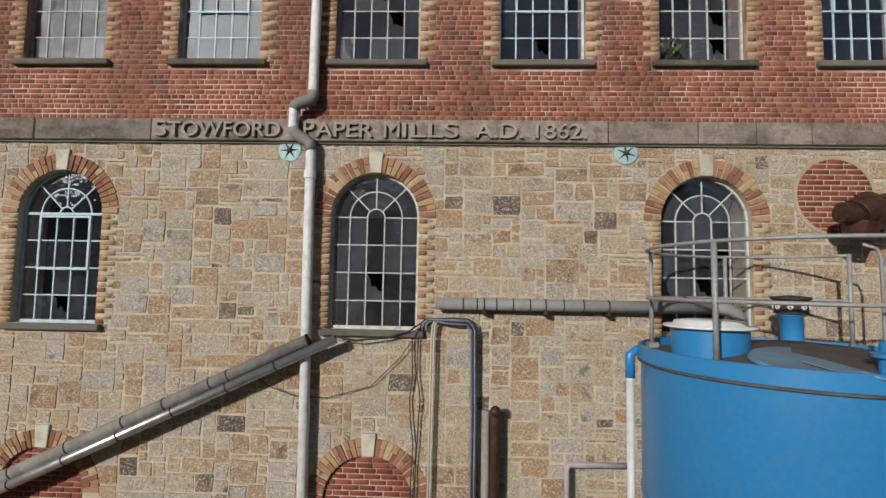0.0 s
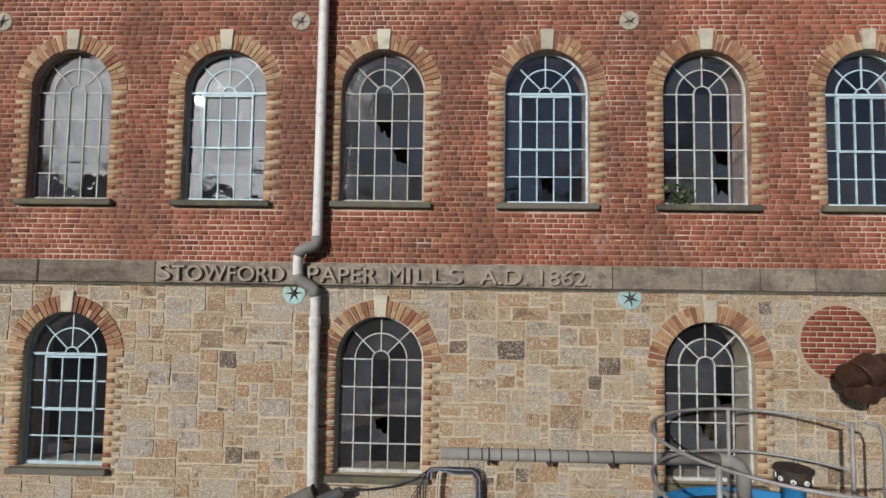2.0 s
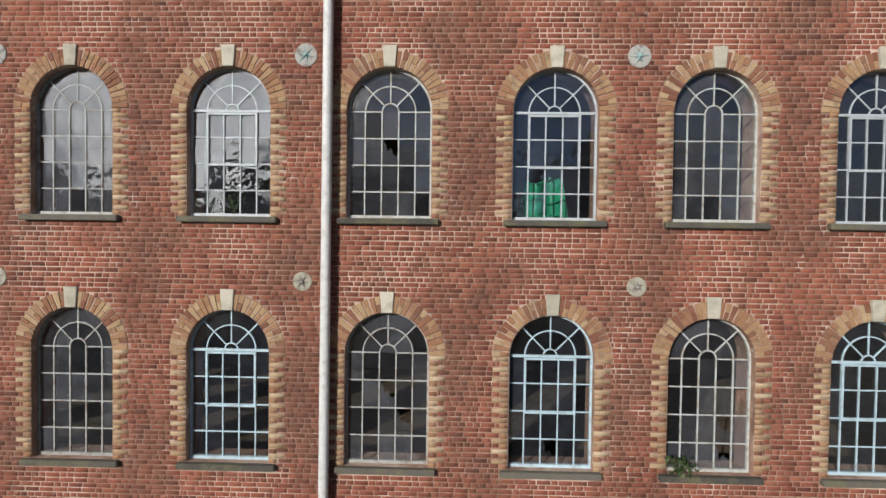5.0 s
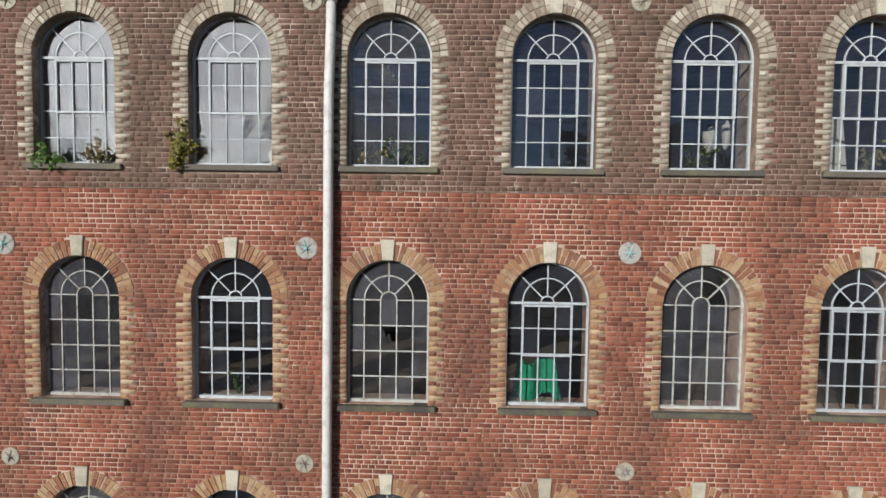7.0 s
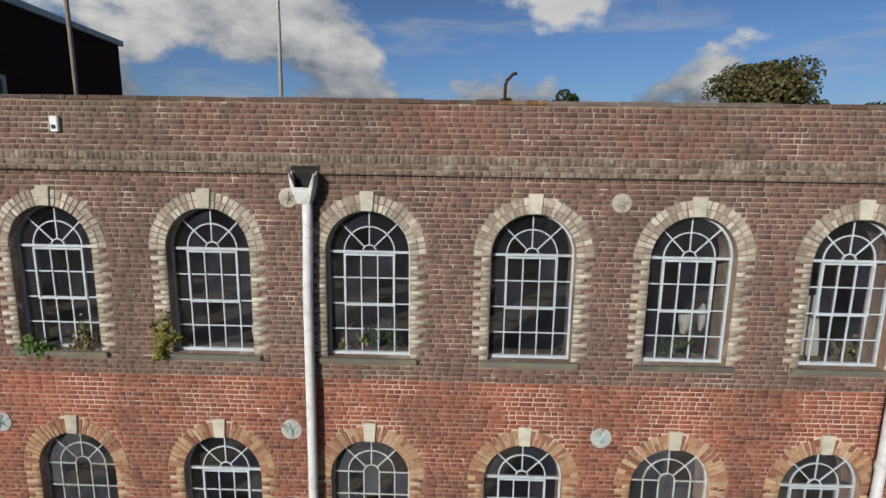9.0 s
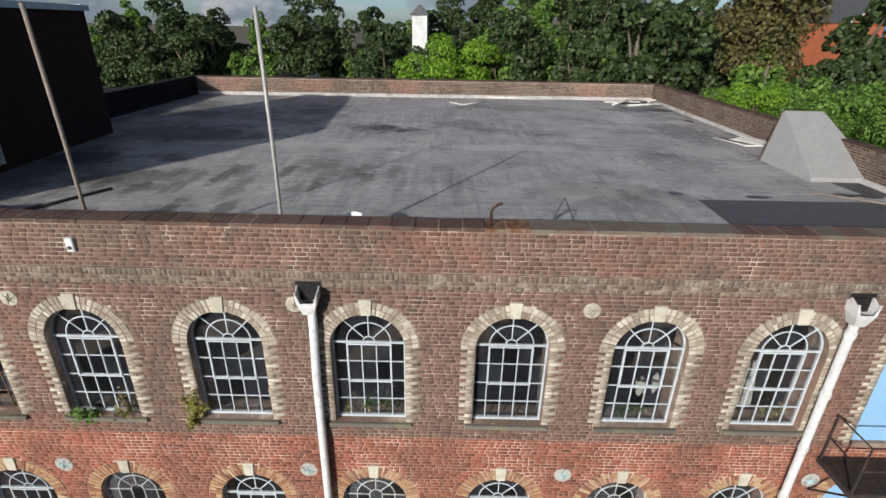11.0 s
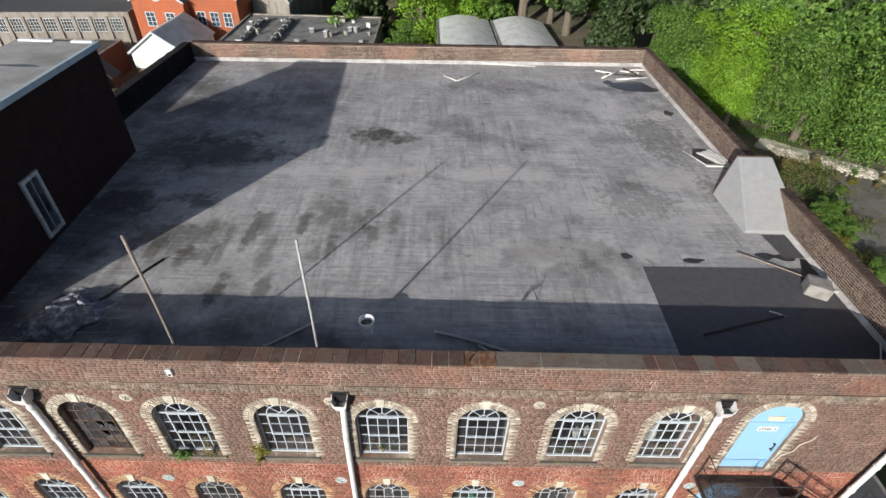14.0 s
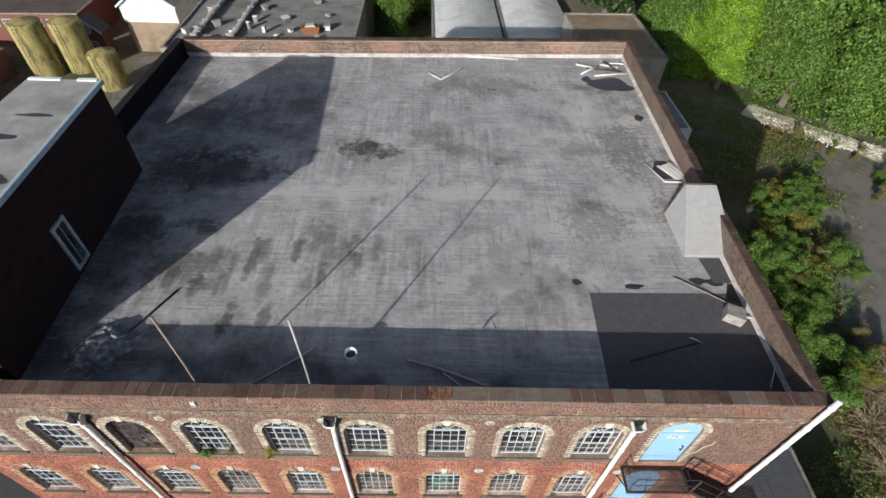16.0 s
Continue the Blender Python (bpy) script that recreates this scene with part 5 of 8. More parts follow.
for nm, p, q, tin, wall in (("right", (11.40, 0.36), (11.9, 22.55), 0.28, "east"), ("far", (-13.25, 21.35), (11.9, 22.55), 0.36, "north"), ("left", (-13.25, 0.5), (-13.25, 21.35), 0.38, "west")):
    d = Vector((q[0] - p[0], q[1] - p[1]))
    ln = d.length
    d.normalize()
    out = Vector((d.y, -d.x)) if nm == "right" else Vector((-d.y, d.x))
    s = 0.0
    while s < ln:
        wd = rnd.uniform(0.26, 0.42) if nm == "right" else rnd.uniform(0.24, 0.5)
        e_ = min(s + wd, ln + 0.3)
        a, b = Vector(p) + d * (s + 0.006) - out * 0.004, Vector(p) + d * (e_ - 0.006) - out * 0.004
        c_, d_ = b + out * (tin + 0.02), a + out * (tin + 0.02)
        bm = bmesh.new()
        zt = TOP_Z + 0.07 + rnd.uniform(-0.01, 0.01)
        lo = [bm.verts.new((v.x, v.y, TOP_Z)) for v in (a, b, c_, d_)]
        hi = [bm.verts.new((v.x, v.y, zt)) for v in (a, b, c_, d_)]
        bm.faces.new(hi)
        bm.faces.new(lo[::-1])
        for i in range(4):
            bm.faces.new((lo[i], lo[(i + 1) % 4], hi[(i + 1) % 4], hi[i]))
        bevelled(bm, 0.01)
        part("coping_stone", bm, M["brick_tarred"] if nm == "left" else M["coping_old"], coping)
        s += wd


# ---- wall anchors ----
M["anchor_teal"] = paint("anchor_teal", (0.40, 0.58, 0.58), (0.2, 0.3, 0.3), 0.6)
M["anchor_white"] = paint("anchor_white", (0.42, 0.41, 0.38), (0.16, 0.13, 0.11), 0.8, amt=0.8)
M["anchor_buff"] = paint("anchor_buff", (0.45, 0.42, 0.34), (0.2, 0.17, 0.13), 0.8, amt=0.7)


def build_anchor(plate, star, r, label):
    e = thing("wall_anchor")
    bm = bmesh.new()
    lathe(bm, [(0.001, 0.012), (r * 0.9, 0.012), (r, 0.006), (r, -0.02)], 28)
    bmesh.ops.rotate(bm, verts=bm.verts, cent=(0, 0, 0), matrix=Matrix.Rotation(radians(90), 3, "X"))
    part("plate", bm, plate, e)
    bm = bmesh.new()
    for k in range(6):
        a = radians(60 * k + 17)
        t = (math.cos(a) * r * 0.82, -0.018, math.sin(a) * r * 0.82)
        l_ = (math.cos(a + 0.5236) * r * 0.2, -0.02, math.sin(a + 0.5236) * r * 0.2)
        rr = (math.cos(a - 0.5236) * r * 0.2, -0.02, math.sin(a - 0.5236) * r * 0.2)
        v = [bm.verts.new(p) for p in (t, l_, rr, (0, -0.045, 0), (t[0], -0.008, t[2]), (l_[0], -0.008, l_[2]), (rr[0], -0.008, rr[2]))]
        for f in ((0, 1, 3), (0, 3, 2), (0, 4, 5, 1), (0, 2, 6, 4)):
            bm.faces.new([v[i] for i in f])
    bmesh.ops.remove_doubles(bm, verts=bm.verts, dist=0.002)
    part("star", bm, star, e, "dark six-pointed iron star")
    bm = bmesh.new()
    lathe(bm, [(0.001, 0.06), (0.022, 0.055), (0.026, 0.03), (0.026, 0.0)], 8)
    bmesh.ops.rotate(bm, verts=bm.verts, cent=(0, 0, 0), matrix=Matrix.Rotation(radians(90), 3, "X"))
    part("bolt", bm, star, e)
    return tagged(e, label, "wall anchor", "iron wall anchors on the front")


for xs_, z_, pm, sm, r_, lab in (((-6.9, -2.18, 2.63), 7.02, M["anchor_teal"], M["dusty_iron"], 0.165, "round pale teal wall anchor with dark star"),
                                 ((-6.78, -2.2, 2.65, 7.3), 11.07, M["anchor_buff"], M["anchor_white"], 0.14, "round corroded wall anchor crusted with lime"),
                                 ((-6.79, -2.17, 2.62, 7.3), 14.36, M["anchor_white"], M["anchor_teal"], 0.165, "round whitish wall anchor with worn star"),
                                 ((-6.62, -2.08, 2.66), 17.97, M["anchor_buff"], M["anchor_buff"], 0.14, "round buff wall anchor with raised star")):
    first = None
    for x in xs_:
        y = -0.004 if z_ < 15 else -0.03
        if first is None:
            first = build_anchor(pm, sm, r_, lab)
            first.matrix_world = pose(x, y, z_)
        else:
            copy_thing(first, pose(x, y, z_, 0, random.uniform(0, 60), 0))


# ---- rainwater pipes ----
M["outlet_shade"] = paint("outlet_shade", (0.012, 0.011, 0.011), (0.03, 0.025, 0.02), 0.8)
def downpipe(x, top, path, label, hopper=True):
    e = thing("downpipe", (x, -0.14, top))
    bm = bmesh.new()
    tube(bm, [(px, py, pz - top) for px, py, pz in path], 0.072, 14)
    part("pipe", bm, M["pipe_white"], e, smooth=True)
    if hopper:
        bm = bmesh.new()
        # tapered cup, two jagged cheeks and a back plate; the upper front is broken away
        lo = [bm.verts.new(p) for p in ((-0.085, -0.09, -0.18), (0.085, -0.09, -0.18), (0.085, 0.08, -0.18), (-0.085, 0.08, -0.18))]
        hi = [bm.verts.new(p) for p in ((-0.135, -0.14, -0.02), (0.135, -0.14, -0.02), (0.135, 0.11, -0.02), (-0.135, 0.11, -0.02))]
        up = [bm.verts.new(p) for p in ((-0.14, -0.145, 0.05), (0.14, -0.145, 0.05), (0.14, 0.11, 0.05), (-0.14, 0.11, 0.05))]
        for p_, q_ in ((lo, hi), (hi, up)):
            for i in range(4):
                bm.faces.new((p_[i], p_[(i + 1) % 4], q_[(i + 1) % 4], q_[i]))
        bm.faces.new(lo[::-1])
        part("hopper", bm, M["pipe_white"], e, "tapered white rainwater hopper")
        for s_ in (-1, 1):
            bm = bmesh.new()
            k_ = [(-0.145, 0.0), (0.11, 0.0), (0.11, 0.25), (0.0, 0.235), (-0.09, 0.18), (-0.15, 0.21)]
            va, vb = [bm.verts.new((s_ * (0.142 + 0.09 * z), y, z + 0.03)) for y, z in k_], [bm.verts.new((s_ * (0.156 + 0.09 * z), y, z + 0.03)) for y, z in k_]
            bm.faces.new(va)
            bm.faces.new(vb[::-1])
            for i in range(6):
                bm.faces.new((va[i], vb[i], vb[(i + 1) % 6], va[(i + 1) % 6]))
            part("cheek", bm, M["pipe_white"], e, "broken white hopper cheek")
            bm = bmesh.new()
            prism(bm, [(s_ * 0.15, 0.05), (s_ * 0.165, 0.22), (s_ * 0.135, 0.15), (s_ * 0.10, 0.05)], -0.152, -0.14)
            part("front_shard", bm, M["pipe_white"], e, "jagged remnant of the hopper front")
        # no hole is cut: black boxes proud of the wall paint its dark inside
        bm = bmesh.new()
        box(bm, -0.135, 0.135, 0.02, 0.135, 0.03, 0.27)
        box(bm, -0.20, 0.20, 0.035, 0.135, 0.275, 0.345)
        part("outlet", bm, M["outlet_shade"], e, "black box painted as the dark of the outlet hole")
    for (x0, y0, z0), (x1, y1, z1) in zip(path, path[1:]):
        if abs(x1 - x0) < 0.02 and abs(y1 - y0) < 0.02 and z0 - z1 > 1.2:
            z = z0 - 0.35
            while z > z1 + 0.3:
                bm = bmesh.new()
                lathe(bm, [(0.072, z - top - 0.06), (0.086, z - top - 0.055), (0.086, z - top + 0.05), (0.072, z - top + 0.06)], 14, x0, y0)
                part("collar", bm, M["pipe_white"], e, smooth=False)
                z -= 1.2
    return tagged(e, label, "downpipe", "white rainwater pipes on the front")


def down_main():
    pts = [(0.03, 0, 18.06), (0.03, 0, 17.6), (0, 0, 16.6), (-0.02, 0, 7.84), (-0.02, 0, 7.76), (-0.04, -0.02, 7.705), (-0.09, -0.04, 7.68), (-0.18, -0.06, 7.655), (-0.24, -0.06, 7.62), (-0.265, -0.06, 7.55), (-0.265, -0.06, 7.3),
           (-0.25, -0.05, 7.235), (-0.2, -0.04, 7.19), (-0.08, 0.0, 7.12), (-0.04, 0.0, 7.08), (-0.02, 0, 6.98), (-0.01, 0, 5.5), (0.07, 0, 0.1)]
    return pts


downpipe(-1.81, 18.08, down_main(), "white rainwater pipe stepping round the stone band")
for x in (-8.75, 6.78):
    downpipe(x, 18.08, [(0, 0, 18.06), (0, 0, 0.1)], "white rainwater pipe with open hopper on the wall")
downpipe(11.5, 19.45, [(0, -0.05, 19.82), (0, -0.05, 0.1)], "white rainwater pipe at the corner of the mill", hopper=False)
for joint in ([(-0.02, 0, 7.84), (-0.02, 0, 7.76), (-0.04, -0.02, 7.705), (-0.09, -0.04, 7.68), (-0.18, -0.06, 7.655), (-0.24, -0.06, 7.62), (-0.265, -0.06, 7.55)],
              [(-0.265, -0.06, 7.3), (-0.25, -0.05, 7.235), (-0.2, -0.04, 7.19), (-0.08, 0.0, 7.12), (-0.04, 0.0, 7.08), (-0.02, 0, 6.98)]):
    bm = bmesh.new()
    tube(bm, [(x, y, z - 18.08) for x, y, z in joint], 0.083, 14)
    part("elbow", bm, M["pipe_grey"], bpy.data.objects["downpipe"], "dull grey elbow joint", smooth=True)


# ---- doors, platform and stair on the front ----
M["door_blue"] = paint("door_blue", (0.24, 0.44, 0.67), (0.34, 0.42, 0.48), 0.5, amt=0.35)
M["sign_white"] = paint("sign_white", (0.78, 0.78, 0.76), (0.5, 0.5, 0.48), 0.5, amt=0.2)
M["sign_cream"] = paint("sign_cream", (0.66, 0.6, 0.4), (0.4, 0.36, 0.25), 0.6)
M["ink"] = paint("ink", (0.03, 0.03, 0.035), (0.05, 0.05, 0.05), 0.6, amt=0.2)
M["iron"] = paint("iron", (0.035, 0.03, 0.03), (0.10, 0.05, 0.03), 0.7, amt=0.5)


def build_door(nm, cx, foot, rise, sign):
    e = thing(nm, (cx, 0.05, foot))
    bm = bmesh.new()
    prism(bm, [(-0.6, 0.0)] + [(0.6, 0.0)] + arc(0, rise, 0.6, 0, 180, 24), 0.0, 0.05)
    part("leaf", bm, M["door_blue"], e)
    bm = bmesh.new()
    prism(bm, [(-0.6, 1.98), (0.6, 1.98), (0.6, 2.03), (-0.6, 2.03)], -0.015, 0.0)
    for s in (-0.6, 0.55):
        prism(bm, [(s, 0.0), (s + 0.05, 0.0), (s + 0.05, 1.98), (s, 1.98)], -0.015, 0.0)
    part("door_frame", bm, M["door_blue"], e)
    bm = bmesh.new()
    tube(bm, [(0.44, -0.05, 0.85), (0.44, -0.05, 1.15)], 0.014, 8)
    box(bm, 0.42, 0.46, -0.05, 0.0, 0.87, 0.9)
    box(bm, 0.42, 0.46, -0.05, 0.0, 1.1, 1.13)
    part("door_handle", bm, M["iron"], e, "dark bar handle")
    if sign:
        bm = bmesh.new()
        box(bm, -0.24, 0.24, -0.012, -0.002, 1.66, 1.84)
        part("sign", bm, M["sign_white"], e, "white sign with black capitals")
        raised_text("LEVEL 5", -0.2, 0.2, 1.705, 1.795, -0.0125, 0.003, M["ink"], e, "sign_text", 0.004)
        bm = bmesh.new()
        box(bm, -0.17, 0.21, -0.03, 0.0, 2.1, 2.27)
        bevelled(bm, 0.01)
        part("vent_cover", bm, M["sign_cream"], e, "cream vent cover")
    return tagged(e, "sky blue arched fire door%s" % (" with a white level sign" if sign else " under the iron platform"), "door", kind="structure")


build_door("door_1", 8.3, 15.33, 2.15, True)
build_door("door_2", 8.3, 11.75, 2.15, False)


def escape():
    e = thing("fire_escape", (0, 0, 0))
    tagged(e, "black iron fire escape with grating platforms bolted to the wall", "fire escape")

    def platform(x0, x1, y0, y1, z):
        bm = bmesh.new()
        for a, b, c, d in ((x0, x1, y0, y0 + 0.05), (x0, x1, y1 - 0.05, y1), (x0, x0 + 0.05, y0 + 0.05, y1 - 0.05), (x1 - 0.05, x1, y0 + 0.05, y1 - 0.05)):
            box(bm, a, b, c, d, z - 0.1, z)
        part("platform_frame", bm, M["iron"], e)
        slat = None
        x = x0 + 0.07
        while x < x1 - 0.07:
            if slat is None:
                b = bmesh.new()
                box(b, -0.006, 0.006, y0 + 0.05, y1 - 0.05, -0.03, 0.0)
                slat = part("slat", b, M["iron"], e)
                slat.location = (x, 0, z)
            else:
                share("slat", slat.data, e, pose(x, 0, z))
            x += 0.034
        for x in (x0 + 0.1, x1 - 0.1):
            bm = bmesh.new()
            tube(bm, [(x, y0 + 0.05, z - 0.1), (x, 0.0, z - 0.85)], 0.022, 6)
            part("brace", bm, M["iron"], e)

    def post(x, y, z, h=1.0):
        bm = bmesh.new()
        tube(bm, [(x, y, z - 0.1), (x, y, z + h)], 0.018, 6)
        part("post", bm, M["iron"], e)

    def rail(pts):
        bm = bmesh.new()
        tube(bm, pts, 0.016, 6)
        part("rail", bm, M["iron"], e)

    for x0, x1, z in ((7.22, 9.25, 14.98), (7.22, 9.25, 11.4)):
        y0, y1 = -0.85, -0.02
        platform(x0, x1, y0, y1, z)
        for x, y in ((x0 + 0.03, y0 + 0.03), (x0 + 0.03, y1 - 0.05), ((x0 + x1) / 2, y0 + 0.03), (x1 - 0.03, y0 + 0.03)):
            post(x, y, z)
        for h in (0.5, 1.0):
            rail([(x0 + 0.03, y1, z + h), (x0 + 0.03, y0 + 0.03, z + h), (x1 - 0.03, y0 + 0.03, z + h)])
    # flight down to the right
    a, b = Vector((9.25, 0, 14.95)), Vector((11.25, 0, 13.35))
    for y in (-0.82, -0.08):
        bm = bmesh.new()
        prism(bm, [(a.x, a.z - 0.12), (b.x, b.z - 0.12), (b.x, b.z + 0.06), (a.x, a.z + 0.06)], y, y + 0.012)
        part("stringer", bm, M["iron"], e)
        for h in (0.5, 0.95):
            rail([(a.x, y, a.z + h), (b.x, y, b.z + h)])
        for k in (0.0, 0.5, 1.0):
            p = a.lerp(b, k)
            post(p.x + 0.01, y, p.z, 0.95)
    n = 9
    for i in range(n):
        p = a.lerp(b, (i + 0.5) / n)
        bm = bmesh.new()
        box(bm, p.x - 0.11, p.x + 0.11, -0.80, -0.08, p.z - 0.015, p.z + 0.01)
        part("tread", bm, M["iron"], e)
    platform(11.25, 12.35, -0.85, -0.02, 13.33)
    for x, y in ((11.3, -0.82), (12.3, -0.82), (12.3, -0.06)):
        post(x, y, 13.33)
    for h in (0.5, 1.0):
        rail([(11.3, -0.82, 13.33 + h), (12.3, -0.82, 13.33 + h), (12.3, -0.06, 13.33 + h)])
    return e


escape()

# ---- blue storage tank ----
M["tank_blue"] = paint("tank_blue", (0.030, 0.225, 0.50), (0.05, 0.2, 0.38), 0.33, amt=0.35)
M["tank_blue"].node_tree.nodes["Principled BSDF"].inputs["Specular IOR Level"].default_value = 0.5
M["tank_worn"] = mat("tank_worn", [(0.2, (0.10, 0.2, 0.3)), (0.8, (0.2, 0.32, 0.42))], 0.55, grain=8, stain=2.0, stain_col=(0.16, 0.15, 0.15), stain_amt=0.6)
M["tank_top"] = mat("tank_top", [(0.2, (0.05, 0.045, 0.045)), (0.8, (0.11, 0.10, 0.095))], 0.7, grain=6, stain=1.5, stain_col=(0.13, 0.11, 0.10), stain_amt=0.6)
M["galv"] = mat("galv", [(0.2, (0.26, 0.26, 0.26)), (0.8, (0.40, 0.40, 0.40))], 0.6, metal=0.3, grain=30, stain=5, stain_col=(0.25, 0.2, 0.16), stain_amt=0.5, bump=0.1)
M["lid_white"] = paint("lid_white", (0.72, 0.73, 0.72), (0.45, 0.45, 0.43), 0.5, amt=0.3)
TX, TY, TR, TZ = 3.82, -1.62, 1.52, 4.48


def tank():
    e = thing("storage_tank", (TX, TY, 0))
    tagged(e, "large blue steel tank with railed top standing before the wall", "storage tank")
    bm = bmesh.new()
    lathe(bm, [(0.01, 0.02), (TR - 0.02, 0.02), (TR - 0.02, 4.32)], 96)
    part("shell", bm, M["tank_blue"], e, smooth=True)
    for z in (1.5, 2.9):
        bm = bmesh.new()
        lathe(bm, [(TR - 0.02, z - 0.012), (TR - 0.006, z - 0.008), (TR - 0.006, z + 0.008), (TR - 0.02, z + 0.012)], 96)
        part("weld_seam", bm, M["tank_blue"], e, smooth=True)
    bm = bmesh.new()
    lathe(bm, [(TR - 0.03, 4.295), (TR + 0.010, 4.30), (TR + 0.018, 4.312), (TR - 0.02, 4.33)], 96)
    part("seam", bm, M["tank_top"], e, "dark joint under the rim", smooth=True)
    bm = bmesh.new()
    lathe(bm, [(TR - 0.01, 4.322), (TR + 0.012, 4.33), (TR + 0.012, TZ), (TR - 0.008, TZ + 0.006), (TR - 0.03, TZ), (TR - 0.03, 4.3)], 96)
    part("rim", bm, M["tank_blue"], e, smooth=False)
    bm = bmesh.new()
    lathe(bm, [(TR - 0.03, 4.38), (1.1, 4.45), (0.65, 4.53), (0.25, 4.57), (0.01, 4.58)], 64)
    part("domed_top", bm, M["tank_top"], e, "dark dirty domed top", smooth=True)
    # round hatch with pale lid, set toward the left of the top
    hx, hy = -0.92, -0.10
    bm = bmesh.new()
    lathe(bm, [(0.37, 4.36), (0.37, 4.72)], 40, hx, hy)
    part("hatch_neck", bm, M["tank_blue"], e, smooth=True)
    bm = bmesh.new()
    lathe(bm, [(0.36, 4.71), (0.44, 4.715), (0.445, 4.735), (0.42, 4.745), (0.35, 4.745), (0.335, 4.785), (0.2, 4.80), (0.01, 4.805)], 40, hx, hy)
    part("hatch_lid", bm, M["lid_white"], e, "pale grey hatch lid", smooth=True)
    # vent
    bm = bmesh.new()
    lathe(bm, [(0.12, 4.5), (0.12, 4.80), (0.15, 4.81), (0.15, 4.84)], 24, 0.45, 0.72)
    vent = part("vent", bm, M["tank_blue"], e, smooth=True)
    bm = bmesh.new()
    lathe(bm, [(0.01, 4.84), (0.18, 4.84), (0.18, 5.0), (0.21, 5.01), (0.21, 5.04), (0.01, 5.06)], 24, 0.45, 0.72)
    part("vent_cap", bm, M["iron"], vent, "dark vent cap", smooth=False)
    for k in range(8):
        bm = bmesh.new()
        lathe(bm, [(0.01, 0.012), (0.03, 0.01), (0.034, -0.01)], 12)
        a = radians(45 * k + 10)
        bmesh.ops.rotate(bm, verts=bm.verts, cent=(0, 0, 0), matrix=(Matrix.Rotation(a + radians(90), 3, "Z") @ Matrix.Rotation(radians(90), 3, "X")))
        bmesh.ops.translate(bm, verts=bm.verts, vec=(0.45 + 0.182 * math.cos(a), 0.72 + 0.182 * math.sin(a), 4.92))
        part("vent_hole", bm, M["lid_white"], vent, "pale vent hole")
    # worn round cover
    bm = bmesh.new()
    lathe(bm, [(0.52, 0.0), (0.5, 0.03), (0.01, 0.04)], 40)
    bmesh.ops.rotate(bm, verts=bm.verts, cent=(0, 0, 0), matrix=Matrix.Rotation(radians(8), 3, "X"))
    bmesh.ops.translate(bm, verts=bm.verts, vec=(-0.35, -0.82, 4.455))
    part("cover_plate", bm, M["tank_worn"], e, "faded round cover plate", smooth=False)
    bm = bmesh.new()
    lathe(bm, [(0.10, 4.36), (0.10, 4.56), (0.15, 4.57), (0.15, 4.60), (0.09, 4.61), (0.09, 4.70), (0.01, 4.71)], 28, 0.05, -1.15)
    part("inlet", bm, M["tank_blue"], e, smooth=False)
    # rails
    RR = 1.42
    posts = (145.0, 213.0, 33.0, 88.0, 275.0, 335.0)
    for a in posts:
        px, py = RR * math.cos(radians(a)), RR * math.sin(radians(a))
        bm = bmesh.new()
        tube(bm, [(px, py, 4.36), (px, py, 5.57)], 0.026, 10)
        p = part("post", bm, M["galv"], e, smooth=True)
        bm = bmesh.new()
        box(bm, px - 0.06, px + 0.06, py - 0.06, py + 0.06, 4.40, 4.46)
        part("foot_plate", bm, M["galv"], p)
    for z in (5.55, 5.0):
        bm = bmesh.new()
        tube(bm, [(RR * math.cos(radians(a)), RR * math.sin(radians(a)), z) for a in np.linspace(33, 335, 60)], 0.019, 8)
        part("rail", bm, M["galv"], e, smooth=True)
    # ladder hoops at the right
    for a in (-25, 20):
        px, py = RR * math.cos(radians(a)), RR * math.sin(radians(a))
        bm = bmesh.new()
        tube(bm, [(px, py, 0.3), (px, py, 5.5), (px - 0.05, py, 5.62), (px - 0.2, py, 5.66)], 0.02, 8)
        part("ladder_stile", bm, M["galv"], e, smooth=True)
    # cable draped over the top, and white feed pipe at the side
    bm = bmesh.new()
    tube(bm, [(-0.55, -0.95, 4.50), (-0.45, -1.2, 4.46), (-0.42, -1.44, 4.49), (-0.3, -1.54, 4.44), (0.1, -1.56, 4.33), (0.5, -1.48, 4.32)], 0.008, 6)
    part("cable", bm, M["tank_worn"], e)
    bm = bmesh.new()
    tube(bm, [(-TR - 0.05, 0.4, 4.12), (-TR - 0.05, 0.4, 0.1)], 0.045, 12)
    part("side_pipe", bm, M["pipe_white"], e, "white side pipe", smooth=True)
    bm = bmesh.new()
    tube(bm, [(-TR - 0.05, 0.4, 4.10), (-TR - 0.05, 0.4, 4.36), (-TR + 0.05, 0.4, 4.42)], 0.055, 12)
    part("side_elbow", bm, M["tank_blue"], e, smooth=True)
    return e


tank()


# ---- pipes and cables on the stone wall ----
M["pipe_steel"] = mat("pipe_steel", [(0.2, (0.42, 0.41, 0.40)), (0.8, (0.6, 0.59, 0.57))], 0.35, metal=0.8, grain=15, stain=3, stain_col=(0.3, 0.27, 0.24), stain_amt=0.5, bump=0.1)
M["pipe_lagged"] = mat("pipe_lagged", [(0.2, (0.2, 0.185, 0.165)), (0.8, (0.33, 0.31, 0.28))], 0.85, grain=15, stain=3, stain_col=(0.14, 0.12, 0.1), stain_amt=0.5)
M["cable_black"] = paint("cable_black", (0.025, 0.025, 0.03), (0.06, 0.06, 0.06), 0.5)
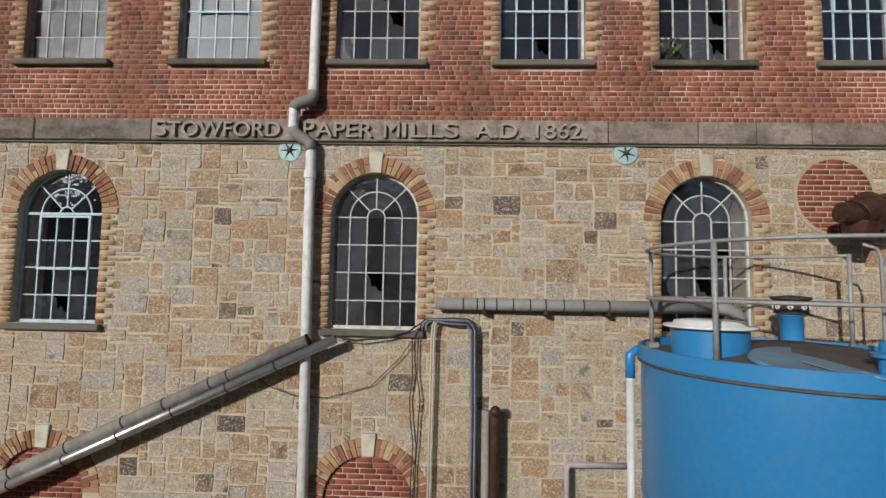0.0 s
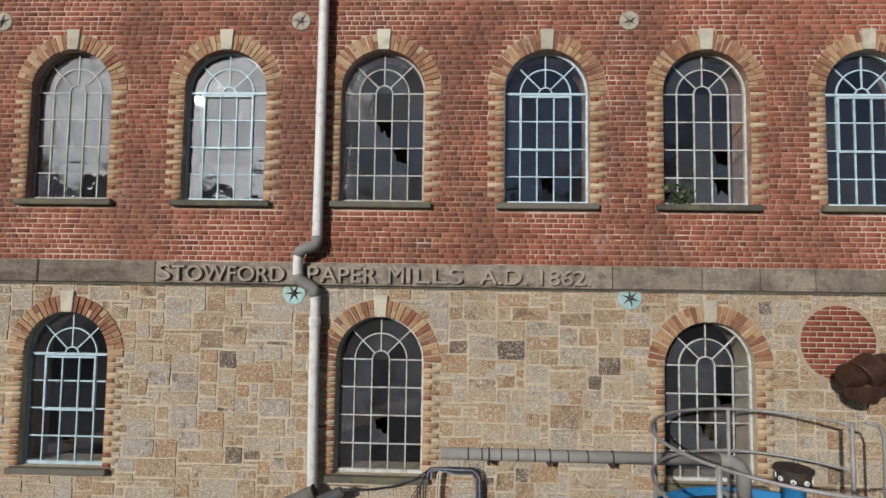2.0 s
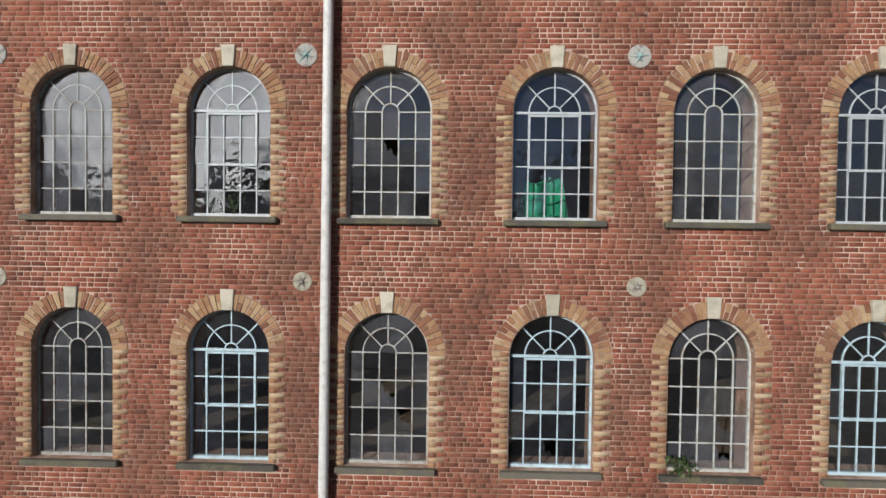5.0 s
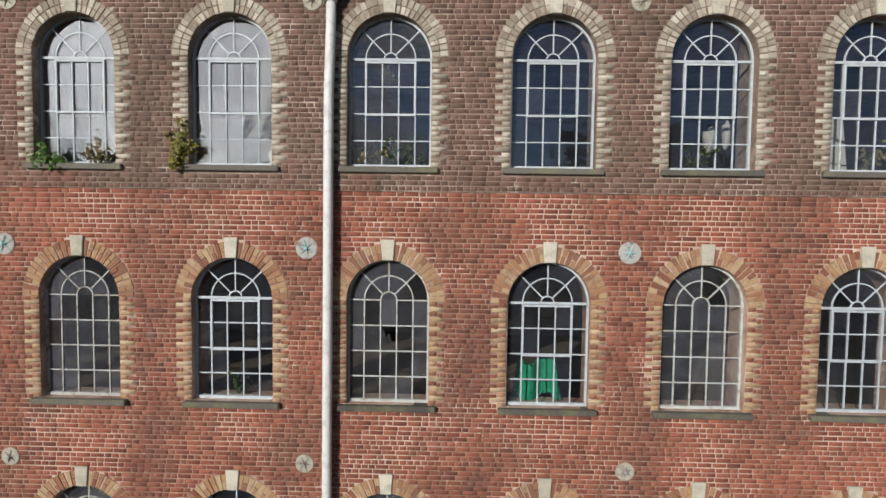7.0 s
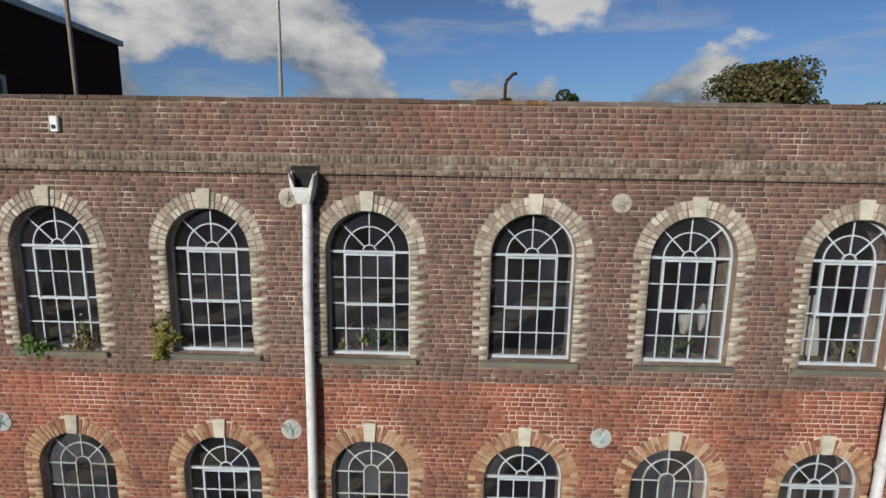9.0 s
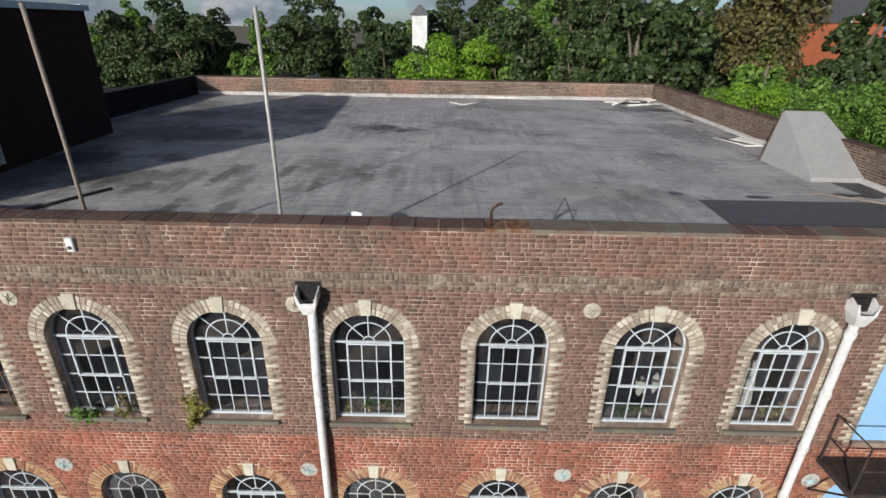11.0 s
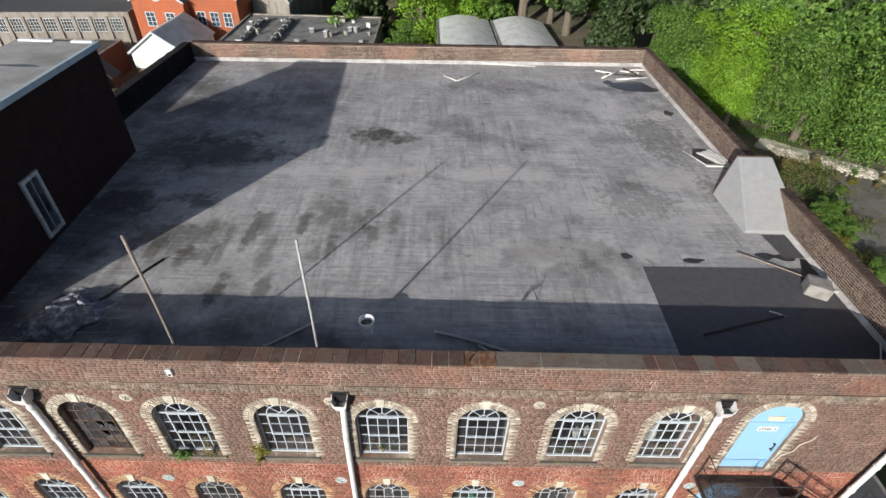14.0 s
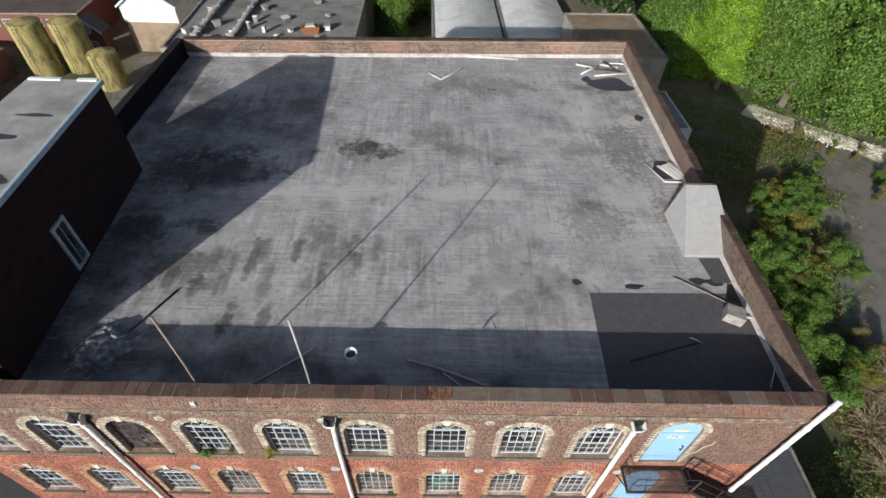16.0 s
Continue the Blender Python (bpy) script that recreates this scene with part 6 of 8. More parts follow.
M["cable_grey"] = paint("cable_grey", (0.22, 0.24, 0.32), (0.1, 0.1, 0.12), 0.5)
M["cable_cream"] = paint("cable_cream", (0.62, 0.56, 0.46), (0.4, 0.33, 0.25), 0.6)
M["rusty"] = mat("rusty", [(0.2, (0.035, 0.022, 0.018)), (0.6, (0.08, 0.04, 0.028)), (0.9, (0.16, 0.08, 0.05))], 0.5, metal=0.4, grain=12, stain=4, stain_col=(0.13, 0.06, 0.035), stain_amt=0.5)


def strap(parent, p, d, r, material):
    """A band round a pipe at p, whose run is d."""
    d = Vector(d).normalized()
    bm = bmesh.new()
    tube(bm, [Vector(p) - d * 0.009, Vector(p) + d * 0.009], r, 14)
    part("strap", bm, material, parent)


def pipe_run(nm, pts, r, material, label, straps=(), bracket=False):
    e = thing(nm, tuple(pts[0]))
    off = Vector(pts[0])
    bm = bmesh.new()
    tube(bm, [Vector(p) - off for p in pts], r, 16)
    part("pipe", bm, material, e, smooth=True)
    for t in straps:
        a, b = Vector(pts[0]), Vector(pts[-1])
        p = a.lerp(b, t) - off
        strap(e, p, b - a, r + 0.008, M["iron"])
        if bracket:
            bm = bmesh.new()
            box(bm, p.x - 0.02, p.x + 0.02, 0.0, 0.2, p.z - r - 0.06, p.z - r - 0.02)
            box(bm, p.x - 0.02, p.x + 0.02, -0.06, 0.0, p.z - r - 0.05, p.z - r + 0.02)
            part("bracket", bm, M["iron"], e)
    return tagged(e, label, "pipe")


SL = (4.30 - 2.42) / (5.79 - 1.76)
pipe_run("sloping_pipe", [(-1.74, -0.24, 4.33), (-8.6, -0.24, 4.33 - 6.86 * SL)], 0.088, M["pipe_lagged"], "grey lagged pipe sloping down along the stone wall", (0.0, 0.155, 0.19, 0.28, 0.36, 0.47, 0.58))
pipe_run("sloping_pipe", [(-1.36, -0.28, 4.36), (-8.6, -0.28, 4.36 - 7.24 * SL * 1.0)], 0.066, M["pipe_steel"], "bright steel pipe sloping down under the lagged pipe", (0.11, 0.2, 0.3, 0.4, 0.5, 0.6))
wall_pipe = pipe_run("wall_pipe", [(-0.02, -0.17, 4.86), (3.75, -0.17, 4.86)], 0.08, M["pipe_grey"], "grey horizontal pipe bracketed to the stone wall", (0.175, 0.395, 0.62), True)
for t_ in (0.10, 0.15, 0.22, 0.28, 0.34, 0.46, 0.53):
    strap(wall_pipe, (3.77 * t_, 0, 0), (1, 0, 0), 0.083, M["iron"])
bm = bmesh.new()
tube(bm, [(3.77, 0, 0), (3.9, 0, -0.01), (4.02, 0, -0.06), (4.09, 0, -0.16), (4.1, 0, -0.5)], 0.095, 14)
part("elbow", bm, M["pipe_grey"], wall_pipe, smooth=True)
pipe_run("vent_pipe", [(0.8, -0.2, 0.3), (0.8, -0.2, 3.36), (0.8, -0.22, 3.44), (0.8, -0.30, 3.47)], 0.068, M["rusty"], "dark rusty vent pipe with hooked top on the wall")
pipe_run("vent_pipe", [(0.68, -0.16, 0.3), (0.68, -0.16, 3.44)], 0.055, M["pipe_lagged"], "dull grey pipe beside the hooked vent pipe")
M["pipe_pink"] = paint("pipe_pink", (0.42, 0.36, 0.38), (0.25, 0.2, 0.2), 0.6)
pipe_run("water_pipe", [(1.75, -0.2, 0.3), (1.75, -0.2, 2.7), (1.78, -0.2, 2.77), (2.55, -0.2, 2.78)], 0.04, M["pipe_pink"], "pinkish grey water pipe turning along the wall")


def wavy(x, y, z0, z1, amp, seed):
    rg = random.Random(seed)
    n = 14
    return [(x + rg.uniform(-amp, amp), y + rg.uniform(-0.012, 0.012), z0 + (z1 - z0) * i / n) for i in range(n + 1)]


def cable(nm, pts, r, material, label):
    e = thing(nm, tuple(pts[0]))
    bm = bmesh.new()
    tube(bm, [Vector(p) - Vector(pts[0]) for p in pts], r, 8)
    ob = part("cable", bm, material, e, smooth=True)
    return tagged(e, label, "cable", "cables on the stone wall")


for i in range(4):
    o = i * 0.026
    m_ = (M["cable_black"], M["cable_grey"], M["cable_black"], M["cable_grey"])[i]
    cable("cable", [(-0.23 + o, -0.10 - o, 4.50), (-0.22 + o, -0.12, 4.58), (-0.15 + o, -0.14, 4.645 - o * 0.3), (0.2, -0.15 - o * 0.4, 4.66 - o), (0.42, -0.15, 4.655 - o), (0.51 - o, -0.14, 4.60 - o), (0.545 - o, -0.13, 4.5), (0.56 - o, -0.12 - o * 0.3, 3.4), (0.56 - o, -0.11, 0.2)], 0.012, m_, "bundled cable bent over and down the stone wall")
for i, x in enumerate((-0.07, -0.035)):
    cable("conduit", [(x + 0.12, -0.12, 4.65), (x + 0.05, -0.13, 4.63), (x + 0.01, -0.13, 4.55), (x, -0.12, 4.4), (x - 0.03, -0.1, 0.2)], 0.013, M["cable_cream"], "cream plastic conduit running down the wall")
for i, (x, sd) in enumerate(((-0.33, 3), (-0.24, 8))):
    cable("cable", [(x + 0.1, -0.1, 4.52)] + wavy(x, -0.06, 4.45, 0.3, 0.028, sd), 0.009, M["cable_black"], "thin black cable hanging loosely on the wall")
cable("cable", [(-1.45, -0.3, 4.40), (-1.1, -0.2, 4.34), (-0.7, -0.12, 4.37), (-0.4, -0.11, 4.46), (-0.22, -0.11, 4.58), (0.1, -0.14, 4.66)], 0.013, M["cable_black"], "black cable slung along the window sill")
cable("cable", [(-2.63, -0.26, 3.96), (-2.3, -0.12, 3.68), (-1.95, -0.08, 3.55), (-1.5, -0.05, 3.53), (-0.9, -0.05, 3.7), (-0.5, -0.06, 4.1), (-0.3, -0.1, 4.4), (-0.22, -0.1, 4.55)], 0.006, M["cable_black"], "thin black wire looping across the stone wall")


def horn():
    """A rusty ventilation cowl: bent barrel of ring segments with a hood."""
    e = thing("vent_cowl", (5.42, -0.5, 6.05))
    tagged(e, "rusty brown segmented duct cowl fixed high on the wall", "duct")
    segs = [((-0.32, -0.12, 0.06), (-0.12, -0.1, 0.05), 0.13, 0.14), ((-0.14, -0.12, 0.04), (0.1, -0.08, 0.16), 0.19, 0.2), ((0.02, -0.08, 0.06), (0.34, -0.02, 0.10), 0.21, 0.23), ((0.0, -0.05, -0.02), (-0.02, 0.0, -0.26), 0.2, 0.17), ((0.2, 0.0, 0.0), (0.3, 0.42, -0.02), 0.18, 0.18)]
    for a, b, r0, r1 in segs:
        bm = bmesh.new()
        tube(bm, [a, Vector(a).lerp(Vector(b), 0.06), Vector(a).lerp(Vector(b), 0.94), b], [r0, r0 * 1.03, r1 * 1.03, r1], 22)
        part("duct_segment", bm, M["rusty"], e, smooth=False)
    return e


horn()
# small things on the front
bm = bmesh.new()
box(bm, -0.06, 0.06, -0.05, 0.02, -0.11, 0.11)
bevelled(bm, 0.012)
alarm = thing("wall_box", (-5.33, -0.06, 18.95))
tagged(alarm, "small white electrical box on the brick parapet", "junction box")
part("case", bm, M["lid_white"], alarm)
bm = bmesh.new()
lathe(bm, [(0.01, 0.016), (0.03, 0.012), (0.03, 0.0)], 12)
bmesh.ops.rotate(bm, verts=bm.verts, cent=(0, 0, 0), matrix=Matrix.Rotation(radians(90), 3, "X"))
bmesh.ops.translate(bm, verts=bm.verts, vec=(0, -0.05, -0.04))
part("knob", bm, M["iron"], alarm)
M["rust_orange"] = mat("rust_orange", [(0.2, (0.13, 0.05, 0.025)), (0.8, (0.3, 0.12, 0.05))], 0.8, grain=20, stain=8, stain_col=(0.08, 0.04, 0.03), stain_amt=0.6)
M["rust_dark"] = mat("rust_dark", [(0.2, (0.03, 0.018, 0.014)), (0.8, (0.075, 0.033, 0.02))], 0.85, grain=20, stain=8, stain_col=(0.05, 0.03, 0.025), stain_amt=0.6)
bm = bmesh.new()
tube(bm, [(0.97, 0.05, TOP_Z + 0.03), (0.97, 0.05, TOP_Z + 0.28), (0.99, 0.04, TOP_Z + 0.34), (1.07, 0.01, TOP_Z + 0.42), (1.12, 0.0, TOP_Z + 0.43)], 0.022, 8)
tagged(to_object("rusty_hook", bm, M["rust_dark"], True), "rusty bent iron hook standing on the parapet", "iron hook")
cable("wire", [(9.5, -0.06, 17.0), (9.45, -0.07, 16.8), (9.25, -0.07, 16.6), (9.22, -0.07, 16.3), (9.0, -0.07, 16.1), (8.95, -0.07, 15.6)], 0.012, M["cable_cream"], "pale wire dangling beside the blue door")


# ---- leaf scatter used for all plants ----
def leaf_mat(name, stops, trans=0.35):
    m = mat(name, stops, 0.55, vary="island", spread=0.25, grain=0.35, bump=0.0, spec=0.35)
    nt = m.node_tree
    N, L = nt.nodes, nt.links
    bs = N["Principled BSDF"]
    src = bs.inputs["Base Color"].links[0].from_socket
    tr = N.new("ShaderNodeBsdfTranslucent")
    L.new(src, tr.inputs["Color"])
    mx = N.new("ShaderNodeMixShader")
    mx.inputs[0].default_value = trans
    L.new(bs.outputs[0], mx.inputs[1])
    L.new(tr.outputs[0], mx.inputs[2])
    L.new(mx.outputs[0], N["Material Output"].inputs["Surface"])
    return m


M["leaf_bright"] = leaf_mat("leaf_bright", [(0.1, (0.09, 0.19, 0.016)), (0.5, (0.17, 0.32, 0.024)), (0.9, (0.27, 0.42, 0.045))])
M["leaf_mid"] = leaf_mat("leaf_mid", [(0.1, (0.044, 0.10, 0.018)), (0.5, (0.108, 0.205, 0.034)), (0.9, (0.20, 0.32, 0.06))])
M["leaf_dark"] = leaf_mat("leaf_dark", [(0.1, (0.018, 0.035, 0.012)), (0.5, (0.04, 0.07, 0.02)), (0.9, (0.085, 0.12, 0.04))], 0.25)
M["leaf_dry"] = leaf_mat("leaf_dry", [(0.1, (0.085, 0.065, 0.026)), (0.5, (0.16, 0.13, 0.05)), (0.9, (0.24, 0.21, 0.085))], 0.2)
M["leaf_gold"] = leaf_mat("leaf_gold", [(0.1, (0.10, 0.11, 0.02)), (0.5, (0.2, 0.19, 0.03)), (0.9, (0.3, 0.27, 0.06))])
M["bark"] = mat("bark", [(0.2, (0.07, 0.055, 0.04)), (0.8, (0.2, 0.17, 0.13))], 0.95, grain=8, bump=0.6, bump_scale=20)


def leaf_mesh(name, centres, normals, size, material, rng, long=1.5):
    """Folded leaf cards at the given points."""
    n = len(centres)
    c = np.asarray(centres)
    nr = np.asarray(normals) + rng.normal(0, 0.55, (n, 3))
    nr /= np.linalg.norm(nr, axis=1, keepdims=True) + 1e-9
    t = np.cross(nr, rng.normal(0, 1, (n, 3)))
    t /= np.linalg.norm(t, axis=1, keepdims=True) + 1e-9
    b = np.cross(nr, t)
    s = size * rng.uniform(0.6, 1.3, (n, 1))
    v = np.stack([c - t * s * long * 0.5, c + b * s * 0.45 + nr * s * 0.12, c + t * s * long * 0.5, c - b * s * 0.45 + nr * s * 0.12], 1).reshape(-1, 3)
    f = np.arange(n * 4)
    me = bpy.data.meshes.new(name)
    me.vertices.add(len(v))
    me.vertices.foreach_set("co", v.ravel())
    me.loops.add(len(f))
    me.loops.foreach_set("vertex_index", f)
    me.polygons.add(n)
    me.polygons.foreach_set("loop_start", np.arange(0, n * 4, 4))
    me.update(calc_edges=True)
    me.materials.append(material)
    return me


def wall_shrub(x, z, w, h, n, seed, material, label, drop=0.0):
    rng = np.random.RandomState(seed)
    e = thing("wall_shrub", (x, 0.02, z))
    cs, ns = [], []
    for k in range(7):
        a, l_ = rng.uniform(-0.9, 0.9), rng.uniform(0.4, 1.0)
        tip = np.array([math.sin(a) * w * l_, -rng.uniform(0.03, 0.22), math.cos(a) * h * l_ - drop * rng.rand()])
        bm = bmesh.new()
        tube(bm, [(0, 0.02, 0), tuple(tip * 0.5 + np.array([0, -0.02, 0.03])), tuple(tip)], [0.008, 0.006, 0.003], 5)
        part("stem", bm, M["bark"], e)
        for i in range(n // 7):
            q = rng.uniform(0.25, 1.05)
            cs.append(tip * q + rng.normal(0, 0.045, 3))
            ns.append((0, -1, 0.4))
    share("leaves", leaf_mesh("leaves", cs, ns, 0.05, material, rng), e)
    return tagged(e, label, "plant")


wall_shrub(-6.05, 15.55, 0.45, 0.42, 260, 2, M["leaf_mid"], "small green shrub rooted on the window sill", 0.2)
wall_shrub(-4.05, 15.6, 0.40, 0.75, 420, 3, M["leaf_gold"], "leafy yellow-green shrub rooted beside the window sill", 0.5)
wall_shrub(-5.3, 15.6, 0.35, 0.22, 90, 5, M["leaf_dry"], "dry weeds growing along the window sill")
wall_shrub(3.35, 8.36, 0.3, 0.4, 90, 6, M["leaf_dark"], "dark weeds growing behind the dusty window")
for i, (x, z) in enumerate(((-0.95, 15.62), (-1.25, 15.62), (-0.6, 15.62), (-5.4, 15.62), (3.6, 15.62), (6.2, 15.62), (-3.3, 12.05))):
    s = wall_shrub(x, z, 0.35, 0.45, 110, 20 + i, M["leaf_dry"] if i % 2 else M["leaf_dark"], "dried weeds standing behind the window panes")
    s.location.y = 0.33

# things seen inside the windows
M["green_sheet"] = mat("green_sheet", [(0.2, (0.0, 0.19, 0.10)), (0.8, (0.03, 0.36, 0.2))], 0.4, grain=10, bump=0.3, bump_scale=15)
bm = bmesh.new()
rg = random.Random(5)
bmesh.ops.create_grid(bm, x_segments=12, y_segments=9, size=0.5)
for v in bm.verts:
    fx, fz = v.co.x, v.co.y + 0.5
    v.co = Vector((fx * 0.75 * (1 - 0.25 * fz), 0.10 * math.sin(fx * 9) + rg.uniform(-0.03, 0.03), fz * 0.62 + 0.06 * math.sin(fx * 7)))
bmesh.ops.solidify(bm, geom=list(bm.faces), thickness=0.01)
gs = to_object("plastic_sheet", bm, M["green_sheet"], True)
gs.location = (1.36, 0.42, 12.02)
tagged(gs, "crumpled green plastic sheet behind the window panes", "plastic sheet")
M["paper"] = mat("paper", [(0.2, (0.34, 0.33, 0.30)), (0.8, (0.52, 0.51, 0.47))], 0.9, grain=6, stain=6, stain_col=(0.4, 0.33, 0.25), stain_amt=0.4)
for x, z, w_, h_, d_ in ((-5.22, 15.72, 0.34, 0.5, 0.25), (-2.86, 15.6, 0.12, 0.34, 0.1), (3.95, 15.9, 0.22, 0.4, 0.2), (4.2, 15.95, 0.12, 0.45, 0.15)):
    bm = bmesh.new()
    bmesh.ops.create_icosphere(bm, subdivisions=2, radius=0.5)
    for v in bm.verts:
        v.co = Vector((v.co.x * w_ * (1 + 0.2 * math.sin(9 * v.co.z)), v.co.y * d_, (v.co.z + 0.5) * h_ + 0.04 * math.sin(11 * v.co.x)))
    o = to_object("paper_sack", bm, M["paper"])
    o.location = (x, 0.48, z if z > 15.7 else 15.58)
    tagged(o, "crumpled pale paper sack leaning inside the window", "sack")
for i in range(4):
    bm = bmesh.new()
    box(bm, -0.06, 0.06, 0, 0.02, 0, 1.5)
    bevelled(bm, 0.006)
    o = to_object("plank", bm, M["paper"])
    o.matrix_world = pose(5.75 + 0.16 * i, 0.55 + 0.04 * i, 15.0, -4, 5 - 3 * i, 0)
    tagged(o, "pale upright plank leaning inside the window", "plank", "pale planks inside the window")

# ---- things on the roof ----
fillets = [("far", (-13.25, 21.35), (11.9, 22.55), (0.05, -1.0), 0.17, 0.14), ("right", (11.9, 22.55), (11.42, 0.36), (-1, 0), 0.12, 0.12), ("left", (-13.25, 0.4), (-13.25, 21.35), (1, 0), 0.12, 0.12)]
for nm, p, q, inw, hh, ww in fillets:
    bm = bmesh.new()
    iv = Vector((inw[0], inw[1])).normalized() * ww
    prof = [(Vector((0, 0)), hh), (Vector((0, 0)) + iv * 0.3, hh * 0.9), (iv, 0.004), (Vector((0, 0)), 0.004)]
    ra = [bm.verts.new((p[0] + o.x + iv.x * 0.15, p[1] + o.y + iv.y * 0.15, ROOF_Z + z)) for o, z in prof]
    rb = [bm.verts.new((q[0] + o.x + iv.x * 0.15, q[1] + o.y + iv.y * 0.15, ROOF_Z + z)) for o, z in prof]
    for i in range(4):
        bm.faces.new((ra[i], ra[(i + 1) % 4], rb[(i + 1) % 4], rb[i]))
    bm.faces.new(ra)
    bm.faces.new(rb[::-1])
    tagged(to_object("roof_fillet", bm, M["brick_tarred"] if nm == "left" else M["fillet"]), ("tarred fillet" if nm == "left" else "pale mortar fillet") + " along the foot of the parapet", "upstand", kind="structure")


def flat_patch(nm, pts, material, label, cat, th=0.006):
    bm = bmesh.new()
    upright(bm, pts, ROOF_Z + 0.001, ROOF_Z + th)
    return tagged(to_object(nm, bm, material), label, cat, kind="structure")


def blob(cx, cy, rx, ry, seed, n=22):
    rg = random.Random(seed)
    ph = [rg.uniform(0, 6.28) for _ in range(3)]
    return [(cx + rx * math.cos(a) * (1 + 0.16 * math.sin(2 * a + ph[0]) + 0.12 * math.sin(5 * a + ph[1]) + 0.05 * math.sin(9 * a + ph[2])),
             cy + ry * math.sin(a) * (1 + 0.16 * math.sin(3 * a + ph[1]) + 0.1 * math.sin(4 * a + ph[0]))) for a in [6.28318 * i / n for i in range(n)]]


flat_patch("felt_patch", [(6.28, 4.42), (6.12, 0.34), (11.3, 0.36), (11.38, 4.5)], M["felt_new"], "rectangle of new black roofing felt", "roof patch", 0.008)
flat_patch("felt_patch", [(10.62, 6.15), (10.75, 4.95), (11.4, 5.0), (11.5, 6.15)], M["felt_new"], "small square of dark roofing felt", "roof patch", 0.009)
flat_patch("felt_patch", [(11.0, 4.5), (11.0, 4.2), (11.3, 4.1), (11.38, 4.9), (11.2, 4.95)], M["felt_wet"], "black wet corner of the roof felt", "roof patch", 0.013)
for i, (cx, cy, rx, ry) in enumerate(((5.94, 4.9, 0.17, 0.14), (7.89, 4.75, 0.32, 0.12), (11.05, 15.75, 0.22, 0.3), (10.35, 19.1, 1.2, 0.75), (9.2, 19.6, 0.3, 0.35), (10.75, 5.0, 0.3, 0.18), (10.2, 5.05, 0.25, 0.16))):
    flat_patch("puddle", blob(cx, cy, rx, ry, 30 + i), M["felt_wet"], "dark damp puddle stain on the roof felt", "puddle", 0.005 + 0.0007 * i)


def stick(nm, a, b, r, material, label, cat="stick", sides=8):
    e = to_object(nm, (lambda bm: (tube(bm, [Vector(a), Vector(a).lerp(Vector(b), 0.5) + Vector((0.01, 0.01, 0.004)), Vector(b)], r, sides), bm)[1])(bmesh.new()), material, True)
    return tagged(e, label, cat)


R0 = ROOF_Z
M["wood_grey"] = mat("wood_grey", [(0.2, (0.46, 0.43, 0.40)), (0.8, (0.66, 0.63, 0.59))], 0.9, grain=20, bump=0.4)
M["wood_pale"] = mat("wood_pale", [(0.2, (0.5, 0.49, 0.46)), (0.8, (0.68, 0.67, 0.64))], 0.8, grain=20, stain=5, stain_col=(0.35, 0.33, 0.3), stain_amt=0.5)
M["wood_dark"] = mat("wood_dark", [(0.2, (0.035, 0.03, 0.028)), (0.8, (0.08, 0.07, 0.06))], 0.9, grain=20, bump=0.4)
M["galv_dull"] = mat("galv_dull", [(0.2, (0.30, 0.29, 0.28)), (0.8, (0.44, 0.43, 0.41))], 0.6, metal=0.2, grain=20, bump=0.1)
M["wood_pole"] = mat("wood_pole", [(0.2, (0.17, 0.135, 0.11)), (0.8, (0.30, 0.25, 0.21))], 0.9, grain=20, bump=0.4)
stick("pole", (-5.34, 0.42, R0), (-5.35, 0.36, 22.23), 0.031, M["wood_pole"], "tall thin weathered pole standing behind the parapet", "pole")
stick("pole", (-2.28, 0.40, R0), (-2.27, 0.34, 22.25), 0.030, M["galv_dull"], "tall thin pale pole standing behind the parapet", "pole")
stick("stick", (-4.22, 0.74, R0 + 0.03), (-2.58, 2.05, R0 + 0.03), 0.028, M["wood_grey"], "grey batten lying on the roof")
stick("stick", (-8.5, 2.25, R0 + 0.03), (-7.48, 4.24, R0 + 0.03), 0.035, M["wood_dark"], "dark wet batten lying on the roof")
stick("stick", (0.23, 1.69, R0 + 0.03), (1.08, 1.44, R0 + 0.03), 0.04, M["wood_grey"], "grey broken batten lying on the roof")
stick("stick", (1.05, 1.46, R0 + 0.04), (2.8, 0.75, R0 + 0.03), 0.035, M["wood_grey"], "long grey batten lying on the roof")
stick("stick", (1.3, 1.28, R0 + 0.03), (1.95, 0.72, R0 + 0.03), 0.03, M["wood_grey"], "short grey batten lying on the roof")
stick("stick", (9.37, 5.18, R0 + 0.03), (10.95, 3.98, R0 + 0.05), 0.022, M["wood_pole"], "weathered pole lying across the felt patch")
stick("stick", (10.6, 3.6, R0 + 0.05), (11.45, 3.45, R0 + 0.05), 0.05, M["wood_pale"], "pale batten sticking out beside the block")
stick("stick", (6.99, 1.78, R0 + 0.03), (9.4, 2.49, R0 + 0.03), 0.028, M["wood_dark"], "dark batten lying on the felt patch")
stick("stick", (9.09, 2.66, R0 + 0.03), (9.42, 2.47, R0 + 0.03), 0.025, M["wood_pale"], "short pale offcut lying on the felt patch")
stick("stick", (10.9, 0.95, R0 + 0.03), (11.3, 1.6, R0 + 0.1), 0.02, M["wood_grey"], "thin grey stick leaning in the roof corner")
stick("stick", (0.45, 19.91, R0 + 0.03), (1.14, 19.16, R0 + 0.03), 0.035, M["wood_pale"], "pale batten lying on the far part of the roof")
stick("stick", (1.14, 19.16, R0 + 0.03), (2.41, 20.55, R0 + 0.03), 0.035, M["wood_pale"], "pale batten lying on the far part of the roof")
